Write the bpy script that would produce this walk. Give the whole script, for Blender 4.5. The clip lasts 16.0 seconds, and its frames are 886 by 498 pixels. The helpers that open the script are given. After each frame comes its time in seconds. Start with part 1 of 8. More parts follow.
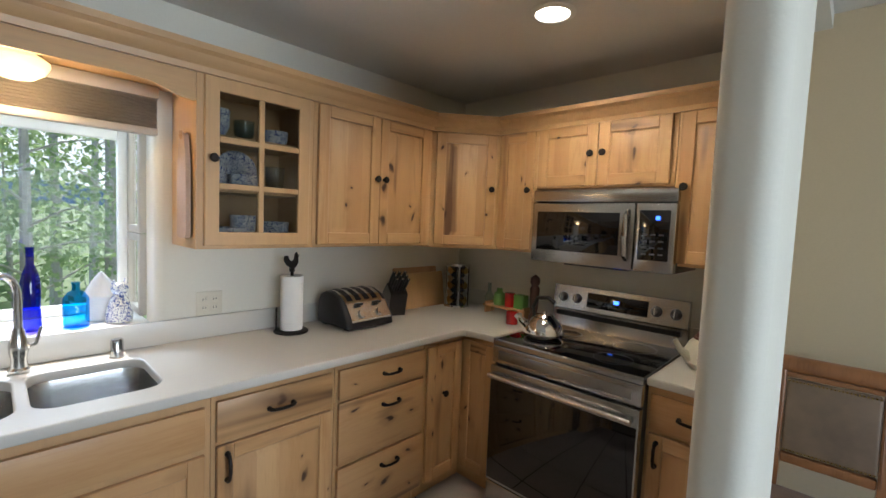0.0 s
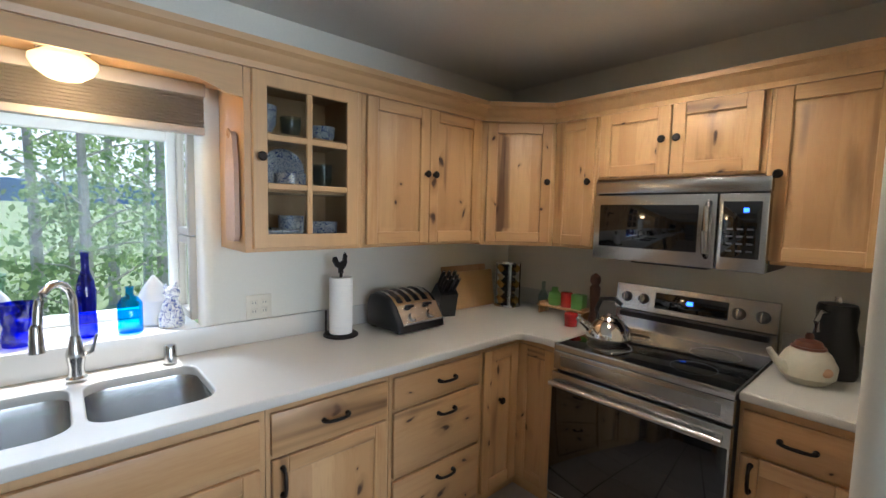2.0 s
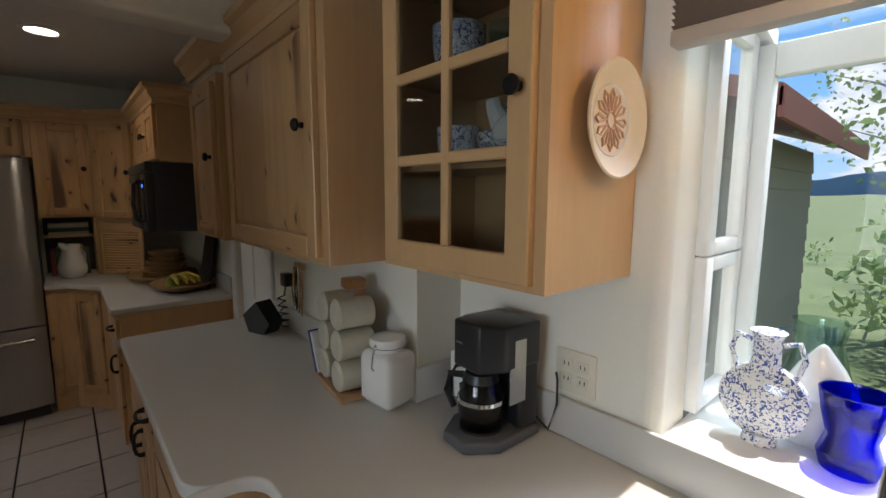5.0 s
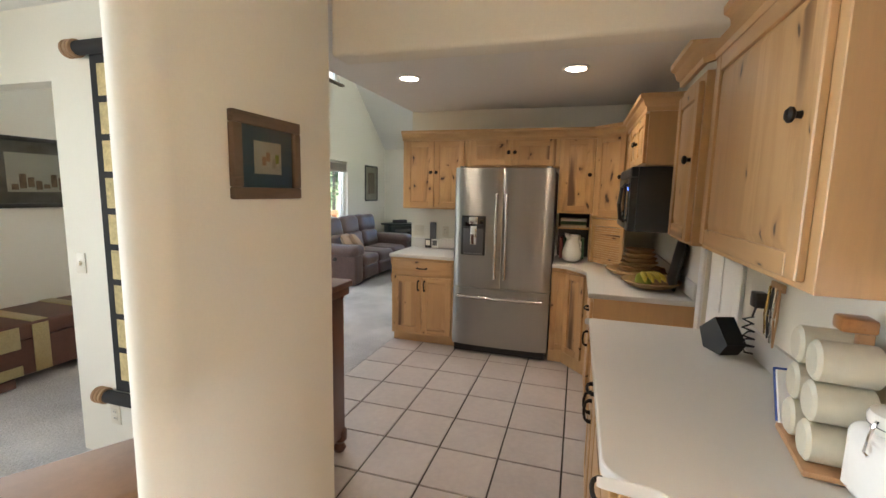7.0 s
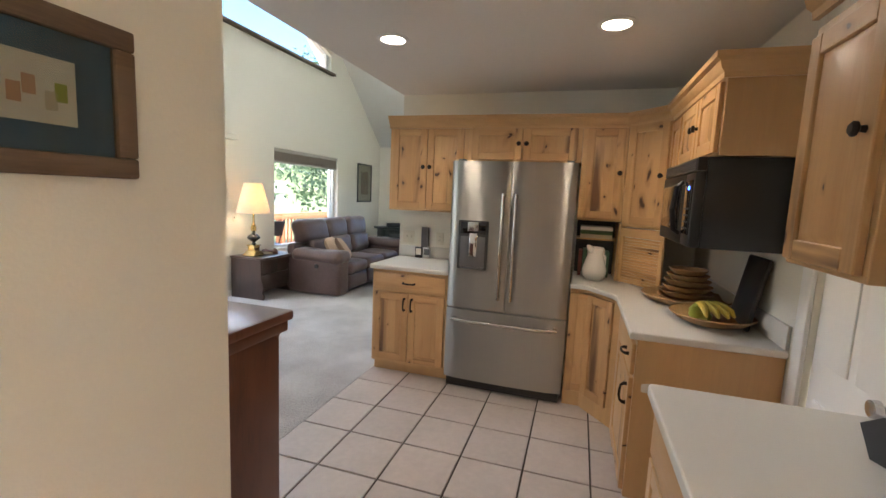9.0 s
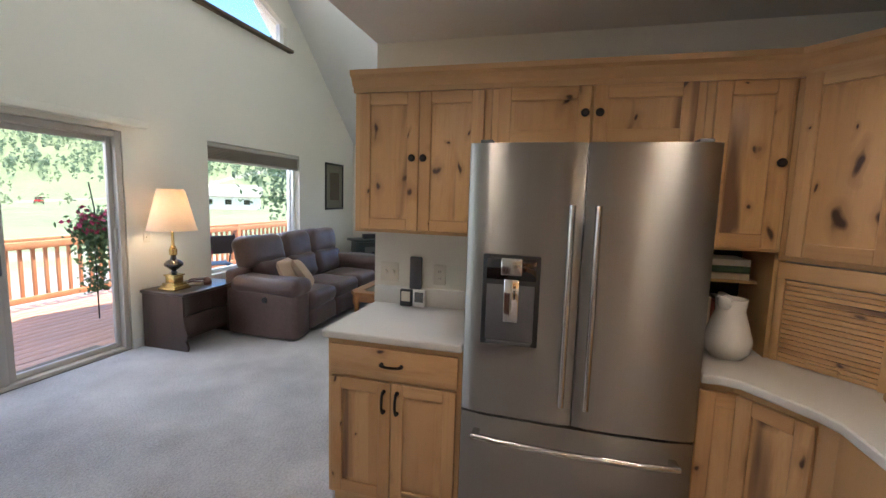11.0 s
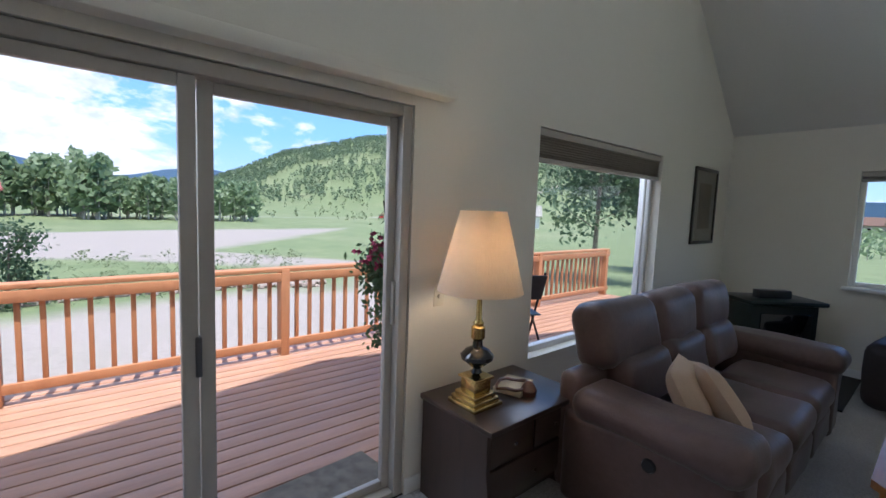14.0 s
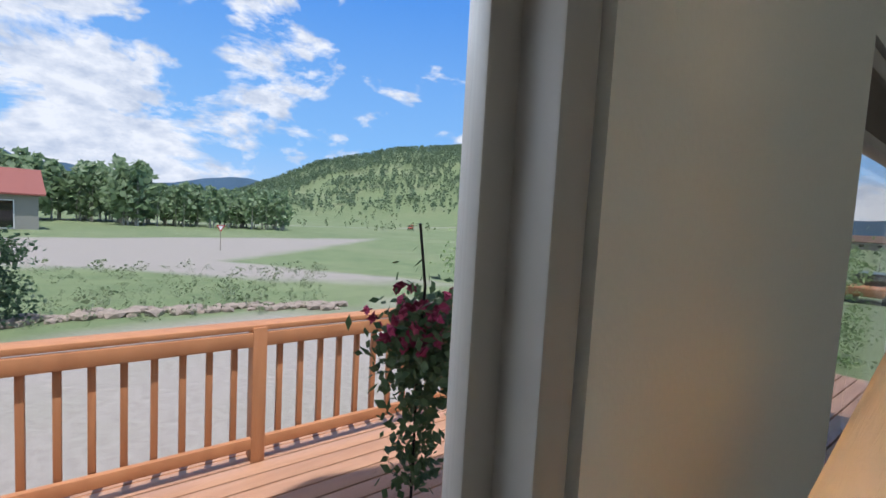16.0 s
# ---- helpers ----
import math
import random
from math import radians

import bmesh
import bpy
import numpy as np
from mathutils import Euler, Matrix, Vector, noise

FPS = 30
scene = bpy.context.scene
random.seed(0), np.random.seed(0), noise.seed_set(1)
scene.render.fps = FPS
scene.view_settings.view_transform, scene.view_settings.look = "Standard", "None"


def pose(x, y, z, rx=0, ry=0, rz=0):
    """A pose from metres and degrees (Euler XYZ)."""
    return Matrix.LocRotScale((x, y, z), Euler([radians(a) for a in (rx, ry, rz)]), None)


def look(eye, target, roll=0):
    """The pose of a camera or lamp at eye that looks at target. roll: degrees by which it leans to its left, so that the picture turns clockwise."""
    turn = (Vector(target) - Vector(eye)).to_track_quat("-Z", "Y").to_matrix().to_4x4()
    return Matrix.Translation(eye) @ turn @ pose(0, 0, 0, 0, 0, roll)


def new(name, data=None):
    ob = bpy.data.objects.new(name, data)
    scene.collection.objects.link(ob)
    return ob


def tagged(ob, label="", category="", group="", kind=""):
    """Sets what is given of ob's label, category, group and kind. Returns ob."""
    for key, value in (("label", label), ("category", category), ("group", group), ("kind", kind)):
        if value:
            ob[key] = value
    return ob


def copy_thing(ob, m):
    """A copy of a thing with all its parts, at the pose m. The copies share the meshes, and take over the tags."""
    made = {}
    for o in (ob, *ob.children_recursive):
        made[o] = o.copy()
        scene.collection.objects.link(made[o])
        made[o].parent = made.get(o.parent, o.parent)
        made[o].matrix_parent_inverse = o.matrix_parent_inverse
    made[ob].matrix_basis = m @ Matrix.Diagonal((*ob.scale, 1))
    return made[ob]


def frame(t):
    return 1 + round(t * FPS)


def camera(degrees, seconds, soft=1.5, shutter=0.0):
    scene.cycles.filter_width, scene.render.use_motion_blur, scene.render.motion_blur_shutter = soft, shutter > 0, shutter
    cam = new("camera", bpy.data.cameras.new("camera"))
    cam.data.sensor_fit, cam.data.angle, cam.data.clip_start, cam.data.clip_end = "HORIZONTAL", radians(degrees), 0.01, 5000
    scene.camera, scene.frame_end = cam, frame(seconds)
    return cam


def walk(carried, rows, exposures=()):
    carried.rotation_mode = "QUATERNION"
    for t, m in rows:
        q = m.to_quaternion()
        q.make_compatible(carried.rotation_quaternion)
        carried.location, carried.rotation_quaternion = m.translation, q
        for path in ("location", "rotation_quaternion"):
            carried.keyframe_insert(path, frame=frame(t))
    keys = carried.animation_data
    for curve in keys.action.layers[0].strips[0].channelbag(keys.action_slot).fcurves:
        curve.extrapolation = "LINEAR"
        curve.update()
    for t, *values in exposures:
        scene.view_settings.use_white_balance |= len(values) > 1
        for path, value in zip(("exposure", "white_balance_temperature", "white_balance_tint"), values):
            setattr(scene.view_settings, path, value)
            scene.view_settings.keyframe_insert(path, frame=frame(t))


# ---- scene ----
cam = camera(91.3, 16.0)
PATH = [
    (0, (-0.063, 0.176, 1.524), (1.382, 1.553, 1.394), 2.4),
    (0.5, (-0.065, 0.182, 1.534), (1.533, 1.374, 1.382), 2.5),
    (1, (-0.087, 0.198, 1.535), (1.564, 1.314, 1.373), 2.4),
    (1.5, (-0.097, 0.225, 1.541), (1.546, 1.353, 1.375), 2.2),
    (2, (-0.034, 0.344, 1.538), (1.295, 1.829, 1.372), 1.3),
    (2.5, (0.038, 0.488, 1.528), (0.513, 2.424, 1.368), 0.1),
    (2.6, (0.063, 0.528, 1.533), (0.356, 2.499, 1.359), 0.4),
    (3, (0.016, 0.703, 1.541), (-0.133, 2.69, 1.366), 0.4),
    (3.2, (0.018, 0.786, 1.549), (-0.301, 2.752, 1.366), 0.5),
    (5.3, (-0.09, 1.49, 1.548), (-1.765, 2.556, 1.306), 0.4),
    (5.5, (-0.067, 1.508, 1.555), (-1.855, 2.373, 1.317), 0.6),
    (6, (-0.075, 1.511, 1.553), (-2.039, 1.79, 1.305), 0.8),
    (6.5, (-0.091, 1.505, 1.55), (-2.06, 1.263, 1.29), 0.8),
    (7, (-0.089, 1.491, 1.553), (-1.983, 0.908, 1.289), 1.2),
    (7.5, (-0.107, 1.493, 1.544), (-1.914, 0.675, 1.285), 1.5),
    (8, (-0.247, 1.479, 1.51), (-2.02, 0.591, 1.252), 1.8),
    (8.5, (-0.551, 1.379, 1.514), (-2.38, 0.609, 1.263), 2.4),
    (8.7, (-0.67, 1.353, 1.507), (-2.533, 0.67, 1.259), 2.7),
    (10.8, (-2.179, 0.838, 1.561), (-4.123, 0.432, 1.328), 1.9),
    (11, (-2.304, 0.737, 1.552), (-4.226, 0.235, 1.319), 1.7),
    (11.5, (-2.647, 0.47, 1.55), (-4.484, -0.289, 1.322), 1.3),
    (12, (-3.003, 0.143, 1.57), (-4.701, -0.89, 1.349), 1.4),
    (12.5, (-3.298, -0.235, 1.562), (-4.833, -1.5, 1.347), 1.5),
    (13, (-3.627, -0.588, 1.56), (-5.048, -1.979, 1.348), 1.7),
    (13.5, (-3.903, -0.998, 1.562), (-5.233, -2.477, 1.358), 2.0),
    (14, (-4.178, -1.386, 1.568), (-5.467, -2.903, 1.382), 2.2),
    (14.5, (-4.485, -1.804, 1.594), (-5.761, -3.338, 1.459), 2.3),
    (15, (-4.78, -2.33, 1.635), (-6.03, -3.885, 1.478), 2.8),
    (15.5, (-5.01, -2.69, 1.62), (-6.235, -4.265, 1.478), 3.0),
    (16, (-5.121, -2.947, 1.65), (-6.31, -4.549, 1.51), 3.2),
]
EXPOSURES = [
    (0.0, 0.6, 5850, 9), (1.5, 0.7, 5850, 9), (2.0, 0.75, 5500, 9), (2.5, 0.4, 5500, 9), (3.0, 0.1, 5600, 9), (5.3, 0.25, 6200, 11), (5.6, 0.6, 6350, 11), (6.0, 1.4, 6450, 12), (7.0, 2.1, 6450, 12), (8.7, 2.15, 6300, 13),
    (10.8, 1.8, 6050, 16), (12.0, 1.2, 5850, 17), (13.0, 0.9, 5750, 17), (14.0, 0.6, 5700, 16), (15.0, 0.12, 5700, 14), (16.0, 0.02, 5850, 12),
]
walk(cam, [(t, look(eye, target, roll)) for t, eye, target, roll in PATH], EXPOSURES)

# ---- world and light ----
SUN_TO = Vector((0.06, 0.26, 0.945)).normalized()
world = bpy.data.worlds.new("sky")
world.use_nodes = True
scene.world = world
wn = world.node_tree.nodes
sky = wn.new("ShaderNodeTexSky")
sky.sky_type, sky.sun_disc = "NISHITA", False
sky.sun_elevation = math.asin(SUN_TO.z)
sky.sun_rotation = math.atan2(SUN_TO.x, SUN_TO.y)
world.node_tree.links.new(sky.outputs["Color"], wn["Background"].inputs["Color"])
wn["Background"].inputs["Strength"].default_value = 0.15


def lamp(name, kind, power, m, color=(1, 1, 1), **kw):
    data = bpy.data.lights.new(name, kind)
    data.energy, data.color = power, color
    for key, value in kw.items():
        if key == "size":
            data.shape, data.size, data.size_y = "RECTANGLE", value[0], value[1]
        elif key == "radius":
            data.shadow_soft_size = value
        elif key == "angle":
            data.angle = radians(value)
        elif key == "disk":
            data.shape, data.size = "DISK", value
        elif key == "spread":
            data.spread = radians(value)
        elif key == "cone":
            data.spot_size, data.spot_blend = radians(value), 0.6
    ob = new(name, data)
    ob.matrix_world = m
    return ob


lamp("sun", "SUN", 5.0, look(SUN_TO * 50, (0, 0, 0)), (1.0, 0.95, 0.87), angle=0.5)
# daylight that enters by the openings
DAY = (0.86, 0.94, 1.0)
lamp("sky_sliding_door", "AREA", 19, look((-4.6, -3.75, 2.62), (-5.2, 0.4, 0.4)), DAY, size=(2.0, 0.9), spread=150)
lamp("sky_living_window", "AREA", 24, look((-7.35, -3.7, 2.75), (-7.4, 0.4, 0.4)), DAY, size=(1.8, 0.8), spread=150)
lamp("sky_end_window", "AREA", 22, look((-10.7, -1.25, 2.7), (-6.5, -1.2, 0.4)), DAY, size=(1.5, 0.8), spread=150)
lamp("sky_gable_window", "AREA", 40, look((-5.7, -3.42, 4.1), (-5.6, 0.6, 4.0)), DAY, size=(2.2, 0.75), spread=150)
lamp("sky_dining_window", "AREA", 22, look((0.4, -3.3, 1.45), (0.4, 0, 1.5)), DAY, size=(2.2, 1.4), spread=100)
lamp("sky_garden_window", "AREA", 85, look((0.0, 4.4, 3.15), (-0.2, 1.2, 1.3)), DAY, size=(2.0, 0.9), spread=150)

# ---- materials ----
MATS = {}


def nodes_of(name):
    m = bpy.data.materials.new(name)
    m.use_nodes = True
    MATS[name] = m
    return m, m.node_tree.nodes, m.node_tree.links, m.node_tree.nodes["Principled BSDF"]


def mixc(n, l, fac, a, b, blend="MIX"):
    k = n.new("ShaderNodeMix")
    k.data_type, k.blend_type = "RGBA", blend
    for sock, v in ((k.inputs["Factor"], fac), (k.inputs[6], a), (k.inputs[7], b)):
        if isinstance(v, bpy.types.NodeSocket):
            l.new(v, sock)
        elif isinstance(v, (int, float)):
            sock.default_value = v
        else:
            sock.default_value = (*v[:3], 1)
    return k.outputs[2]


def math_node(n, l, op, a, b=0.0, clamp=False):
    k = n.new("ShaderNodeMath")
    k.operation, k.use_clamp = op, clamp
    for sock, v in zip(k.inputs, (a, b)):
        if isinstance(v, bpy.types.NodeSocket):
            l.new(v, sock)
        else:
            sock.default_value = v
    return k.outputs[0]


def coords(n, l, scale=(1, 1, 1), shift=True, rot=(0, 0, 0)):
    tc, mp = n.new("ShaderNodeTexCoord"), n.new("ShaderNodeMapping")
    mp.inputs["Scale"].default_value = scale
    mp.inputs["Rotation"].default_value = rot
    l.new(tc.outputs["Object"], mp.inputs["Vector"])
    if shift:
        oi = n.new("ShaderNodeObjectInfo")
        va = n.new("ShaderNodeVectorMath")
        va.operation = "SCALE"
        va.inputs[0].default_value = (37.0, 23.0, 51.0)
        l.new(oi.outputs["Random"], va.inputs["Scale"])
        l.new(va.outputs[0], mp.inputs["Location"])
    return mp.outputs[0]


def noise_node(n, l, vec, scale, detail=4.0, rough=0.55, dist=0.0):
    k = n.new("ShaderNodeTexNoise")
    k.inputs["Scale"].default_value, k.inputs["Detail"].default_value = scale, detail
    k.inputs["Roughness"].default_value, k.inputs["Distortion"].default_value = rough, dist
    l.new(vec, k.inputs["Vector"])
    return k.outputs["Fac"]


def ramp(n, l, fac, stops):
    k = n.new("ShaderNodeValToRGB")
    e = k.color_ramp.elements
    while len(e) < len(stops):
        e.new(0.5)
    for el, (p, c) in zip(e, stops):
        el.position = p
        el.color = (*c, 1) if len(c) == 3 else c
    l.new(fac, k.inputs["Fac"])
    return k.outputs["Color"]


def bump(n, l, height, strength, dist, bsdf):
    k = n.new("ShaderNodeBump")
    k.inputs["Strength"].default_value, k.inputs["Distance"].default_value = strength, dist
    l.new(height, k.inputs["Height"])
    l.new(k.outputs[0], bsdf.inputs["Normal"])


def sc(c, f):
    return tuple(min(1.0, max(0.0, v * f)) for v in c)


def mk(name, col, rough=0.5, metal=0.0, var=0.12, fine=60, coarse=3, bmp=0.0, bscale=200, bdist=0.002, coat=0.0, sheen=0.0, shift=True, rvar=0.08, stretch=(1, 1, 1)):
    """A plain surface: two scales of variation, gloss that varies, fine relief."""
    m, n, l, b = nodes_of(name)
    v = coords(n, l, stretch, shift)
    f1, f2 = noise_node(n, l, v, coarse, 3), noise_node(n, l, v, fine, 4)
    mix = math_node(n, l, "ADD", math_node(n, l, "MULTIPLY", f1, 0.6), math_node(n, l, "MULTIPLY", f2, 0.4))
    c = ramp(n, l, mix, [(0.3, sc(col, 1 - var)), (0.7, sc(col, 1 + var))])
    l.new(c, b.inputs["Base Color"])
    r = math_node(n, l, "ADD", rough - rvar / 2, math_node(n, l, "MULTIPLY", f1, rvar))
    l.new(r, b.inputs["Roughness"])
    b.inputs["Metallic"].default_value = metal
    b.inputs["Coat Weight"].default_value = coat
    b.inputs["Sheen Weight"].default_value = sheen
    if bmp:
        bump(n, l, noise_node(n, l, v, bscale, 3), bmp, bdist, b)
    return m


def wood(name, light, dark, knot, axis="z", rough=0.42, knots=True, scale=1.0, coat=0.15):
    """Sawn boards: long grain, fine pores and, where asked, dark knots and streaks."""
    m, n, l, b = nodes_of(name)
    st = {"z": (9, 9, 0.9), "x": (0.9, 9, 9), "y": (9, 0.9, 9)}[axis]
    v = coords(n, l, tuple(s * scale for s in st))
    g1 = noise_node(n, l, v, 1.3, 6, 0.6, 1.2)
    g2 = noise_node(n, l, v, 14, 3, 0.6, 0.2)
    g = math_node(n, l, "ADD", math_node(n, l, "MULTIPLY", g1, 0.72), math_node(n, l, "MULTIPLY", g2, 0.28))
    c = ramp(n, l, g, [(0.32, dark), (0.5, sc(light, 0.93)), (0.68, light)])
    kv = coords(n, l, {"z": (1, 1, 0.55), "x": (0.55, 1, 1), "y": (1, 0.55, 1)}[axis])
    big = noise_node(n, l, kv, 2.2, 2)
    c = mixc(n, l, math_node(n, l, "MULTIPLY", math_node(n, l, "SUBTRACT", big, 0.45, True), 1.6, True), c, sc(dark, 0.86))
    if knots:
        # boards glued edge to edge, each a little lighter or darker
        sx = n.new("ShaderNodeSeparateXYZ")
        l.new(coords(n, l), sx.inputs[0])
        wn_ = n.new("ShaderNodeTexWhiteNoise")
        wn_.noise_dimensions = "1D"
        across = sx.outputs[0 if axis == "z" else 2]
        l.new(math_node(n, l, "FLOOR", math_node(n, l, "DIVIDE", across, 0.088)), wn_.inputs["W"])
        tone = math_node(n, l, "MULTIPLY", wn_.outputs["Value"], 0.55)
        c = mixc(n, l, tone, c, sc(dark, 0.92))
        vo = n.new("ShaderNodeTexVoronoi")
        vo.voronoi_dimensions = "2D"
        vo.inputs["Scale"].default_value = 8.0
        dis = n.new("ShaderNodeVectorMath")
        dis.operation = "ADD"
        wob = n.new("ShaderNodeTexNoise")
        wob.inputs["Scale"].default_value = 9
        l.new(kv, wob.inputs["Vector"])
        sv = n.new("ShaderNodeVectorMath")
        sv.operation = "SCALE"
        sv.inputs["Scale"].default_value = 0.13
        l.new(wob.outputs["Color"], sv.inputs[0])
        l.new(kv, dis.inputs[0])
        l.new(sv.outputs[0], dis.inputs[1])
        flat, lay = n.new("ShaderNodeSeparateXYZ"), n.new("ShaderNodeCombineXYZ")
        l.new(dis.outputs[0], flat.inputs[0])
        l.new(flat.outputs[0], lay.inputs[0])
        l.new(flat.outputs[2], lay.inputs[1])
        l.new(lay.outputs[0], vo.inputs["Vector"])
        sep = n.new("ShaderNodeSeparateColor")
        l.new(vo.outputs["Color"], sep.inputs[0])
        some = math_node(n, l, "GREATER_THAN", sep.outputs[0], 0.48)
        size = math_node(n, l, "ADD", 0.045, math_node(n, l, "MULTIPLY", math_node(n, l, "POWER", sep.outputs[1], 2.0), 0.11))
        core = math_node(n, l, "MULTIPLY", some, math_node(n, l, "SUBTRACT", 1.0, math_node(n, l, "DIVIDE", vo.outputs["Distance"], size), True), True)
        halo = math_node(n, l, "MULTIPLY", some, math_node(n, l, "SUBTRACT", 1.0, math_node(n, l, "DIVIDE", vo.outputs["Distance"], math_node(n, l, "MULTIPLY", size, 2.6)), True), True)
        c = mixc(n, l, math_node(n, l, "MULTIPLY", halo, 0.75, True), c, sc(dark, 0.62))
        c = mixc(n, l, math_node(n, l, "MULTIPLY", core, 1.7, True), c, knot)
        # mineral streaks along the grain
        s3 = noise_node(n, l, coords(n, l, tuple(s * 0.75 for s in st)), 1.1, 3, 0.5, 0.4)
        streak = math_node(n, l, "MULTIPLY", math_node(n, l, "SUBTRACT", s3, 0.585, True), 9, True)
        c = mixc(n, l, math_node(n, l, "MULTIPLY", streak, 0.85), c, sc(knot, 1.4))
    l.new(c, b.inputs["Base Color"])
    l.new(math_node(n, l, "ADD", rough - 0.06, math_node(n, l, "MULTIPLY", g2, 0.12)), b.inputs["Roughness"])
    b.inputs["Coat Weight"].default_value, b.inputs["Coat Roughness"].default_value = coat, 0.3
    bump(n, l, g2, 0.12, 0.001, b)
    return m


AL, AD, AK = (0.62, 0.38, 0.175), (0.47, 0.255, 0.10), (0.055, 0.022, 0.010)
wood("alder_v", AL, AD, AK, "z")
wood("alder_h", AL, AD, AK, "x")
wood("alder_plain", AL, sc(AL, 0.86), AK, "z", knots=False)
wood("alder_trim", AL, sc(AL, 0.82), AK, "x", knots=False)
wood("alder_trim_y", AL, sc(AL, 0.82), AK, "y", knots=False)
wood("oak", (0.42, 0.185, 0.06), (0.28, 0.11, 0.035), AK, "x", 0.3, False, coat=0.4)
wood("oak_v", (0.42, 0.185, 0.06), (0.28, 0.11, 0.035), AK, "z", 0.3, False, coat=0.4)
wood("dark_wood", (0.045, 0.024, 0.016), (0.02, 0.011, 0.008), AK, "z", 0.32, False, coat=0.3)
wood("mahogany", (0.12, 0.04, 0.022), (0.06, 0.02, 0.012), AK, "z", 0.35, False, coat=0.3)
wood("barn_wood", (0.16, 0.105, 0.065), (0.07, 0.045, 0.03), AK, "x", 0.7, False, coat=0)
wood("deck_wood", (0.52, 0.29, 0.175), (0.38, 0.20, 0.12), (0.10, 0.05, 0.03), "x", 0.42, False, 0.6, 0)
wood("rail_wood", (0.52, 0.23, 0.10), (0.40, 0.165, 0.07), (0.15, 0.06, 0.03), "z", 0.6, False, 0.6, 0)
wood("board_wood", (0.55, 0.32, 0.16), (0.40, 0.20, 0.085), AK, "z", 0.5, False)
wood("chair_wood", (0.36, 0.155, 0.06), (0.22, 0.085, 0.032), AK, "z", 0.3, False, coat=0.4)
mk("wall_paint", (0.77, 0.738, 0.64), 0.85, var=0.03, fine=90, coarse=0.8, bmp=0.25, bscale=120, bdist=0.002, shift=False)
mk("dining_paint", (0.66, 0.55, 0.375), 0.85, var=0.03, fine=90, coarse=0.8, bmp=0.25, bscale=120, bdist=0.002, shift=False)
mk("ceiling_paint", (0.75, 0.735, 0.685), 0.9, var=0.03, fine=60, coarse=0.6, bmp=0.4, bscale=70, bdist=0.003, shift=False)
mk("white_trim", (0.80, 0.79, 0.75), 0.45, var=0.02, bmp=0.05)
mk("blind_fabric", (0.62, 0.58, 0.53), 0.8, var=0.06, fine=50)
mk("vinyl", (0.44, 0.405, 0.35), 0.5, var=0.03)
mk("counter", (0.60, 0.575, 0.525), 0.3, var=0.035, fine=220, coarse=2, shift=False, coat=0.12)
mk("tile", (0.44, 0.385, 0.35), 0.34, var=0.12, fine=26, coarse=2.2, bmp=0.12, bscale=40, bdist=0.002)
mk("grout", (0.04, 0.028, 0.022), 0.9, var=0.2, fine=40)
mk("carpet", (0.50, 0.475, 0.455), 0.97, var=0.45, fine=65, coarse=1.6, bmp=1.0, bscale=70, bdist=0.025, sheen=0.25, shift=False)
mk("steel", (0.35, 0.34, 0.32), 0.3, 1.0, var=0.02, fine=2.5, coarse=1, stretch=(90, 90, 0.8), rvar=0.0)
MATS["steel"].node_tree.nodes["Principled BSDF"].inputs["Anisotropic"].default_value = 0.96
MATS["steel"].node_tree.nodes["Principled BSDF"].inputs["Anisotropic Rotation"].default_value = 0.25
mk("steel_h", (0.52, 0.52, 0.51), 0.25, 1.0, var=0.05, fine=2.5, coarse=1, stretch=(0.8, 90, 90), rvar=0.0)
mk("nickel", (0.56, 0.55, 0.53), 0.22, 1.0, var=0.04)
mk("chrome", (0.75, 0.75, 0.75), 0.08, 1.0, var=0.02)
mk("brass", (0.55, 0.40, 0.16), 0.25, 1.0, var=0.1)
mk("black_glass", (0.006, 0.006, 0.007), 0.06, var=0.2, coat=0.5, rvar=0.02)
mk("black_plastic", (0.014, 0.014, 0.015), 0.34, var=0.2, bmp=0.05)
mk("grey_plastic", (0.09, 0.09, 0.095), 0.45, var=0.12)
mk("black_iron", (0.018, 0.014, 0.012), 0.5, 0.6, var=0.3, bmp=0.2, bscale=120)
mk("fridge_side", (0.10, 0.10, 0.10), 0.5, 0.3, var=0.08, bmp=0.1)
mk("ceramic", (0.80, 0.78, 0.73), 0.16, var=0.03, coat=0.4)
mk("stoneware", (0.60, 0.56, 0.44), 0.32, var=0.09, fine=40, bmp=0.08, bscale=60)
mk("plate_clay", (0.70, 0.57, 0.40), 0.5, var=0.05)
mk("plate_rust", (0.56, 0.33, 0.20), 0.6, var=0.1)
mk("paper", (0.85, 0.84, 0.81), 0.9, var=0.03, bmp=0.2, bscale=160)
mk("outlet_ivory", (0.70, 0.65, 0.53), 0.4, var=0.02)
mk("leather", (0.095, 0.056, 0.047), 0.42, var=0.28, fine=30, coarse=3.5, bmp=0.35, bscale=55, bdist=0.004, sheen=0.15)
mk("leather_dark", (0.030, 0.020, 0.018), 0.5, var=0.25, fine=30, coarse=3, bmp=0.3, bscale=55, bdist=0.004)
mk("chair_leather", (0.235, 0.165, 0.115), 0.45, var=0.3, fine=14, coarse=4, bmp=0.25, bscale=50)
mk("suede", (0.22, 0.12, 0.065), 0.8, var=0.25, fine=18, coarse=4, bmp=0.2, sheen=0.3)
mk("pillow_cloth", (0.52, 0.38, 0.27), 0.9, var=0.1, fine=120, bmp=0.3, bscale=150)
mk("shade_cloth", (0.42, 0.37, 0.31), 0.85, var=0.06, bmp=0.15)
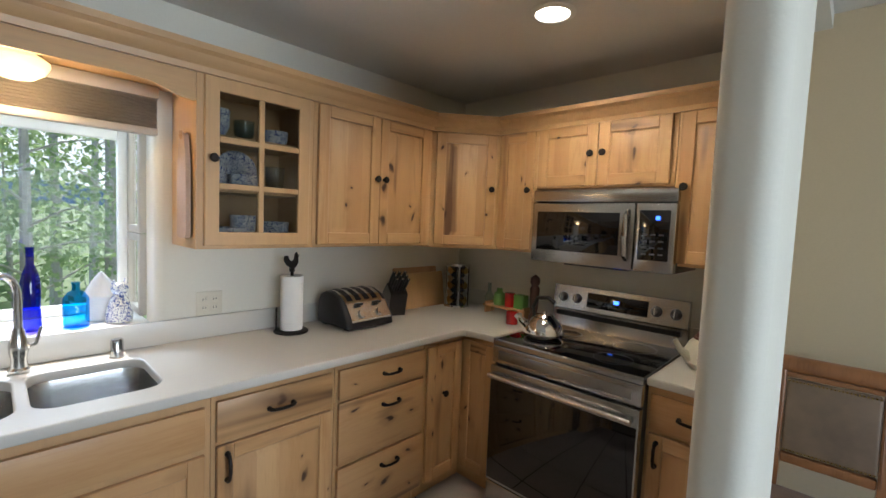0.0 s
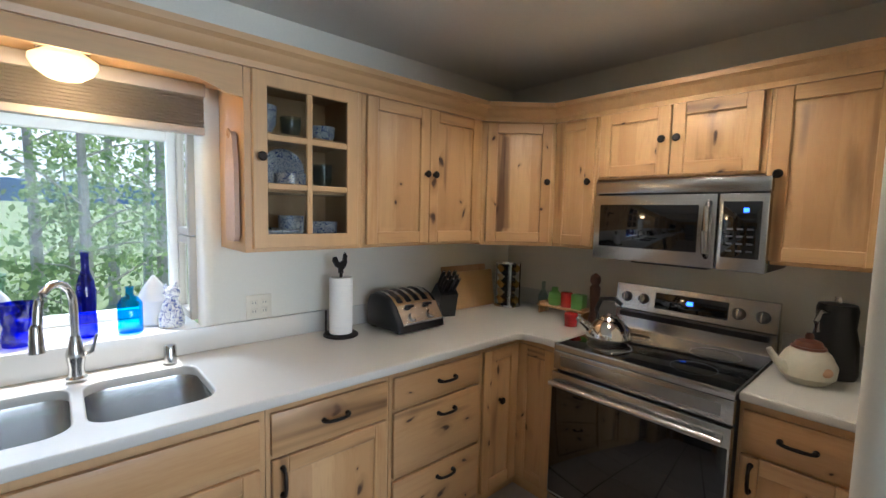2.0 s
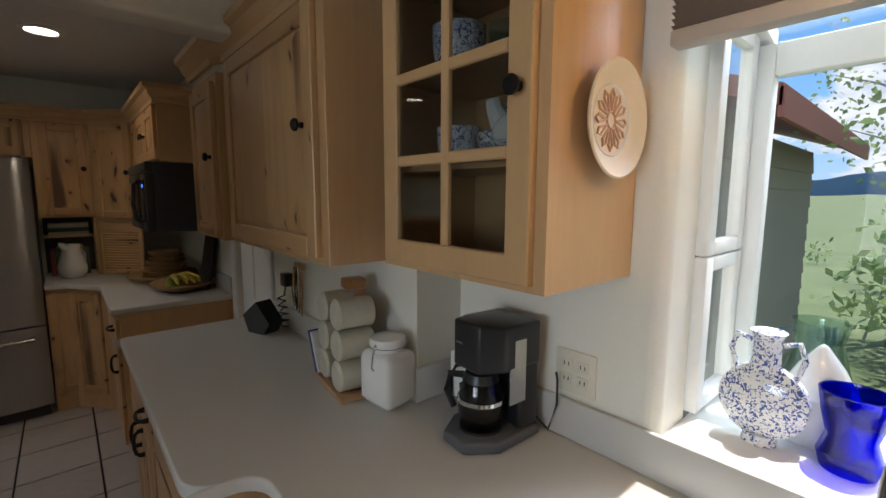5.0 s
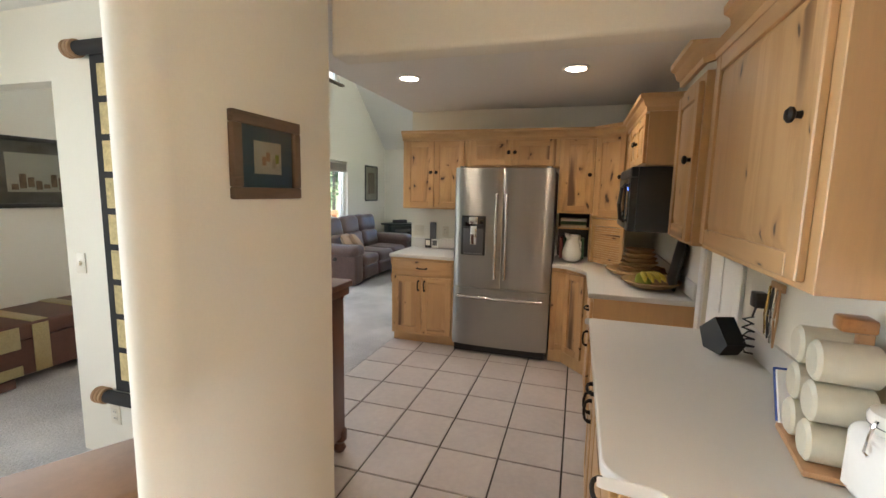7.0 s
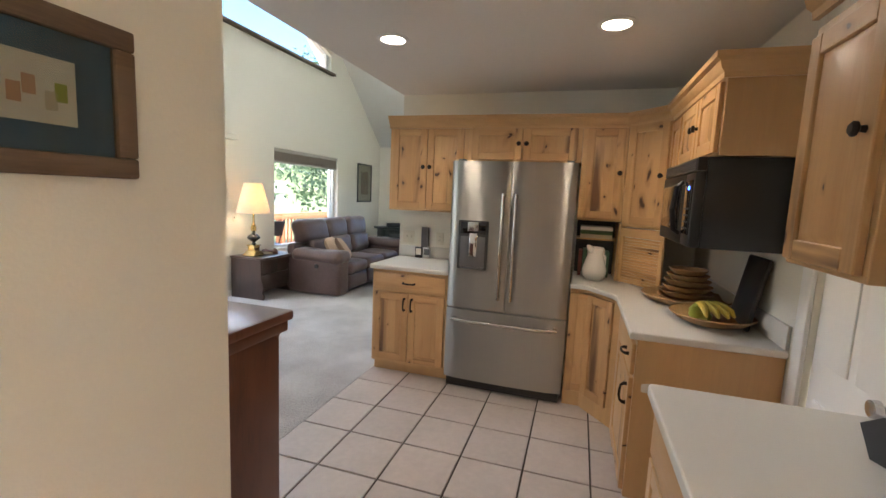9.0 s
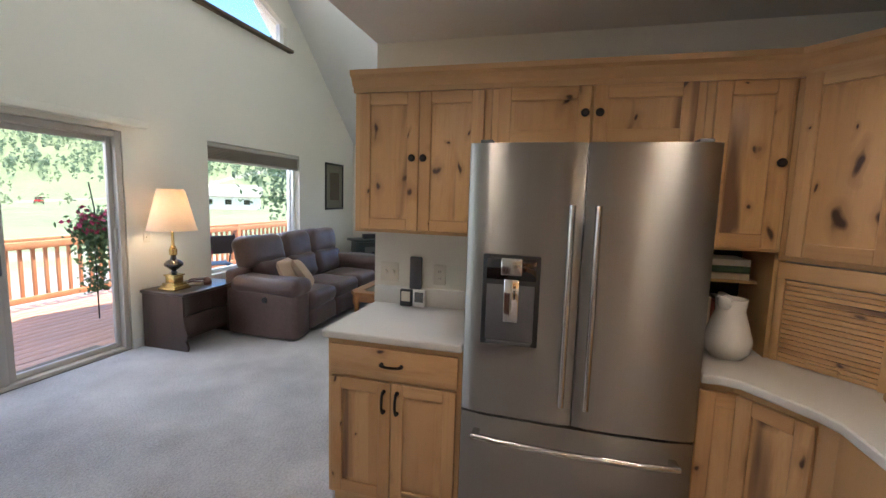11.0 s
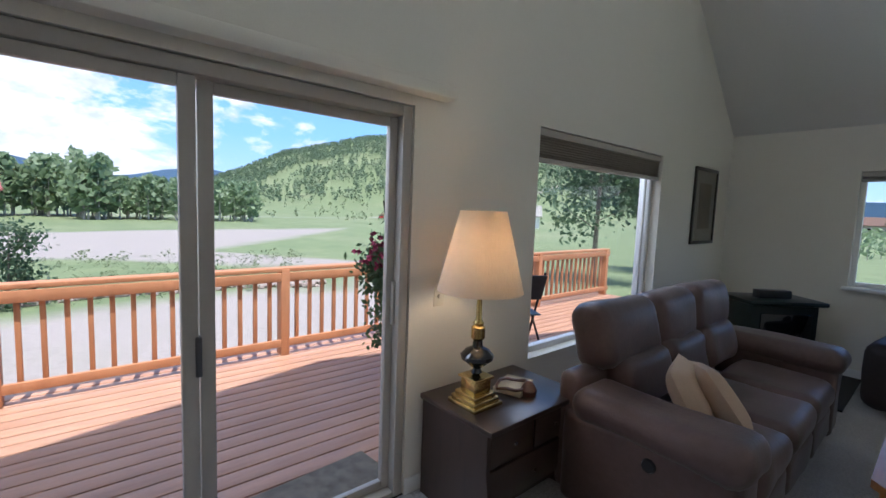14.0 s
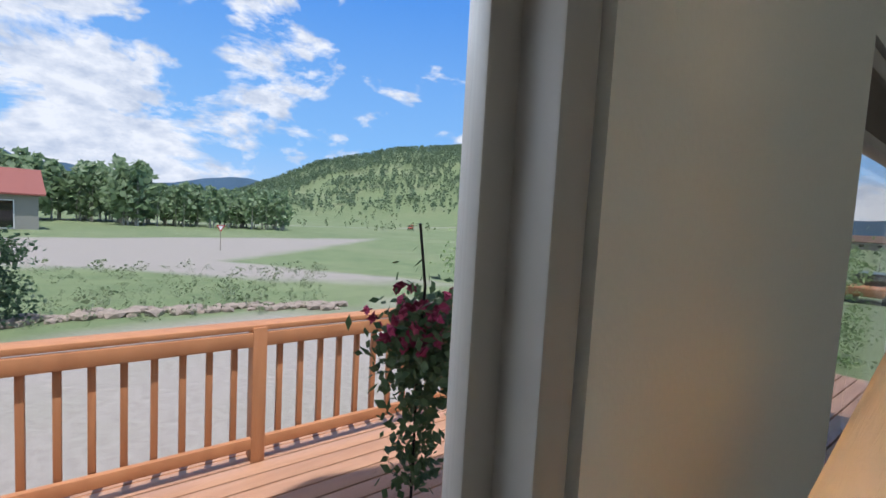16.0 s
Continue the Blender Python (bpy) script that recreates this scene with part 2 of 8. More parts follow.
mk("towel", (0.50, 0.34, 0.24), 0.6, var=0.12)
mk("rattan", (0.36, 0.22, 0.10), 0.7, var=0.3, fine=60, bmp=0.6, bscale=140, bdist=0.004)
mk("banana", (0.60, 0.46, 0.06), 0.5, var=0.15, fine=14)
mk("pear", (0.34, 0.38, 0.07), 0.45, var=0.2, fine=20)
mk("red_enamel", (0.42, 0.02, 0.02), 0.25, var=0.08, coat=0.4)
mk("green_enamel", (0.14, 0.33, 0.07), 0.3, var=0.1, coat=0.4)
mk("book_red", (0.22, 0.06, 0.05), 0.6)
mk("book_green", (0.07, 0.14, 0.08), 0.6)
mk("book_cream", (0.55, 0.48, 0.36), 0.7)
mk("blue_china", (0.05, 0.09, 0.30), 0.2, coat=0.4)
mk("stove_green", (0.012, 0.02, 0.018), 0.35, 0.3, var=0.2)
mk("mat_blue", (0.10, 0.155, 0.20), 0.9, var=0.05)
mk("print_paper", (0.70, 0.64, 0.52), 0.85, var=0.1, fine=26, coarse=6)
mk("print_brown", (0.30, 0.20, 0.13), 0.85, var=0.6, fine=30, coarse=9)
mk("print_grey", (0.20, 0.18, 0.15), 0.85, var=0.5, fine=24, coarse=8)
mk("frame_black", (0.02, 0.016, 0.012), 0.35, var=0.2)
mk("tapestry_gold", (0.52, 0.42, 0.20), 0.85, var=0.35, fine=60, coarse=18, bmp=0.4, bscale=120)
mk("tapestry_black", (0.012, 0.011, 0.010), 0.9, var=0.2)
mk("rope", (0.35, 0.20, 0.10), 0.7, var=0.2)
mk("trunk_brown", (0.11, 0.045, 0.03), 0.5, var=0.25, coarse=5)
mk("stud_brass", (0.50, 0.42, 0.22), 0.35, 0.9, var=0.15, bmp=0.9, bscale=45, bdist=0.01)
mk("doormat", (0.15, 0.125, 0.09), 0.95, var=0.5, fine=40, coarse=14, bmp=0.6)
mk("stone", (0.30, 0.24, 0.19), 0.9, var=0.35, fine=12, bmp=0.4, bscale=30)
mk("bark", (0.17, 0.14, 0.11), 0.9, var=0.35, fine=20, bmp=0.8, bscale=30, bdist=0.02)
mk("bark_pale", (0.42, 0.40, 0.34), 0.85, var=0.3, fine=14, bmp=0.4, bscale=30)
mk("siding", (0.30, 0.285, 0.25), 0.85, var=0.08)
mk("roof_red", (0.26, 0.08, 0.06), 0.6, var=0.1)
mk("roof_teal", (0.10, 0.33, 0.29), 0.5, var=0.06)
mk("roof_brown", (0.13, 0.075, 0.05), 0.8, var=0.2)
mk("log_red", (0.25, 0.09, 0.045), 0.8, var=0.2)
mk("petal_red", (0.26, 0.02, 0.06), 0.6, var=0.3)
mk("petal_pink", (0.60, 0.08, 0.20), 0.6, var=0.3)
mk("petal_blue", (0.08, 0.06, 0.42), 0.6, var=0.3)


def foliage(name, a, b_, rough=0.55):
    m, n, l, b = nodes_of(name)
    g = n.new("ShaderNodeNewGeometry")
    c = ramp(n, l, g.outputs["Random Per Island"], [(0.0, a), (1.0, b_)])
    l.new(c, b.inputs["Base Color"])
    b.inputs["Roughness"].default_value = rough
    tr = n.new("ShaderNodeBsdfTranslucent")
    l.new(c, tr.inputs["Color"])
    mx = n.new("ShaderNodeMixShader")
    mx.inputs[0].default_value = 0.5
    l.new(b.outputs[0], mx.inputs[1])
    l.new(tr.outputs[0], mx.inputs[2])
    l.new(mx.outputs[0], n["Material Output"].inputs["Surface"])
    return m


foliage("leaf_aspen", (0.20, 0.30, 0.11), (0.38, 0.48, 0.22))
# grove leaves are paled: distance haze is put into their base colour
foliage("leaf_grove_haze", (0.20, 0.28, 0.15), (0.32, 0.41, 0.23))
foliage("leaf_pine", (0.055, 0.10, 0.052), (0.11, 0.165, 0.085))
# far pines, lighter than leaf_pine, with haze mixed into the leaf colour
foliage("leaf_hill_haze", (0.13, 0.19, 0.11), (0.21, 0.275, 0.16))
foliage("leaf_shrub", (0.15, 0.20, 0.09), (0.29, 0.33, 0.18))
foliage("leaf_flower", (0.05, 0.10, 0.04), (0.12, 0.18, 0.07))


def glass(name, col=(1, 1, 1), rough=0.0, clear=0.9, gloss=0.02):
    """A pane: mostly clear, with the gloss of glass."""
    m, n, l, b = nodes_of(name)
    tr, gl, mx, lw = (n.new(k) for k in ("ShaderNodeBsdfTransparent", "ShaderNodeBsdfGlossy", "ShaderNodeMixShader", "ShaderNodeLayerWeight"))
    tr.inputs["Color"].default_value = (*sc(col, clear), 1)
    gl.inputs["Roughness"].default_value = rough
    edge = math_node(n, l, "MULTIPLY", math_node(n, l, "POWER", lw.outputs["Facing"], 4.0), 0.5)
    l.new(math_node(n, l, "ADD", edge, gloss), mx.inputs[0])
    l.new(tr.outputs[0], mx.inputs[1])
    l.new(gl.outputs[0], mx.inputs[2])
    l.new(mx.outputs[0], n["Material Output"].inputs["Surface"])
    return m


glass("window_glass", clear=0.95, gloss=0.006)
glass("cabinet_glass", (0.86, 0.88, 0.88), clear=0.92)
glass("cobalt_glass", (0.03, 0.06, 0.75), 0.03, 1.0, 0.05)
glass("aqua_glass", (0.10, 0.50, 0.85), 0.03, 1.0, 0.05)
glass("pale_glass", (0.70, 0.80, 0.78), 0.03, 1.0, 0.05)
glass("carafe_glass", (0.45, 0.45, 0.46), 0.02, 1.0, 0.05)


def china(name):
    m, n, l, b = nodes_of(name)
    v = coords(n, l)
    f = noise_node(n, l, v, 110, 2, 0.5, 1.5)
    k = math_node(n, l, "GREATER_THAN", f, 0.545)
    l.new(mixc(n, l, k, (0.78, 0.78, 0.76), (0.06, 0.10, 0.32)), b.inputs["Base Color"])
    b.inputs["Roughness"].default_value = 0.15
    b.inputs["Coat Weight"].default_value = 0.4


china("china")


def glow(name, col, strength, body=(0.8, 0.78, 0.7)):
    m, n, l, b = nodes_of(name)
    b.inputs["Base Color"].default_value = (*body, 1)
    b.inputs["Emission Color"].default_value = (*col, 1)
    b.inputs["Emission Strength"].default_value = strength
    return m


glow("bulb_glow", (1.0, 0.86, 0.66), 9)
glow("dome_glow", (1.0, 0.70, 0.30), 1.0)
glow("led_blue", (0.05, 0.15, 1.0), 3, (0.02, 0.02, 0.05))


def cloth_shade(name, col):
    """A lampshade, which lets part of its lamp's light through."""
    m, n, l, b = nodes_of(name)
    v = coords(n, l)
    c = mixc(n, l, noise_node(n, l, v, 30, 3), col, sc(col, 0.9))
    l.new(c, b.inputs["Base Color"])
    b.inputs["Roughness"].default_value = 0.85
    tr, mx = n.new("ShaderNodeBsdfTranslucent"), n.new("ShaderNodeMixShader")
    l.new(c, tr.inputs["Color"])
    mx.inputs[0].default_value = 0.45
    l.new(b.outputs[0], mx.inputs[1])
    l.new(tr.outputs[0], mx.inputs[2])
    l.new(mx.outputs[0], n["Material Output"].inputs["Surface"])
    bump(n, l, noise_node(n, l, coords(n, l, (60, 60, 3)), 1.5, 4, 0.6, 1.0), 0.6, 0.008, b)


cloth_shade("lampshade", (0.76, 0.66, 0.53))
cloth_shade("blind_cloth", (0.50, 0.44, 0.38))


def land(name):
    """Grass, bare dirt and tracks on the one sheet of ground."""
    m, n, l, b = nodes_of(name)
    v = coords(n, l, shift=False)
    sep = n.new("ShaderNodeSeparateXYZ")
    l.new(v, sep.inputs[0])
    big, mid, fine = noise_node(n, l, v, 0.05, 4), noise_node(n, l, v, 0.6, 4), noise_node(n, l, v, 9, 3)
    g = ramp(n, l, mid, [(0.3, (0.115, 0.155, 0.062)), (0.7, (0.185, 0.225, 0.10))])
    g = mixc(n, l, math_node(n, l, "MULTIPLY", math_node(n, l, "SUBTRACT", big, 0.5, True), 2.5, True), g, (0.25, 0.255, 0.14))
    d = ramp(n, l, fine, [(0.3, (0.27, 0.235, 0.20)), (0.7, (0.35, 0.31, 0.265))])
    wob = math_node(n, l, "MULTIPLY", math_node(n, l, "SUBTRACT", big, 0.5), 16)
    yy = math_node(n, l, "ADD", sep.outputs[1], wob)

    def band(lo, hi, tilt, soft):
        t = math_node(n, l, "ADD", yy, math_node(n, l, "MULTIPLY", sep.outputs[0], tilt))
        a = math_node(n, l, "DIVIDE", math_node(n, l, "SUBTRACT", t, lo), soft, True)
        z = math_node(n, l, "DIVIDE", math_node(n, l, "SUBTRACT", hi, t), soft, True)
        return math_node(n, l, "MULTIPLY", a, z)

    wy = math_node(n, l, "ADD", sep.outputs[1], math_node(n, l, "MULTIPLY", math_node(n, l, "SUBTRACT", noise_node(n, l, v, 0.16, 4), 0.5), 7))

    def side(ax, ay, c0, soft):
        """0 to 1 over a soft edge where ax * x + ay * y + c0 turns positive."""
        t = math_node(n, l, "ADD", math_node(n, l, "MULTIPLY", sep.outputs[0], ax), math_node(n, l, "MULTIPLY", wy, ay))
        return math_node(n, l, "DIVIDE", math_node(n, l, "ADD", t, c0), soft, True)

    # a dirt lot with a wedge of lawn between its two roads
    lot = math_node(n, l, "MULTIPLY", side(-0.756, -1, -28.6, 2.5), side(-0.34, 1, 56.0, 4))
    lawn = math_node(n, l, "MULTIPLY", side(-1.75, -1, -46.4, 2), side(-1.24, 1, 20.1, 3))
    k = math_node(n, l, "MULTIPLY", lot, math_node(n, l, "SUBTRACT", 1.0, lawn))
    k = math_node(n, l, "MAXIMUM", k, band(-14.5, -3.0, 0.0, 2))
    # west of the house it is all meadow
    k = math_node(n, l, "MULTIPLY", k, side(1, -1, 8, 5))
    k = math_node(n, l, "MAXIMUM", k, math_node(n, l, "MULTIPLY", band(-118, -112, -0.2, 2), 0.7))
    k = math_node(n, l, "MULTIPLY", k, math_node(n, l, "ADD", 0.75, math_node(n, l, "MULTIPLY", mid, 0.45)), True)
    c = mixc(n, l, k, g, d)
    l.new(c, b.inputs["Base Color"])
    b.inputs["Roughness"].default_value = 0.95
    bump(n, l, fine, 0.5, 0.05, b)


land("land")


def sky_sheet(name):
    """A far backdrop: blue sky with heaped clouds."""
    m, n, l, b = nodes_of(name)
    v = coords(n, l, (1, 1, 1.9), shift=False)
    sep = n.new("ShaderNodeSeparateXYZ")
    l.new(v, sep.inputs[0])
    f = noise_node(n, l, v, 0.0011, 10, 0.58, 0.25)
    h = math_node(n, l, "DIVIDE", sep.outputs[2], 3800.0, True)
    f = math_node(n, l, "SUBTRACT", f, math_node(n, l, "MULTIPLY", h, 0.10))
    east = math_node(n, l, "DIVIDE", math_node(n, l, "ADD", sep.outputs[0], 1500.0), 1300.0, True)
    f = math_node(n, l, "ADD", f, math_node(n, l, "SUBTRACT", math_node(n, l, "MULTIPLY", east, 0.14), 0.05))
    k = ramp(n, l, f, [(0.46, (0, 0, 0)), (0.53, (1, 1, 1))])
    blue = ramp(n, l, h, [(0.0, (0.55, 0.74, 0.95)), (0.30, (0.30, 0.58, 0.95)), (1.0, (0.13, 0.36, 0.85))])
    lum = noise_node(n, l, v, 0.004, 6, 0.6)
    cl = ramp(n, l, lum, [(0.33, (0.62, 0.68, 0.78)), (0.6, (1.0, 1.0, 1.0))])
    c = mixc(n, l, k, blue, cl)
    em = n.new("ShaderNodeEmission")
    em.inputs["Strength"].default_value = 1.0
    l.new(c, em.inputs["Color"])
    l.new(em.outputs[0], n["Material Output"].inputs["Surface"])


sky_sheet("sky_sheet")
# the ridge's blue is aerial haze painted into its base colour
mk("far_haze_blue", (0.13, 0.21, 0.33), 0.95, var=0.12, fine=0.02, coarse=0.004, shift=False)


# ---- builders ----
def box(bm, x0, x1, y0, y1, z0, z1):
    vs = [bm.verts.new((x, y, z)) for x in (x0, x1) for y in (y0, y1) for z in (z0, z1)]
    for f in ((0, 1, 3, 2), (4, 6, 7, 5), (0, 4, 5, 1), (2, 3, 7, 6), (0, 2, 6, 4), (1, 5, 7, 3)):
        bm.faces.new([vs[i] for i in f])
    return vs


def join(bm, other, m=None):
    if m is not None:
        other.transform(m)
    me = bpy.data.meshes.new("tmp")
    other.to_mesh(me)
    other.free()
    bm.from_mesh(me)
    bpy.data.meshes.remove(me)


def rbox(bm, x0, x1, y0, y1, z0, z1, r=0.005, seg=2, m=None):
    """A box with rounded edges."""
    t = bmesh.new()
    box(t, x0, x1, y0, y1, z0, z1)
    bmesh.ops.recalc_face_normals(t, faces=t.faces)
    bmesh.ops.bevel(t, geom=list(t.edges), offset=min(r, 0.49 * min(x1 - x0, y1 - y0, z1 - z0)), segments=seg, profile=0.5, affect="EDGES")
    join(bm, t, m)


def lathe(bm, prof, seg=24, at=(0, 0, 0), m=None, squash=1.0):
    t = bmesh.new()
    rings = []
    for r, z in prof:
        rings.append([t.verts.new((r * math.cos(2 * math.pi * i / seg), squash * r * math.sin(2 * math.pi * i / seg), z)) for i in range(seg)] if r > 1e-5 else [t.verts.new((0, 0, z))])
    for a, b in zip(rings, rings[1:]):
        for i in range(seg):
            j = (i + 1) % seg
            if len(a) == 1 and len(b) > 1:
                t.faces.new((a[0], b[i], b[j]))
            elif len(b) == 1 and len(a) > 1:
                t.faces.new((a[i], b[0], a[j]))
            elif len(a) > 1:
                t.faces.new((a[i], a[j], b[j], b[i]))
    bmesh.ops.recalc_face_normals(t, faces=t.faces)
    join(bm, t, Matrix.Translation(at) @ (m or Matrix()))


def tube(bm, pts, r, seg=8, closed=False):
    """A round bar along a line of points; r is one radius or one for each point."""
    pts = [Vector(p) for p in pts]
    rs = r if isinstance(r, (list, tuple)) else [r] * len(pts)
    rings, up = [], Vector((0.13, 0.27, 0.95))
    for i, p in enumerate(pts):
        d = (pts[min(i + 1, len(pts) - 1)] - pts[max(i - 1, 0)]).normalized()
        a = d.cross(up if abs(d.dot(up.normalized())) < 0.97 else Vector((1, 0, 0))).normalized()
        b = d.cross(a)
        rings.append([bm.verts.new(p + rs[i] * (math.cos(2 * math.pi * k / seg) * a + math.sin(2 * math.pi * k / seg) * b)) for k in range(seg)])
    for a, b in zip(rings, rings[1:]):
        for k in range(seg):
            bm.faces.new((a[k], b[k], b[(k + 1) % seg], a[(k + 1) % seg]))
    bm.faces.new(rings[0])
    bm.faces.new(rings[-1][::-1])


def prism(bm, pts, lo, hi, axis="z", m=None):
    """An outline pushed along an axis. For x the outline is (y, z), for y it is (x, z), for z (x, y)."""
    t = bmesh.new()
    put = {"z": lambda a, b, c: (a, b, c), "y": lambda a, b, c: (a, c, b), "x": lambda a, b, c: (c, a, b)}[axis]
    lo_v, hi_v = [t.verts.new(put(a, b, lo)) for a, b in pts], [t.verts.new(put(a, b, hi)) for a, b in pts]
    t.faces.new(lo_v)
    t.faces.new(hi_v[::-1])
    for i in range(len(pts)):
        j = (i + 1) % len(pts)
        t.faces.new((lo_v[i], hi_v[i], hi_v[j], lo_v[j]))
    bmesh.ops.recalc_face_normals(t, faces=t.faces)
    join(bm, t, m)


def sweep(bm, path, prof, closed=False):
    """A moulding: the profile (out, z) carried along a plan line; out is to the right of the way."""
    n = len(path)
    ring = []
    for i in range(n):
        p = Vector(path[i])
        d0 = (p - Vector(path[i - 1])).normalized() if i > 0 else None
        d1 = (Vector(path[i + 1]) - p).normalized() if i < n - 1 else None
        ns = [Vector((d.y, -d.x)) for d in (d0, d1) if d is not None]
        nn = sum(ns, Vector((0, 0)))
        nn = nn / nn.dot(ns[0])
        ring.append([bm.verts.new((p.x + o * nn.x, p.y + o * nn.y, z)) for o, z in prof])
    k = len(prof)
    for a, b in zip(ring, ring[1:]):
        for i in range(k):
            bm.faces.new((a[i], a[(i + 1) % k], b[(i + 1) % k], b[i]))
    bm.faces.new(ring[0])
    bm.faces.new(ring[-1][::-1])


def smooth_by(me, angle=35):
    me.shade_smooth()
    me.set_sharp_from_angle(angle=radians(angle))


def part(name, bm, material, parent, label="", smooth=True, m=None):
    bmesh.ops.recalc_face_normals(bm, faces=bm.faces)
    me = bpy.data.meshes.new(name)
    bm.to_mesh(me)
    bm.free()
    me.materials.append(MATS[material])
    if smooth:
        smooth_by(me)
    ob = new(name, me)
    if parent is not None:
        ob.parent = parent
    if m is not None:
        ob.matrix_basis = m
    if label:
        ob["label"] = label
    return ob


def thing(name, m, label, category, group="", kind=""):
    ob = new(name)
    ob.matrix_basis = m
    ob.empty_display_size = 0.1
    return tagged(ob, label, category, group, kind)


def single(name, bm, material, m, label, category, group="", kind="", smooth=True):
    return tagged(part(name, bm, material, None, "", smooth, m), label, category, group, kind)


def struct(name, bm, material, label, category="wall", smooth=False):
    return tagged(part(name, bm, material, None, "", smooth), label, category, "", "structure")


def B(*args, r=0.0, seg=2):
    bm = bmesh.new()
    rbox(bm, *args, r, seg) if r else box(bm, *args)
    return bm


def L(prof, seg=24, **kw):
    bm = bmesh.new()
    lathe(bm, prof, seg, **kw)
    return bm


def T(pts, r, seg=8):
    bm = bmesh.new()
    tube(bm, pts, r, seg)
    return bm


def P(pts, lo, hi, axis="z"):
    bm = bmesh.new()
    prism(bm, pts, lo, hi, axis)
    return bm


def arc(cx, cy, r, a0, a1, n=8):
    return [(cx + r * math.cos(radians(a0 + (a1 - a0) * i / n)), cy + r * math.sin(radians(a0 + (a1 - a0) * i / n))) for i in range(n + 1)]


def ball(rx, ry, rz, at=(0, 0, 0), seg=16):
    bm = bmesh.new()
    bmesh.ops.create_uvsphere(bm, u_segments=seg, v_segments=max(6, seg * 2 // 3), radius=1)
    bm.transform(Matrix.Translation(at) @ Matrix.Diagonal((rx, ry, rz, 1)))
    return bm


def wall_x(bm, x0, x1, y0, y1, z0, z1, holes=()):
    """A wall along x from x0 to x1, with openings (x0, x1, z0, z1) right through it."""
    cuts = sorted({x0, x1, *(v for h in holes for v in h[:2])})
    for a, b in zip(cuts, cuts[1:]):
        mid, zs = (a + b) / 2, z0
        for h in sorted(h for h in holes if h[0] < mid < h[1]):
            if h[2] > zs:
                box(bm, a, b, y0, y1, zs, h[2])
            zs = h[3]
        if zs < z1:
            box(bm, a, b, y0, y1, zs, z1)


def wall_y(bm, y0, y1, x0, x1, z0, z1, holes=()):
    t = bmesh.new()
    wall_x(t, y0, y1, -x1, -x0, z0, z1, holes)
    join(bm, t, Matrix.Rotation(radians(90), 4, "Z"))


# ---- the house ----
SINK_Y, JOG_Y, RANGE_X, FRIDGE_X, SOUTH_Y, END_X = 2.39, 2.21, 2.44, -4.69, -3.2, -10.2
KCEIL, DCEIL = 2.41, 2.47
RIDGE_X, RIDGE_Z, EAVE_Z, PITCH = -5.7, 6.33, 2.55, 0.84

bm = bmesh.new()
wall_x(bm, -1.085, RANGE_X + 0.15, SINK_Y, SINK_Y + 0.15, 0, 2.6, [(-0.48, 0.465, 1.005, 2.03)])
for s_, x in ((1, -0.48), (-1, 0.465)):
    prism(bm, [(x, SINK_Y + 0.15), (x, SINK_Y)] + [(x + s_ * 0.03 * math.sin(radians(a)), SINK_Y + 0.03 - 0.03 * math.cos(radians(a))) for a in (20, 40, 60, 80, 90)] + [(x + s_ * 0.03, SINK_Y + 0.15)], 1.005, 2.03)
struct("wall_sink", bm, "wall_paint", "cream textured plaster wall with the kitchen window opening", smooth=True)
bm = bmesh.new()
wall_x(bm, FRIDGE_X - 0.12, -1.085, JOG_Y, SINK_Y + 0.15, 0, 2.6, [(-2.86, -2.33, 0, 2.03)])
struct("wall_pantry", bm, "wall_paint", "cream plaster wall that steps forward beside the sink")
struct("wall_range", B(RANGE_X, RANGE_X + 0.15, -3.35, SINK_Y, 0, 2.6), "wall_paint", "cream plaster wall behind the range and dining chair")
struct("wall_dining_face", B(RANGE_X - 0.006, RANGE_X - 0.001, -3.2, 0.385, 0.0, DCEIL - 0.001), "dining_paint", "warm tan painted dining wall")
# partition between kitchen and dining, with a rounded end
PK, PD, PX, PE = 0.40, 0.285, 0.93, 1.28
pts = [(PE, PK), (PE, PD)] + arc(PX + 0.045, PD + 0.045, 0.045, 270, 180, 6) + arc(PX + 0.035, PK - 0.035, 0.035, 180, 90, 5)
struct("wall_partition", P(pts, 0, DCEIL), "wall_paint", "rounded end of a cream plaster partition wall", smooth=True)
struct("wall_partition_back", B(PE, RANGE_X, 0.390, PK, 0, KCEIL), "wall_paint", "thin cream plaster wall behind the range cabinets")
struct("wall_partition_face", B(PE, RANGE_X - 0.007, 0.386, 0.3895, 0, KCEIL), "dining_paint", "warm tan painted face of the thin wall")
# wing wall with the framed print, wrapped round a corner
WX, WY = -0.905, 0.468
pts = [(-1.745, WY), (-1.745, WY - 0.15)] + arc(WX - 0.06, WY - 0.09, 0.06, 270, 360, 5) + arc(WX - 0.08, WY - 0.08, 0.08, 0, 90, 6)
struct("wall_wing", P(pts, 0, KCEIL + 0.06), "wall_paint", "cream plaster wing wall with rounded corners", smooth=True)
bm = bmesh.new()
wall_y(bm, -3.2, WY - 0.15, -1.875, -1.755, 0, 2.6, [(-2.50, -1.215, 0, 2.09)])
struct("wall_dining_west", bm, "wall_paint", "cream plaster wall with a wide cased-free opening")
struct("beam", B(-1.90, -1.76, WY, JOG_Y, 2.10, KCEIL + 0.02, r=0.02, seg=3), "wall_paint", "plaster header across the kitchen", "beam", True)
bm = bmesh.new()
wall_x(bm, -1.875, RANGE_X + 0.15, SOUTH_Y - 0.15, SOUTH_Y, 0, 2.6, [(-0.7, 1.5, 0.7, 2.1)])
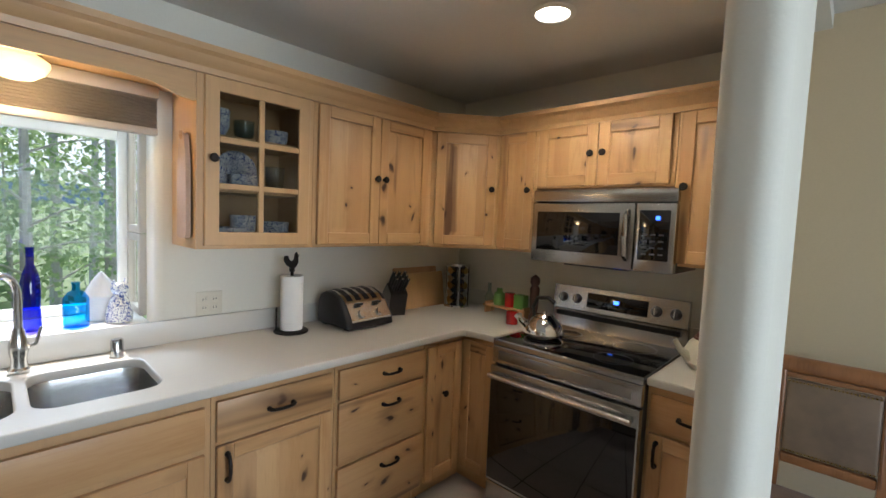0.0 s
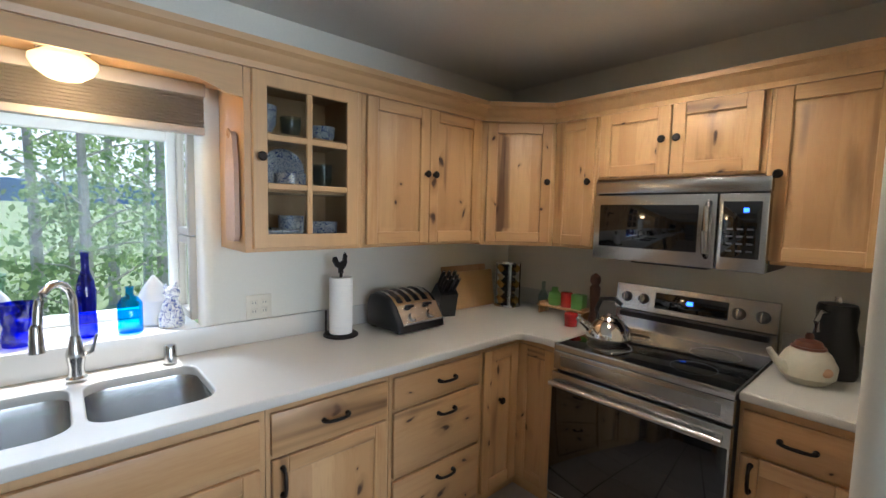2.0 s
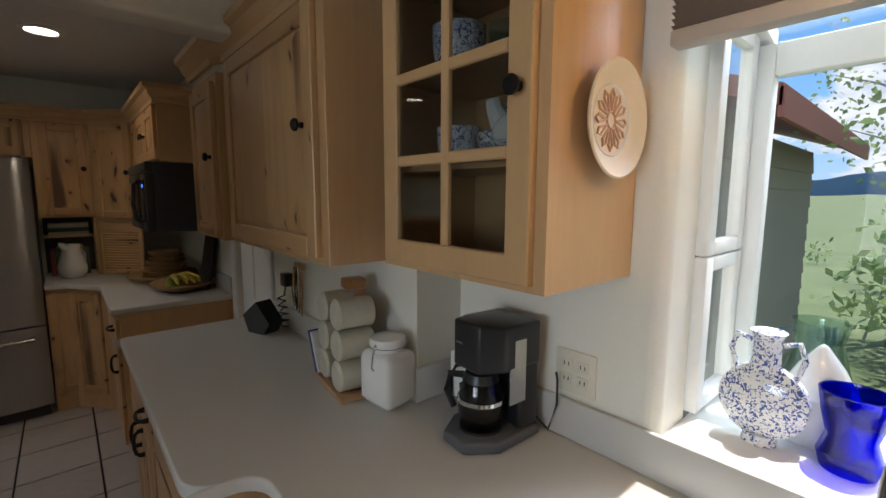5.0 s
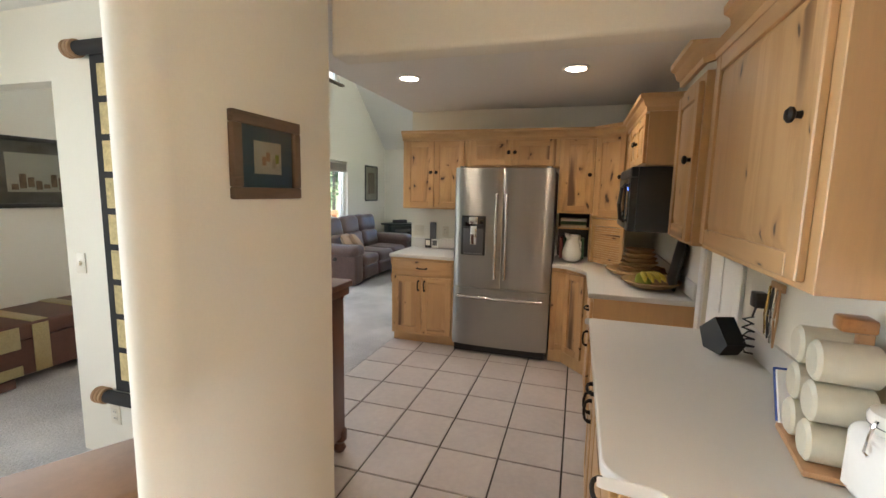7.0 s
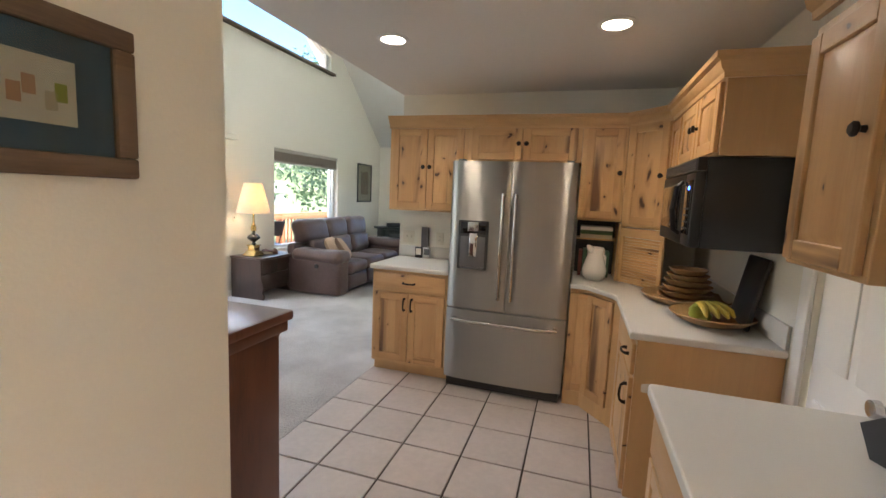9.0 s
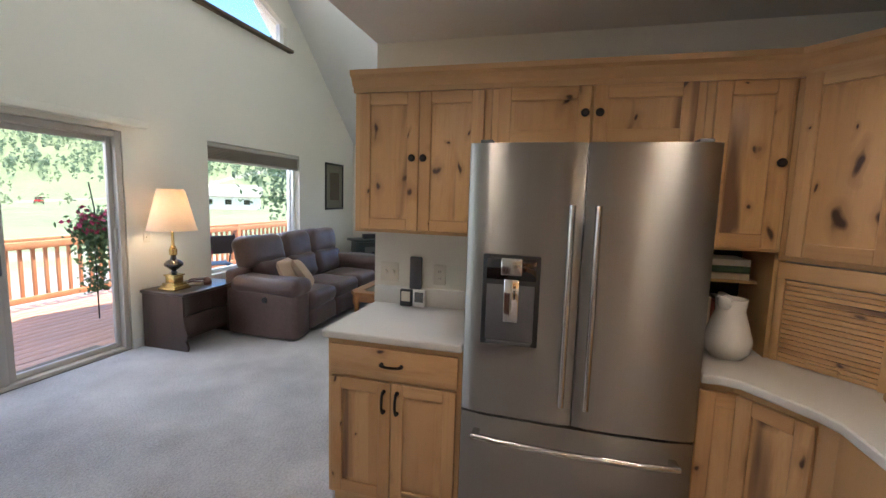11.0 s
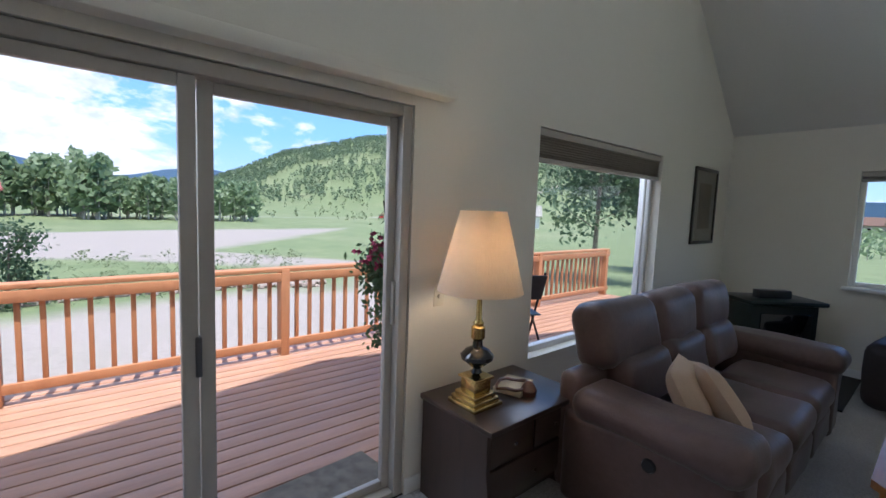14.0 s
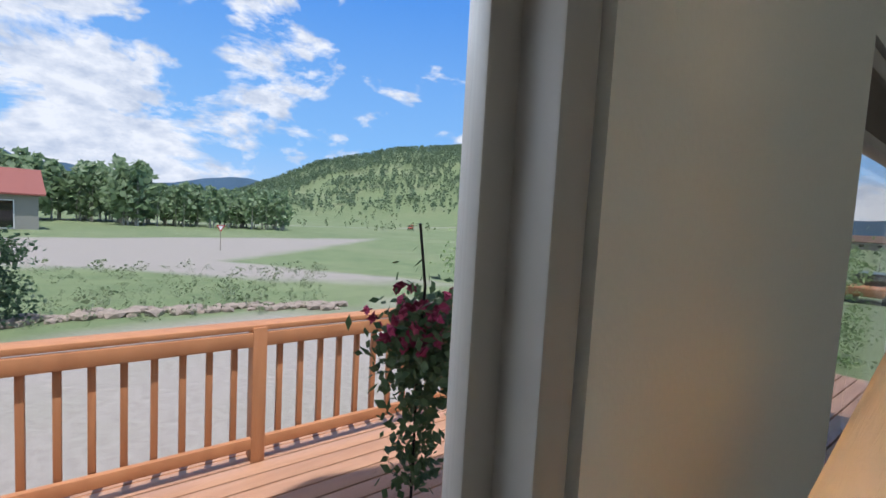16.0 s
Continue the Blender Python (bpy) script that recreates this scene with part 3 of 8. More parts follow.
struct("wall_dining_south", bm, "wall_paint", "cream plaster dining wall with a wide window opening")


def vault(x):
    return RIDGE_Z - PITCH * abs(x - RIDGE_X) + 0.0


# gable wall with its openings, cut to the slope of the roof
bm = bmesh.new()
HOLES = [(-5.50, -3.72, 0.0, 2.08), (-8.36, -6.52, 0.56, 2.13)]
wall_x(bm, END_X - 0.15, -1.755, SOUTH_Y - 0.15, SOUTH_Y, 0, 2.56, HOLES)
GB, GL, GR = 3.63, -8.08, -3.32
for a, b in ((END_X - 0.15, GL), (GR, -1.2)):
    prism(bm, [(a, 2.56), (b, 2.56), (b, max(2.57, vault(b) + 0.1)), (a, max(2.57, vault(a) + 0.1))], SOUTH_Y - 0.15, SOUTH_Y, "y")
box(bm, GL, GR, SOUTH_Y - 0.15, SOUTH_Y, 2.56, GB)
GS = 3.93
for a, b in ((GL, RIDGE_X), (RIDGE_X, GR)):
    prism(bm, [(a, GS if a == GL else 4.75), (b, GS if b == GR else 4.75), (b, vault(b) + 0.1), (a, vault(a) + 0.1)], SOUTH_Y - 0.15, SOUTH_Y, "y")
struct("wall_gable", bm, "wall_paint", "tall cream gable wall with door and windows")
bm = bmesh.new()
wall_y(bm, SOUTH_Y - 0.15, 2.6, END_X - 0.15, END_X, 0, 2.7, [(-2.05, -0.50, 0.93, 2.10)])
struct("wall_end", bm, "wall_paint", "cream plaster end wall with a wide window")
struct("wall_living_north", B(END_X, FRIDGE_X - 0.12, 1.6, 1.75, 0, 6.6), "wall_paint", "plain cream plaster wall")
struct("wall_fridge", B(FRIDGE_X - 0.12, FRIDGE_X, -0.305, SINK_Y + 0.15, 0, KCEIL), "wall_paint", "cream plaster wall behind the refrigerator")
bm = bmesh.new()
box(bm, FRIDGE_X - 0.12, -1.3, -0.305, -0.185, KCEIL + 0.16, 6.4)
box(bm, FRIDGE_X - 0.12, FRIDGE_X, -0.185, 1.75, KCEIL + 0.16, 6.4)
struct("wall_above_kitchen", bm, "wall_paint", "plain cream plaster wall above the kitchen ceiling")
struct("wall_living_east", B(-1.755, -1.64, -3.35, -0.185, 2.6, 3.3), "wall_paint", "plain cream plaster wall")

bm = bmesh.new()
box(bm, FRIDGE_X - 0.12, -1.755, -0.305, SINK_Y + 0.15, KCEIL, KCEIL + 0.16)
box(bm, -1.755, RANGE_X + 0.15, WY - 0.15, SINK_Y + 0.15, KCEIL, KCEIL + 0.16)
struct("ceiling", bm, "ceiling_paint", "flat textured kitchen ceiling", "ceiling")
struct("ceiling_dining", B(-1.755, RANGE_X + 0.15, SOUTH_Y - 0.15, WY - 0.15, DCEIL, DCEIL + 0.12), "ceiling_paint", "flat textured dining ceiling", "ceiling")
# vaulted ceiling under the roof, with the roof's overhang beyond the gable
for nm, x1 in (("ceiling_vault_west", END_X - 0.5), ("ceiling_vault_east", -1.2)):
    a, b = RIDGE_X, x1
    struct(nm, P([(a, vault(a)), (b, vault(b)), (b, vault(b) + 0.22), (a, vault(a) + 0.22)], SOUTH_Y - 0.55, 1.9, "y"), "ceiling_paint", "sloping vaulted plaster ceiling", "ceiling")

# floors
struct("floor_base", B(END_X - 0.15, RANGE_X + 0.15, SOUTH_Y - 0.15, SINK_Y + 0.15, -0.2, -0.012), "grout", "dark grout and slab under the floors", "floor")
TILE_X0, TILE_Y0, PITCH_T = -3.174, 1.49, 0.3622
bm = bmesh.new()
box(bm, END_X, -4.69, SOUTH_Y, 1.6, -0.012, 0.0)
box(bm, -4.69, -1.82, SOUTH_Y, -0.305, -0.012, 0.0)
box(bm, -1.82, RANGE_X, SOUTH_Y, 0.02, -0.012, 0.0)
struct("floor_carpet", bm, "carpet", "pale beige looped carpet", "carpet")

# baseboards of the living room
bm = bmesh.new()
for x0, x1 in ((-8.9, -5.50), (-3.40, -1.9)):
    rbox(bm, x0, x1, SOUTH_Y, SOUTH_Y + 0.014, 0, 0.09, 0.004)
rbox(bm, END_X, END_X + 0.014, SOUTH_Y + 0.02, 1.6, 0, 0.09, 0.004)
struct("baseboard", bm, "white_trim", "pale painted baseboard along the living room walls", "baseboard")

# ---- openings ----
def pane(parent, *b):
    p = part("pane", B(*b), "window_glass", parent, "", False)
    p.visible_shadow = False
    return p


# sliding glass door
sd = tagged(thing("door_1", pose(0, 0, 0), "almond vinyl sliding glass door to the deck", "sliding door"), kind="structure")
X0, X1, YF = -5.495, -3.725, SOUTH_Y - 0.10
bm = bmesh.new()
rbox(bm, X0, X0 + 0.055, YF - 0.04, YF + 0.09, 0.0, 2.075, 0.006)
rbox(bm, X1 - 0.055, X1, YF - 0.04, YF + 0.09, 0.0, 2.075, 0.006)
rbox(bm, X0 + 0.055, X1 - 0.055, YF - 0.04, YF + 0.088, 2.02, 2.075, 0.006)
rbox(bm, X0 + 0.055, X1 - 0.055, YF - 0.04, YF + 0.088, 0.0, 0.035, 0.004)
part("frame", bm, "vinyl", sd)
for nm, a, b, yy in (("fixed_panel", X0 + 0.04, -4.535, YF + 0.0), ("sliding_panel", -4.525, X1 - 0.04, YF + 0.04)):
    bm = bmesh.new()
    rbox(bm, a, a + 0.058, yy, yy + 0.035, 0.038, 2.016, 0.005)
    rbox(bm, b - 0.058, b, yy, yy + 0.035, 0.038, 2.016, 0.005)
    rbox(bm, a + 0.058, b - 0.058, yy, yy + 0.033, 1.97, 2.016, 0.005)
    rbox(bm, a + 0.058, b - 0.058, yy, yy + 0.033, 0.038, 0.085, 0.005)
    s = part(nm, bm, "vinyl", sd)
    pane(s, a + 0.04, b - 0.04, yy + 0.014, yy + 0.020, 0.06, 1.985)
part("handle", B(-4.535, -4.512, YF + 0.03, YF + 0.085, 0.88, 1.04, r=0.006), "grey_plastic", sd, "dark pull handle")
part("handle", B(-5.442, -5.422, YF + 0.035, YF + 0.06, 0.95, 1.18, r=0.006), "vinyl", sd)
struct("trim_door_head", B(-5.70, -3.35, SOUTH_Y, SOUTH_Y + 0.10, 2.125, 2.19, r=0.012), "wall_paint", "plaster head box over the sliding door", "trim", True)

# vertical blinds drawn to one side
vb = thing("vertical_blind", pose(-3.59, -3.07, 0.02), "taupe fabric vertical blind drawn open beside the door", "blind")
for i in range(15):
    a = radians(62 if i % 2 else 78)
    x = -0.245 + 0.031 * i
    bm = bmesh.new()
    prism(bm, [(x - 0.045 * math.cos(a), -0.045 * math.sin(a)), (x + 0.006, -0.004), (x + 0.045 * math.cos(a), 0.045 * math.sin(a)), (x - 0.006, 0.004)], 0.0, 2.075)
    part("slat", bm, "blind_fabric", vb, "", False)
part("headrail", B(-0.285, 0.24, -0.025, 0.025, 2.075, 2.104, r=0.004), "vinyl", vb)

# living room window with a cellular shade
def wide_window(name, m, w, h, label, mull=None):
    """A picture window in its opening: frame, pane, drywall sill; the room lies at -y."""
    ob = tagged(thing(name, m, label, "window"), kind="structure")
    bm = bmesh.new()
    for a, b, c, d in ((0, 0.045, 0, h), (w - 0.045, w, 0, h), (0.045, w - 0.045, 0, 0.045), (0.045, w - 0.045, h - 0.045, h)):
        rbox(bm, a, b, 0.08, 0.14, c, d, 0.005)
    part("window_frame", bm, "white_trim", ob)
    p = part("pane", B(0.04, w - 0.04, 0.105, 0.111, 0.04, h - 0.04), "window_glass", ob, "", False)
    p.visible_shadow = False
    if mull:
        part("mullion", B(mull - 0.02, mull + 0.02, 0.085, 0.135, 0.045, h - 0.045, r=0.004), "white_trim", ob)
    return ob


w2 = wide_window("window_1", pose(-6.52, SOUTH_Y, 0.56, 0, 0, 180), 1.84, 1.57, "wide living room window beside the sofa", 1.72)
w3 = wide_window("window_2", pose(END_X, -2.05, 0.93, 0, 0, 90), 1.55, 1.17, "wide end wall window facing the field")
part("window_sill", B(-0.04, 1.59, -0.05, 0.08, -0.035, -0.003, r=0.006), "white_trim", w3)


def cell_shade(name, m, w, h, n, label, mat="shade_cloth"):
    """A raised cellular shade: a head rail, pleats and a bottom rail."""
    ob = thing(name, m, label, "shade")
    part("headrail", B(0, w, -0.03, 0.03, -0.05, 0, r=0.005), "vinyl", ob)
    ph = (h - 0.08) / n
    for i in range(n):
        z = -0.05 - ph * (i + 1)
        part("pleat", P([(-0.024, z + ph / 2), (0, z + ph), (0.024, z + ph / 2), (0, z)], 0.004, w - 0.004, "x"), mat, ob, "", False)
    part("bottom_rail", B(0.002, w - 0.002, -0.022, 0.022, -h, -h + 0.03, r=0.005), "vinyl", ob)
    return ob


cell_shade("window_shade", pose(-6.53, SOUTH_Y - 0.04, 2.125, 0, 0, 180), 1.82, 0.22, 8, "raised taupe cellular shade in the living room window")
cell_shade("window_shade", pose(END_X - 0.04, -2.045, 2.095, 0, 0, 90), 1.54, 0.10, 3, "raised taupe cellular shade in the end window")

# gable window, cut to the roof's slope
gw = tagged(thing("window_3", pose(0, SOUTH_Y - 0.09, 0), "tall gable window cut to the roof slope", "window"), kind="structure")
out = [(GL, GB), (GR, GB), (GR, GS), (RIDGE_X, 4.75), (GL, GS)]
cx, cz = RIDGE_X, 4.1
inn = [(cx + (x - cx) * 0.965, cz + (z - cz) * 0.87) for x, z in out]
bm = bmesh.new()
for i in range(5):
    j = (i + 1) % 5
    prism(bm, [out[i], out[j], inn[j], inn[i]], -0.03, 0.03, "y")
part("window_frame", bm, "white_trim", gw)
p = part("pane", P(inn, -0.004, 0.004, "y"), "window_glass", gw, "", False)
p.visible_shadow = False
part("window_sill", B(GL - 0.05, GR + 0.05, 0.06, 0.17, GB - 0.045, GB - 0.003, r=0.006), "barn_wood", gw, "stained wooden sill")

# garden window over the sink
gd = tagged(thing("window_4", pose(0, 0, 0), "white garden window box over the sink", "window"), kind="structure")
GX0, GX1, GYB, GZ0, GZ1 = -0.45, 0.435, 2.86, 1.005, 2.03
part("window_sill", B(GX0 - 0.0, GX1 + 0.0, SINK_Y + 0.003, GYB, GZ0 - 0.04, GZ0 + 0.004, r=0.004), "white_trim", gd)
bm = bmesh.new()
for a, b in ((GX0, GX0 + 0.06), (GX1 - 0.06, GX1)):
    rbox(bm, a, b, GYB - 0.05, GYB, GZ0, 1.93, 0.005)
rbox(bm, GX0 + 0.06, GX1 - 0.06, GYB - 0.05, GYB, GZ0, GZ0 + 0.05, 0.005)
rbox(bm, GX0 + 0.06, GX1 - 0.06, GYB - 0.05, GYB, 1.85, 1.93, 0.005)
part("window_frame", bm, "white_trim", gd)
pane(gd, GX0 + 0.05, GX1 - 0.05, GYB - 0.03, GYB - 0.024, GZ0 + 0.04, 1.86)
for a in (GX0 - 0.004, GX1 - 0.026):
    for zz in ((GZ0 + 0.02, 1.405), (1.409, 1.95)):
        bm = bmesh.new()
        for c, d in ((SINK_Y + 0.155, SINK_Y + 0.20), (GYB - 0.10, GYB - 0.055)):
            rbox(bm, a, a + 0.03, c, d, zz[0], zz[1], 0.004)
        rbox(bm, a, a + 0.03, SINK_Y + 0.20, GYB - 0.10, zz[0], zz[0] + 0.035, 0.004)
        rbox(bm, a, a + 0.03, SINK_Y + 0.20, GYB - 0.10, zz[1] - 0.035, zz[1], 0.004)
        s = part("side_sash", bm, "vinyl" if a > 0 else "white_trim", gd)
        pane(s, a + 0.012, a + 0.017, SINK_Y + 0.19, GYB - 0.09, zz[0] + 0.03, zz[1] - 0.03)
bm = bmesh.new()
for a, b in ((GX0, GX0 + 0.05), (GX1 - 0.05, GX1)):
    prism(bm, [(SINK_Y + 0.15, 1.99), (GYB, 1.93), (GYB, 1.97), (SINK_Y + 0.15, 2.03)], a, b, "x")
part("roof_frame", bm, "white_trim", gd)
bm = P([(SINK_Y + 0.15, 2.005), (GYB, 1.945), (GYB, 1.951), (SINK_Y + 0.15, 2.011)], GX0 + 0.04, GX1 - 0.04, "x")
p = part("pane", bm, "window_glass", gd, "", False)
p.visible_shadow = False
cell_shade("window_shade", pose(-0.455, SINK_Y - 0.04, 2.03), 0.89, 0.20, 10, "raised taupe pleated shade over the sink window", "blind_cloth")

# pantry door
pd = tagged(thing("door_2", pose(-2.595, JOG_Y, 0), "white panelled pantry door, shut", "door"), kind="structure")
bm = bmesh.new()
for a, b in ((-0.345, -0.265), (0.265, 0.345)):
    rbox(bm, a, b, -0.018, 0.0, 0, 2.11, 0.005)
rbox(bm, -0.265, 0.265, -0.018, 0.0, 2.03, 2.11, 0.005)
part("casing", bm, "white_trim", pd)
lf = part("leaf", B(-0.258, 0.258, 0.02, 0.055, 0.01, 2.025, r=0.003), "white_trim", pd)
for a, b in ((-0.21, -0.025), (0.025, 0.21)):
    for c, d in ((0.15, 0.80), (0.95, 1.55), (1.68, 1.92)):
        part("panel", B(a, b, 0.012, 0.024, c, d, r=0.008), "white_trim", lf)
part("door_knob", L([(0, 0), (0.012, 0.0), (0.012, 0.03), (0.028, 0.042), (0.026, 0.062), (0, 0.07)], 16, m=Matrix.Rotation(radians(90), 4, "X")), "nickel", pd, "", True, pose(0.215, 0.02, 0.95))


# ---- kitchen cabinets ----
def panel_door(parent, w, h, m, t=0.02, stile=0.058):
    """A raised panel door: a fielded panel held by stiles and rails. Front at y = -t."""
    bm = bmesh.new()
    a, i, o = stile - 0.004, stile + 0.026, stile + 0.004
    rings = []
    for q, y in ((a, -0.002), (a, -t + 0.011), (o, -t + 0.011), (i, -t + 0.002)):
        rings.append([bm.verts.new((x, y, z)) for x, z in ((q, q), (w - q, q), (w - q, h - q), (q, h - q))])
    for r0, r1 in zip(rings, rings[1:]):
        for k in range(4):
            bm.faces.new((r0[k], r0[(k + 1) % 4], r1[(k + 1) % 4], r1[k]))
    bm.faces.new(rings[0])
    bm.faces.new(rings[-1])
    door = part("door", bm, "alder_v", parent, "", True, m)
    for x in (0, w - stile):
        part("stile", B(0, stile, -t, 0, 0, h, r=0.003, seg=1), "alder_v", door, "", True, pose(x, 0, 0))
    for z in (0, h - stile):
        part("rail", B(stile, w - stile, -t, 0, 0, stile, r=0.003, seg=1), "alder_h", door, "", True, pose(0, 0, z))
    return door


def glass_door(parent, w, h, m, t=0.02, stile=0.055):
    """A door frame with muntins for six panes."""
    bm = bmesh.new()
    rings = []
    for q, y in ((0.0, 0.0), (0.0, -t + 0.003), (0.003, -t), (stile - 0.003, -t), (stile, -t + 0.003), (stile, 0.0)):
        rings.append([bm.verts.new((x, y, z)) for x, z in ((q, q), (w - q, q), (w - q, h - q), (q, h - q))])
    for r0, r1 in zip(rings, rings[1:] + rings[:1]):
        for k in range(4):
            bm.faces.new((r0[k], r0[(k + 1) % 4], r1[(k + 1) % 4], r1[k]))
    door = part("door", bm, "alder_plain", parent, "", True, m)
    part("muntin", B(w / 2 - 0.012, w / 2 + 0.012, -t + 0.0005, -0.004, stile, h - stile, r=0.003, seg=1), "alder_plain", door)
    for k in (1, 2):
        z = stile + (h - 2 * stile) * k / 3
        part("muntin", B(stile, w - stile, -t + 0.0015, -0.004, z - 0.012, z + 0.012, r=0.003, seg=1), "alder_trim", door)
    gh = (h - 0.11) / 3
    for c in (0, 1):
        for k in range(3):
            part("pane", B(0.05 + c * (w / 2 - 0.05), w / 2 + c * (w / 2 - 0.05), -0.010, -0.007, 0.055 + gh * k, 0.055 + gh * (k + 1)), "cabinet_glass", door, "", False)
    return door


def add_knob(parent, x, z, y=-0.02):
    part("knob", L([(0, 0), (0.009, 0), (0.007, 0.012), (0.017, 0.018), (0.018, 0.024), (0.012, 0.030), (0, 0.031)], 16, m=Matrix.Rotation(radians(90), 4, "X")), "black_iron", parent, "round black iron knob", True, pose(x, y, z))


def add_pull(parent, x, z, upright=False, y=-0.02):
    s = 0.048
    pts = [(-s, 0, 0), (-s, -0.014, 0), (-s * 0.8, -0.026, 0), (-s * 0.3, -0.031, 0), (s * 0.3, -0.031, 0), (s * 0.8, -0.026, 0), (s, -0.014, 0), (s, 0, 0)]
    bm = T(pts, [0.010, 0.0085, 0.006, 0.0065, 0.0065, 0.006, 0.0085, 0.010], 8)
    part("pull", bm, "black_iron", parent, "curved black iron pull", True, pose(x, y, z, 0, 90 if upright else 0, 0))


def cabinet(name, m, w, d, h, fronts, label, group, base=False, side="alder_plain", top=None):
    """A cabinet unit; its front lies at y = 0 and its back at y = d. fronts: kind, x, z, w, h, knob place or pull."""
    ob = thing(name, m, label, "cabinet", group)
    if base:
        part("body", B(0, w, 0, d, 0.095, top or h, r=0.002, seg=1), side, ob)
        if top:
            part("apron", B(0, w, 0, 0.02, top, h), side, ob)
        part("toe_kick", B(0.0, w, 0.065, d, 0.0, 0.094), side, ob)
    elif any(f[0] == "glass" for f in fronts):
        for nm, a in (("side_panel", (0, 0.018, 0.018, d, 0, h)), ("side_panel", (w - 0.018, w, 0.018, d, 0, h)), ("bottom_panel", (0.018, w - 0.018, 0.018, d, 0, 0.02)), ("top_panel", (0.018, w - 0.018, 0.018, d, h - 0.02, h)), ("back_panel", (0.018, w - 0.018, d - 0.012, d, 0.02, h - 0.02))):
            part(nm, B(*a), side, ob)
        for nm, a in (("face_stile", (0, 0.045, 0, 0.018, 0, h)), ("face_stile", (w - 0.045, w, 0, 0.018, 0, h)), ("face_rail", (0.045, w - 0.045, 0, 0.018, 0, 0.035)), ("face_rail", (0.045, w - 0.045, 0, 0.018, h - 0.035, h))):
            part(nm, B(*a), side, ob)
    else:
        part("body", B(0, w, 0, d, 0, h, r=0.002, seg=1), side, ob)
    for kind, x, z, fw, fh, grip in fronts:
        if kind == "door":
            f = panel_door(ob, fw, fh, pose(x, 0, z))
        elif kind == "drawer":
            f = part("drawer_front", B(0, fw, -0.02, 0, 0, fh, r=0.005), "alder_h", ob, "", True, pose(x, 0, z))
        elif kind == "glass":
            f = glass_door(ob, fw, fh, pose(x, 0, z))
        if grip:
            if grip[0] == "knob":
                add_knob(f, grip[1], grip[2])
            else:
                add_pull(f, grip[1], grip[2], grip[0] == "pull_v")
    if any(f[0] == "glass" for f in fronts):
        for z in (h / 3 + 0.01, 2 * h / 3 - 0.005):
            part("shelf", B(0.019, w - 0.019, 0.03, d - 0.014, z - 0.009, z + 0.009), "alder_plain", ob, "", False)
    return ob


UB, UT, UF = 1.37, 2.07, 2.065
UP, LO = "upper cabinets", "base cabinets"
KN = "knotty alder upper cabinet with raised panel door"
H = UT - UB
# over the sink run
cabinet("upper_cabinet", pose(0.50, UF, UB), 0.50, SINK_Y - UF - 0.002, H, [("glass", 0.025, 0.015, 0.45, H - 0.03, ("knob", 0.028, 0.35))], "alder upper cabinet with six glass panes, china inside", UP)
cabinet("upper_cabinet", pose(-1.03, UF, UB), 0.50, SINK_Y - UF - 0.002, H, [("glass", 0.025, 0.015, 0.45, H - 0.03, ("knob", 0.422, 0.35))], "alder upper cabinet with six glass panes beside the window", UP)
cabinet("upper_cabinet", pose(1.002, UF, UB), 0.788, SINK_Y - UF - 0.002, H, [("door", 0.02, 0.015, 0.365, H - 0.03, ("knob", 0.34, 0.345)), ("door", 0.388, 0.015, 0.365, H - 0.03, ("knob", 0.025, 0.345))], "knotty alder upper cabinet with two raised panel doors", UP)


def corner_cabinet(name, pts, z0, z1, face, label, doors):
    """A corner unit with a slanting front between two points of its outline."""
    ob = thing(name, pose(0, 0, 0), label, "cabinet", UP)
    part("body", P(pts, z0, z1), "alder_plain", ob, "", False)
    a, b = Vector(face[0]), Vector(face[1])
    w, ang = (b - a).length, math.degrees(math.atan2(b.y - a.y, b.x - a.x))
    for z, h, knob in doors:
        d = panel_door(ob, w - 0.05, h, pose(a.x, a.y, z, 0, 0, ang) @ Matrix.Translation((0.025, 0, 0)))
        add_knob(d, *knob)
    return ob


RF = 2.11
corner_cabinet("corner_cabinet", [(1.792, SINK_Y - 0.002), (1.792, UF), (RF, 1.795), (RANGE_X - 0.002, 1.795), (RANGE_X - 0.002, SINK_Y - 0.002)], UB - 0.01, UT, ((1.792, UF), (RF, 1.795)), "knotty alder diagonal corner cabinet", [(UB + 0.01, UT - UB - 0.03, (0.34, 0.345))])
RD = RANGE_X - RF - 0.002
cabinet("upper_cabinet", pose(RF, 1.793, UB - 0.01, 0, 0, -90), 0.265, RD, H + 0.01, [("door", 0.012, 0.015, 0.24, H - 0.02, ("knob", 0.215, 0.345))], KN, UP)
cabinet("upper_cabinet", pose(RF, 1.526, 1.725, 0, 0, -90), 0.728, RD, UT - 1.725, [("door", 0.012, 0.012, 0.345, 0.32, ("knob", 0.315, 0.165)), ("door", 0.362, 0.012, 0.345, 0.32, ("knob", 0.03, 0.165))], "knotty alder cabinet over the microwave", UP)
cabinet("upper_cabinet", pose(RF, 0.796, UB - 0.01, 0, 0, -90), 0.39, RD, H + 0.01, [("door", 0.015, 0.015, 0.355, H - 0.02, ("knob", 0.03, 0.345))], KN, UP)
# forward run over the pantry counter
BF = 1.965
cabinet("upper_cabinet", pose(-2.0, BF, UB - 0.015), 0.85, JOG_Y - BF - 0.002, H + 0.03, [("door", 0.03, 0.02, 0.78, H - 0.02, ("knob", 0.72, 0.36))], KN, UP)
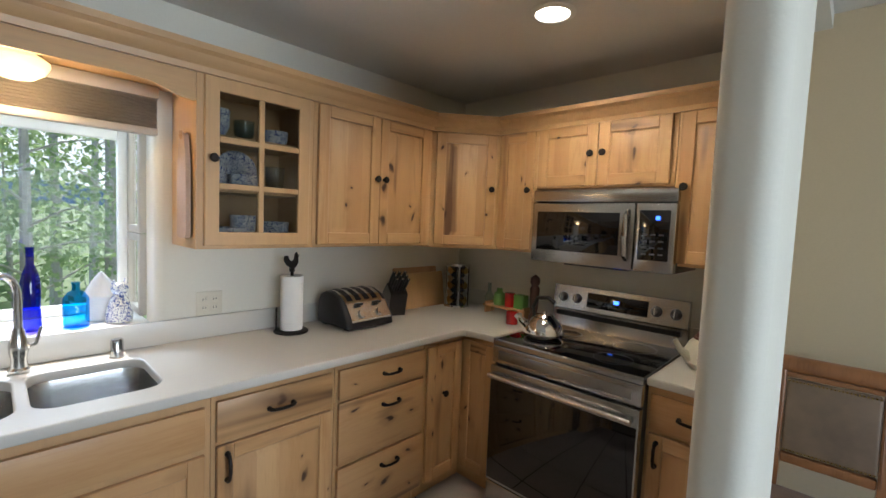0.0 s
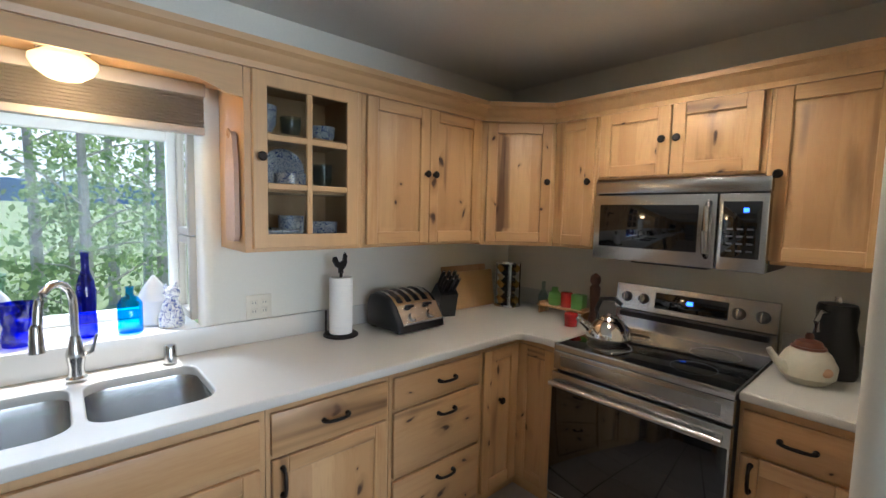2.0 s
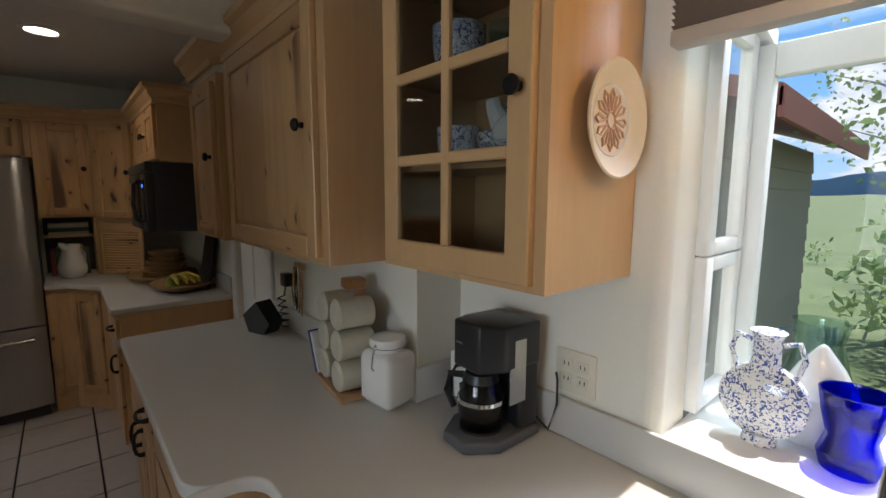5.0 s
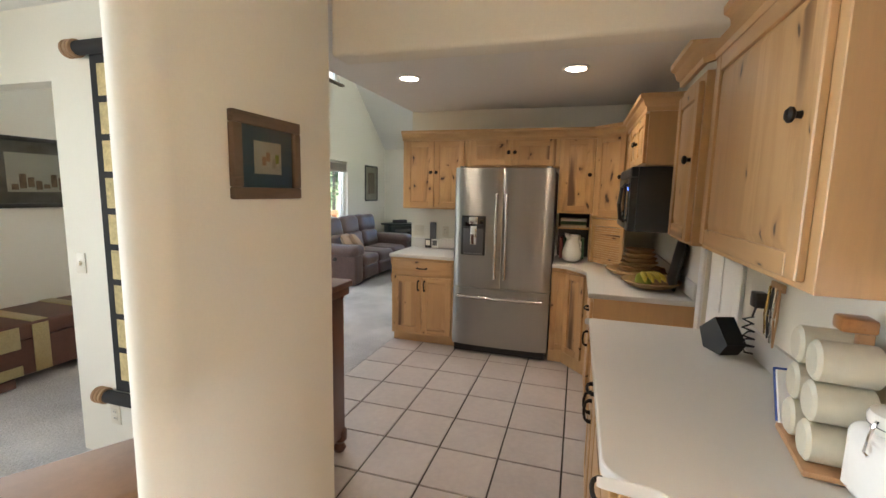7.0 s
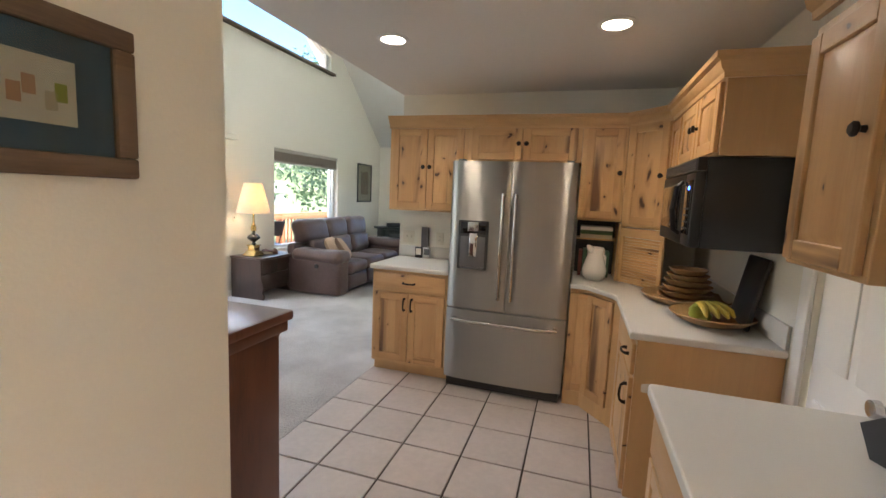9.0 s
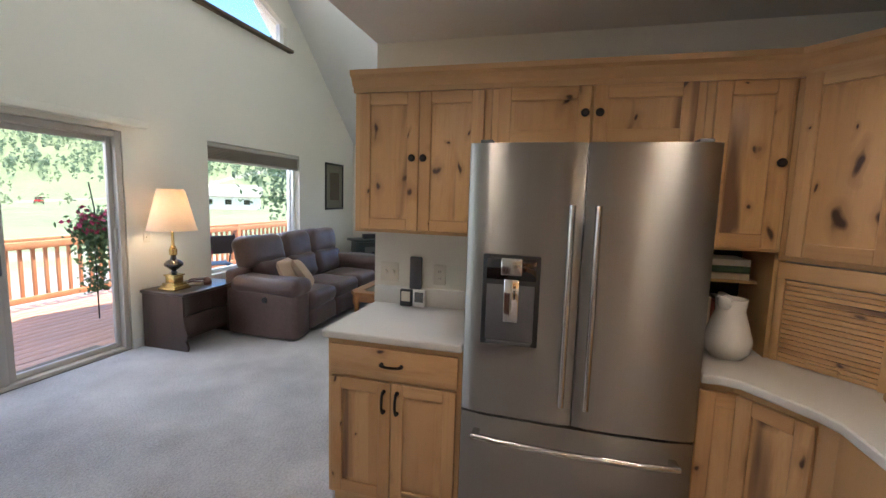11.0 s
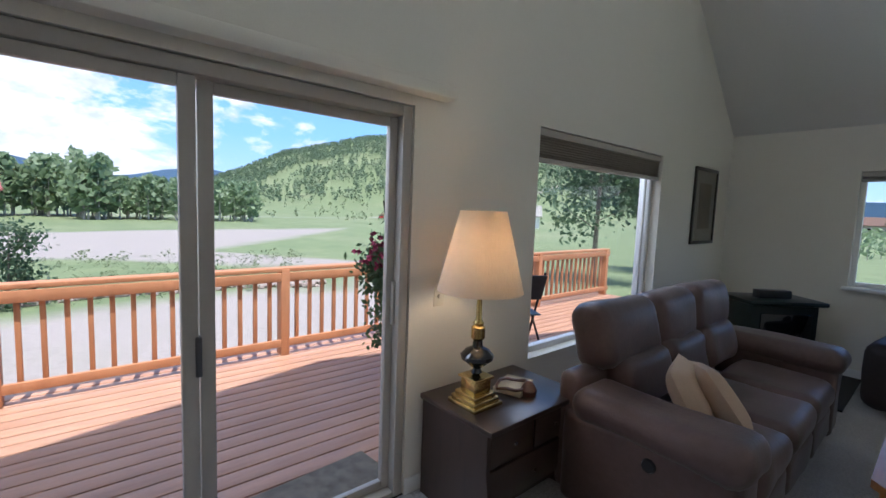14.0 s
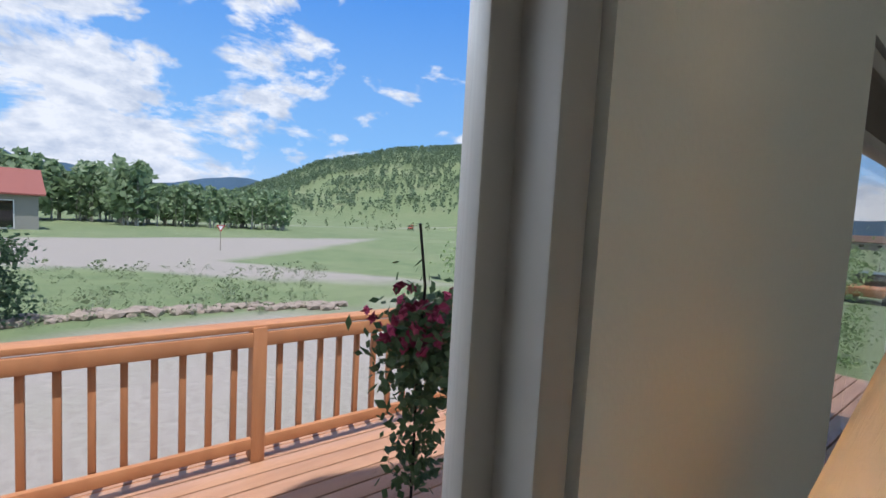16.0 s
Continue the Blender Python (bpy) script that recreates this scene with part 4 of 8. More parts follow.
cabinet("upper_cabinet", pose(-2.44, BF - 0.03, UB - 0.015), 0.40, JOG_Y - BF + 0.028, H - 0.02, [("door", 0.02, 0.015, 0.36, H - 0.07, ("knob", 0.325, 0.33))], KN, UP)
# fridge wall
FF = -4.36
FD = FF - FRIDGE_X - 0.002
cabinet("upper_cabinet", pose(FF, -0.275, UB, 0, 0, 90), 0.69, FD, H, [("door", 0.03, 0.015, 0.312, H - 0.03, ("knob", 0.285, 0.355)), ("door", 0.346, 0.015, 0.312, H - 0.03, ("knob", 0.027, 0.355))], "knotty alder upper cabinet with two raised panel doors", UP)
cabinet("upper_cabinet", pose(FF, 0.417, 1.80, 0, 0, 90), 0.885, FD, UT - 1.80, [("door", 0.03, 0.012, 0.405, 0.245, ("knob", 0.38, 0.125)), ("door", 0.445, 0.012, 0.405, 0.245, ("knob", 0.025, 0.125))], "low knotty alder cabinet over the refrigerator", UP)
cabinet("upper_cabinet", pose(FF, 1.304, UB, 0, 0, 90), 0.32, FD, H, [("door", 0.03, 0.015, 0.27, H - 0.03, ("knob", 0.245, 0.345))], KN, UP)
corner_cabinet("corner_cabinet", [(FRIDGE_X + 0.002, 1.626), (FF, 1.626), (-4.08, 1.875), (-4.08, JOG_Y - 0.002), (FRIDGE_X + 0.002, JOG_Y - 0.002)], UB - 0.03, UT + 0.03, ((FF, 1.626), (-4.08, 1.875)), "knotty alder diagonal corner cabinet above the tambour", [(UB - 0.01, UT - UB + 0.01, (0.30, 0.345))])
M2F = 1.875
cabinet("upper_cabinet", pose(-4.078, M2F, UB - 0.03), 0.278, JOG_Y - M2F - 0.002, UT - UB + 0.03, [("door", 0.01, 0.02, 0.255, H - 0.02, None)], KN, UP)
cabinet("upper_cabinet", pose(-3.798, M2F, 1.735), 0.755, JOG_Y - M2F - 0.002, UT - 1.735, [("door", 0.02, 0.015, 0.352, 0.30, ("knob", 0.325, 0.15)), ("door", 0.382, 0.015, 0.352, 0.30, ("knob", 0.027, 0.15))], "knotty alder cabinet over the black microwave", UP)

# base run under the sink
CT = 0.885
BD = 1.77
SB = "knotty alder base cabinet with a drawer over a door"
cabinet("base_cabinet", pose(-0.445, BD, 0), 0.905, SINK_Y - BD - 0.002, CT, [("drawer", 0.02, 0.70, 0.865, 0.145, None), ("door", 0.02, 0.12, 0.425, 0.555, None), ("door", 0.46, 0.12, 0.425, 0.555, None)], "knotty alder sink base cabinet", LO, True, top=0.66)
cabinet("base_cabinet", pose(0.462, BD, 0), 0.498, SINK_Y - BD - 0.002, CT, [("drawer", 0.015, 0.705, 0.465, 0.15, ("pull", 0.235, 0.075)), ("door", 0.015, 0.12, 0.465, 0.57, ("pull_v", 0.035, 0.49))], SB, LO, True)
cabinet("base_cabinet", pose(0.962, BD, 0), 0.54, SINK_Y - BD - 0.002, CT, [("drawer", 0.015, 0.72, 0.51, 0.135, ("pull", 0.29, 0.07)), ("drawer", 0.015, 0.42, 0.51, 0.285, ("pull", 0.29, 0.22)), ("drawer", 0.015, 0.12, 0.51, 0.285, ("pull", 0.29, 0.22))], "knotty alder base cabinet with three drawers", LO, True)
RB = 1.815
cc = thing("corner_cabinet", pose(0, 0, 0), "knotty alder corner base cabinet with two doors", "cabinet", LO)
part("body", P([(1.504, SINK_Y - 0.002), (1.504, BD), (RB, BD), (RB, 1.525), (RANGE_X - 0.002, 1.525), (RANGE_X - 0.002, SINK_Y - 0.002)], 0.095, CT), "alder_plain", cc, "", False)
part("plinth", P([(1.504, SINK_Y - 0.01), (1.504, BD + 0.06), (RB + 0.06, BD + 0.06), (RB + 0.06, 1.525), (RANGE_X - 0.01, 1.525), (RANGE_X - 0.01, SINK_Y - 0.01)], 0.0, 0.095), "alder_plain", cc, "", False)
d = panel_door(cc, 0.265, 0.74, pose(1.52, BD, 0.115))
add_knob(d, 0.12, 0.47)
panel_door(cc, 0.225, 0.74, pose(RB, BD - 0.008, 0.115, 0, 0, -90))
cabinet("base_cabinet", pose(RB, 0.755, 0, 0, 0, -90), 0.352, RANGE_X - RB - 0.002, CT, [("drawer", 0.015, 0.705, 0.32, 0.15, ("pull", 0.16, 0.075)), ("door", 0.015, 0.12, 0.32, 0.57, ("pull_v", 0.035, 0.49))], SB, LO, True)
# forward run
B2 = 1.62
cabinet("base_cabinet", pose(-2.36, B2, 0), 0.64, JOG_Y - B2 - 0.002, CT, [("drawer", 0.015, 0.705, 0.61, 0.15, ("pull", 0.5, 0.075)), ("door", 0.015, 0.12, 0.30, 0.57, ("pull_v", 0.265, 0.49)), ("door", 0.325, 0.12, 0.30, 0.57, ("pull_v", 0.04, 0.49))], SB, LO, True)
cabinet("base_cabinet", pose(-1.718, B2, 0), 0.66, JOG_Y - B2 - 0.002, CT, [("drawer", 0.015, 0.72, 0.63, 0.135, ("pull", 0.5, 0.07)), ("drawer", 0.015, 0.42, 0.63, 0.285, ("pull", 0.5, 0.22)), ("drawer", 0.015, 0.12, 0.63, 0.285, ("pull", 0.5, 0.22))], "knotty alder base cabinet with three drawers", LO, True)
# fridge wall
FB = -4.105
cabinet("base_cabinet", pose(FB, -0.285, 0, 0, 0, 90), 0.655, FB - FRIDGE_X - 0.002, CT, [("drawer", 0.02, 0.715, 0.62, 0.145, ("pull", 0.31, 0.072)), ("door", 0.02, 0.12, 0.305, 0.58, ("pull_v", 0.275, 0.49)), ("door", 0.33, 0.12, 0.305, 0.58, ("pull_v", 0.03, 0.49))], "knotty alder base cabinet with a drawer over two doors", LO, True)
cc = thing("corner_cabinet", pose(0, 0, 0), "knotty alder corner base cabinet", "cabinet", LO)
B3 = 1.625
part("body", P([(FRIDGE_X + 0.002, 1.30), (FB, 1.30), (FB, 1.42), (-3.85, B3), (-3.62, B3), (-3.62, JOG_Y - 0.002), (FRIDGE_X + 0.002, JOG_Y - 0.002)], 0.0, CT), "alder_plain", cc, "", False)
panel_door(cc, 0.245, 0.74, pose(FB, 1.30, 0.115, 0, 0, 90) @ Matrix.Translation((0.0, 0, 0)))
panel_door(cc, 0.25, 0.74, pose(-4.09, 1.435, 0.115, 0, 0, math.degrees(math.atan2(0.205, 0.255))))
cabinet("base_cabinet", pose(-3.618, B3, 0), 0.618, JOG_Y - B3 - 0.002, CT, [("drawer", 0.015, 0.705, 0.585, 0.15, ("pull", 0.45, 0.075)), ("door", 0.015, 0.12, 0.585, 0.57, ("pull_v", 0.53, 0.47))], SB, LO, True)

# crown moulding over the uppers
CROWN = [(0.0, UT - 0.012), (0.016, UT - 0.012), (0.020, UT + 0.01), (0.034, UT + 0.022), (0.044, UT + 0.05), (0.062, UT + 0.062), (0.064, UT + 0.085), (-0.01, UT + 0.085)]
bm = bmesh.new()
sweep(bm, [(-1.028, UF - 0.002), (1.792, UF - 0.002), (RF - 0.002, 1.795), (RF - 0.002, 0.408)], CROWN)
struct("trim_crown_sink", bm, "alder_trim", "alder crown moulding above the sink and range cabinets", "trim", True)
bm = bmesh.new()
sweep(bm, [(FRIDGE_X + 0.01, -0.277), (FF + 0.002, -0.277), (FF + 0.002, 1.624), (-4.079, 1.873), (-3.043, M2F - 0.002), (-3.041, JOG_Y - 0.01)][1:], CROWN)
struct("trim_crown_fridge", bm, "alder_trim_y", "alder crown moulding above the refrigerator cabinets", "trim", True)
bm = bmesh.new()
sweep(bm, [(-2.44, BF - 0.032), (-2.04, BF - 0.032), (-2.00, BF - 0.002), (-1.148, BF - 0.002), (-1.148, UF - 0.003)], CROWN)
struct("trim_crown_pantry", bm, "alder_trim", "alder crown moulding above the pantry cabinets", "trim", True)

# arched valance over the sink window
pts = [(-0.528, UT - 0.012), (-0.528, 1.955)] + [(-0.45 + 0.0, 1.958), (-0.41, 1.975), (-0.37, 1.988), (-0.30, 1.993), (0.28, 1.993), (0.35, 1.986), (0.39, 1.972), (0.44, 1.955), (0.498, 1.948)] + [(0.498, UT - 0.012)]
struct("trim_valance", P(pts, UF, UF + 0.019, "y"), "alder_trim", "arched alder valance over the sink window", "valance")
struct("trim_valance_soffit", B(-0.528, 0.498, UF + 0.02, SINK_Y - 0.002, 2.032, 2.05), "alder_trim", "alder soffit board over the sink window", "soffit")

# ---- counters ----
def slab(name, pts, z0, z1, label, r=0.012, hole=None):
    bm = bmesh.new()
    prism(bm, pts, z0, z1)
    bmesh.ops.bevel(bm, geom=[e for e in bm.edges if abs(e.verts[0].co.z - e.verts[1].co.z) < 1e-6], offset=r, segments=3, profile=0.6, affect="EDGES")
    return single(name, bm, "counter", pose(0, 0, 0), label, "countertop")


CF, Z0, Z1 = 1.735, 0.886, 0.922
# the sink run is laid in strips round the two bowls
SX0, SX1, SXM, SY0, SY1 = -0.378, 0.355, -0.006, 1.842, 2.25


def bowl_outline(x0, x1, y0, y1, r=0.075):
    return arc(x1 - r, y1 - r, r, 0, 90, 6) + arc(x0 + r, y1 - r, r, 90, 180, 6) + arc(x0 + r, y0 + r, r, 180, 270, 6) + arc(x1 - r, y0 + r, r, 270, 360, 6)


outer = [(RANGE_X - 0.003, SINK_Y - 0.003), (-1.083, SINK_Y - 0.003), (-1.083, JOG_Y - 0.003), (-2.318, JOG_Y - 0.003), (-2.385, JOG_Y - 0.003), (-2.385, 1.60)] + arc(-2.365, 1.605, 0.02, 180, 270, 3) + [(-1.14, 1.585)] + arc(-1.14, 1.665, 0.08, 270, 360, 6)[:-1] + [(-1.06, 1.665)] + arc(-0.985, 1.66, 0.075, 180, 90, 6) + [(-0.90, CF)] + arc(1.72, CF - 0.06, 0.06, 90, 40, 4) + [(RB - 0.03, 1.60), (RB - 0.03, 1.527), (RANGE_X - 0.003, 1.527)]
holes = [bowl_outline(SX0, SXM - 0.012, SY0, SY1), bowl_outline(SXM + 0.012, SX1, SY0 + 0.012, SY1)]
cu = bpy.data.curves.new("countertop", "CURVE")
cu.dimensions, cu.fill_mode = "2D", "BOTH"
cu.extrude, cu.bevel_depth, cu.bevel_resolution = (Z1 - Z0) / 2 - 0.006, 0.006, 2
for loop in (outer, *holes):
    sp = cu.splines.new("POLY")
    sp.points.add(len(loop) - 1)
    for pt, (x, y) in zip(sp.points, loop):
        pt.co = (x, y, 0, 1)
    sp.use_cyclic_u = True
tmp = new("countertop_line", cu)
tmp.location.z = (Z0 + Z1) / 2
dg = bpy.context.evaluated_depsgraph_get()
me = bpy.data.meshes.new_from_object(tmp.evaluated_get(dg))
me.transform(Matrix.Translation((0, 0, (Z0 + Z1) / 2)))
bpy.data.objects.remove(tmp)
bm = bmesh.new()
bm.from_mesh(me)
bpy.data.meshes.remove(me)
single("countertop", bm, "counter", pose(0, 0, 0), "cream solid surface countertop with a double sink cut in", "countertop")
slab("countertop", [(RANGE_X - 0.003, 0.753), (RB - 0.03, 0.753), (RB - 0.03, 0.403), (RANGE_X - 0.003, 0.403)], Z0, Z1, "short cream countertop beside the range")
slab("countertop", [(FRIDGE_X + 0.003, 0.372), (-4.072, 0.372), (-4.072, -0.28)] + arc(-4.092, -0.288, 0.02, 0, -90, 3) + [(FRIDGE_X + 0.003, -0.303)], Z0, Z1, "cream countertop beside the refrigerator")
slab("countertop", [(FRIDGE_X + 0.003, 1.298), (-4.07, 1.298), (-4.07, 1.36)] + [(-4.05, 1.42), (-3.86, 1.56), (-3.79, 1.588), (-2.985, 1.588), (-2.985, JOG_Y - 0.003), (FRIDGE_X + 0.003, JOG_Y - 0.003)], Z0, Z1, "cream countertop that turns the corner beside the refrigerator")
# upstands
bm = bmesh.new()
BS = 1.028
for b in ((-1.065, RANGE_X - 0.003, SINK_Y - 0.018, SINK_Y - 0.002), (-1.083, -1.067, JOG_Y - 0.016, SINK_Y - 0.004), (-2.24, -1.085, JOG_Y - 0.018, JOG_Y - 0.002)):
    rbox(bm, *b, Z1 + 0.001, BS, 0.004)
rbox(bm, RANGE_X - 0.018, RANGE_X - 0.002, 1.53, SINK_Y - 0.02, Z1 + 0.001, BS, 0.004)
rbox(bm, RANGE_X - 0.018, RANGE_X - 0.002, 0.41, 0.75, Z1 + 0.001, BS, 0.004)
rbox(bm, FRIDGE_X + 0.02, -2.99, JOG_Y - 0.018, JOG_Y - 0.002, Z1 + 0.001, BS, 0.004)
rbox(bm, FRIDGE_X + 0.002, FRIDGE_X + 0.018, -0.30, 0.37, Z1 + 0.001, BS, 0.004)
struct("trim_backsplash", bm, "counter", "cream solid surface upstand along the walls", "backsplash", True)

# ---- sink, tap ----
sk = thing("kitchen_sink", pose(0, 0, Z0), "undermounted stainless double bowl sink", "sink")
for loop in holes:
    cxm, cym = sum(p[0] for p in loop) / len(loop), sum(p[1] for p in loop) / len(loop)
    bm = bmesh.new()
    rings = []
    for f, z in ((1.035, 0.0), (1.02, -0.01), (0.97, -0.14), (0.93, -0.175), (0.84, -0.188), (0.12, -0.192)):
        rings.append([bm.verts.new((cxm + (x - cxm) * f, cym + (y - cym) * f, z)) for x, y in loop])
    for a, b in zip(rings, rings[1:]):
        for i in range(len(a)):
            bm.faces.new((a[i], a[(i + 1) % len(a)], b[(i + 1) % len(a)], b[i]))
    bm.faces.new(rings[-1])
    bw = part("bowl", bm, "steel_h", sk)
    part("drain", L([(0, 0.004), (0.02, 0.003), (0.042, 0.008), (0.045, 0.0)], 20), "chrome", bw, "", True, pose(cxm, cym + 0.03, -0.190))
tp = thing("kitchen_tap", pose(0.0, 2.295, Z1), "brushed nickel gooseneck pull-down tap", "tap")
part("body", L([(0, 0), (0.030, 0.0), (0.031, 0.012), (0.024, 0.02), (0.022, 0.05), (0.027, 0.075), (0.028, 0.10), (0.020, 0.135), (0.014, 0.16), (0, 0.16)], 20), "nickel", tp)
neck = [(0, 0, 0.15), (0, 0, 0.27)] + [(-0.055 * (1 - math.cos(a)) * 0.8, -0.075 * (1 - math.cos(a)) * 0.8, 0.27 + 0.085 * math.sin(a)) for a in [math.pi * i / 12 for i in range(1, 12)]] + [(-0.090, -0.122, 0.235)]
part("neck", T(neck, 0.0125, 12), "nickel", tp)
part("spray_head", L([(0.012, 0.09), (0.016, 0.08), (0.019, 0.03), (0.021, 0.0), (0, 0.0)], 16), "nickel", tp, "", True, pose(-0.094, -0.127, 0.15))
part("lever", T([(0.02, 0, 0.085), (0.045, -0.005, 0.10), (0.06, -0.012, 0.16)], [0.008, 0.007, 0.005]), "nickel", tp)
single("air_gap_cap", L([(0, 0.075), (0.018, 0.073), (0.022, 0.066), (0.022, 0.0), (0.026, 0.0)], 20), "nickel", pose(0.283, 2.30, Z1), "brushed nickel air gap cap on the countertop", "cap")


# ---- appliances ----
# range: front towards -x; built with its front at y = 0
rg = thing("range", pose(1.745, 1.508, 0, 0, 0, -90), "stainless electric range with a black glass oven door", "range")
RW = 0.752
part("body", B(0.002, RW - 0.002, 0.03, 0.655, 0.05, 0.905, r=0.004), "fridge_side", rg)
part("plinth", B(0.03, RW - 0.03, 0.08, 0.62, 0.0, 0.05), "black_plastic", rg)
part("cooktop", B(0.006, RW - 0.006, 0.012, 0.60, 0.908, 0.922, r=0.004), "black_glass", rg, "black glass cooktop")
part("cooktop_rim", B(0, RW, 0.0, 0.012, 0.893, 0.926, r=0.004), "steel_h", rg)
part("front_panel", B(0.0, RW, 0.0, 0.03, 0.80, 0.892, r=0.004), "steel_h", rg)
part("trim_groove", B(0.04, RW - 0.04, -0.003, 0.0, 0.822, 0.868, r=0.001), "steel", rg)
od = part("oven_door", B(0.0, RW, -0.012, 0.03, 0.175, 0.790, r=0.005), "steel_h", rg)
part("oven_window", B(0.008, RW - 0.008, -0.0165, -0.011, 0.19, 0.715, r=0.002), "black_glass", od, "dark oven glass")
bm = T([(0.02, -0.055, 0.748), (RW - 0.02, -0.055, 0.748)], 0.014, 12)
for x in (0.035, RW - 0.035):
    rbox(bm, x - 0.012, x + 0.012, -0.055, -0.010, 0.736, 0.760, 0.004)
part("handle", bm, "steel_h", od, "round steel bar handle")
part("drawer", B(0.0, RW, -0.008, 0.03, 0.055, 0.168, r=0.005), "steel_h", rg)
bg = part("backguard", P([(0.600, 0.905), (0.655, 0.905), (0.655, 1.165), (0.635, 1.168), (0.622, 1.165), (0.600, 1.03), (0.612, 1.02), (0.612, 0.94)], 0, RW, "x"), "steel_h", rg)
tilt = math.degrees(math.atan2(0.022, 0.135))
part("display", B(0.215, 0.555, -0.004, 0.002, 0.02, 0.105, r=0.002), "black_glass", bg, "", True, pose(0, 0.600, 1.035, -tilt))
part("led_digits", B(0.372, 0.40, -0.0065, -0.0035, 0.06, 0.08), "led_blue", bg, "", True, pose(0, 0.600, 1.035, -tilt))
for x in (0.065, 0.155, 0.60, 0.695):
    k = part("knob", L([(0, 0.032), (0.017, 0.031), (0.022, 0.024), (0.023, 0.006), (0.029, 0.0)], 20, m=Matrix.Rotation(radians(90), 4, "X")), "steel", bg, "", True, pose(x, 0.606, 1.095, -tilt))
    part("knob_grip", B(-0.004, 0.004, -0.040, -0.028, -0.022, 0.022, r=0.002), "nickel", k)
part("vent_slot", B(0.03, RW - 0.03, 0.596, 0.603, 0.985, 1.012), "black_plastic", bg)
for x, y, r in ((0.19, 0.17, 0.10), (0.56, 0.17, 0.085), (0.19, 0.44, 0.075), (0.56, 0.44, 0.10)):
    part("burner_ring", L([(r, 0.0), (r + 0.003, 0.0), (r + 0.003, 0.0006), (r, 0.0006)], 40), "grey_plastic", rg, "", True, pose(x, y, 0.9222))


def microwave(name, m, w, h, d, steel, label):
    ob = thing(name, m, label, "microwave")
    mt, mt2 = ("steel_h", "steel_h") if steel else ("black_plastic", "black_plastic")
    part("body", B(0, w, 0.04, d, 0, h, r=0.006), "fridge_side" if steel else "black_plastic", ob)
    part("vent_strip", B(0, w, 0.0, 0.04, h - 0.062, h, r=0.006), mt, ob)
    dr = part("door", B(0.0, w * 0.755, -0.004, 0.04, 0.0, h - 0.066, r=0.008), mt2, ob)
    part("window", B(0.035, w * 0.66, -0.008, -0.002, 0.065, h - 0.115, r=0.004), "black_glass", dr)
    x = w * 0.715
    hd = [(x, -0.005, 0.05), (x, -0.032, 0.07), (x, -0.045, h * 0.42), (x, -0.032, h - 0.125), (x, -0.005, h - 0.105)]
    part("handle", T(hd, [0.012, 0.013, 0.013, 0.013, 0.012], 10), mt if steel else "black_plastic", dr)
    cp = part("control_panel", B(w * 0.76, w, -0.004, 0.04, 0.0, h - 0.066, r=0.008), mt2, ob)
    part("keypad", B(w * 0.785, w - 0.025, -0.008, -0.002, 0.055, h - 0.10, r=0.003), "black_glass", cp)
    part("led_digits", B(w * 0.885, w * 0.91, -0.0105, -0.0075, h - 0.145, h - 0.128), "led_blue", cp)
    for r_ in range(4):
        for c in range(3):
            part("key", B(w * 0.81 + c * 0.036, w * 0.81 + c * 0.036 + 0.022, -0.0092, -0.0078, 0.08 + r_ * 0.03, 0.088 + r_ * 0.03), "grey_plastic", cp, "", False)
    if not steel:
        for k in range(5):
            part("vent_slat", B(0.02, w - 0.02, -0.004, 0.0, h - 0.056 + k * 0.010, h - 0.051 + k * 0.010), "grey_plastic", ob, "", False)
    else:
        part("vent_base", B(0.18, 0.52, 0.05, 0.22, -0.012, 0.0, r=0.003), "black_plastic", ob)
    return ob


microwave("microwave", pose(2.05, 1.503, 1.325, 0, 0, -90), 0.742, 0.388, RANGE_X - 2.052, True, "stainless microwave hung over the range")
microwave("microwave", pose(-3.79, 1.80, 1.325), 0.745, 0.405, JOG_Y - 1.803, False, "black microwave hung under a cabinet")

# refrigerator: built with its front at y = 0
fr = thing("refrigerator", pose(-4.035, 0.382, 0, 0, 0, 90), "brushed stainless french door refrigerator with dispenser", "refrigerator")
W = 0.908
part("case", B(0.004, W - 0.004, 0.075, 0.645, 0.03, 1.755, r=0.006), "fridge_side", fr, "dark grey painted case")


def bowed(x0, x1, z0, z1, bow=0.018, n=10, t=0.07):
    """A door skin that bows gently outwards across its width."""
    pts = [(x0, t), (x1, t)]
    for i in range(n + 1):
        u = i / n
        x = x1 + (x0 - x1) * u
        e = 0.012 * (1 if u in (0, 1) else 0)
        pts.append((x, 0.012 - bow * (1 - (2 * (x - 0) / W - 1) ** 2) + e))
    b = bmesh.new()
    prism(b, pts, z0, z1)
    return b


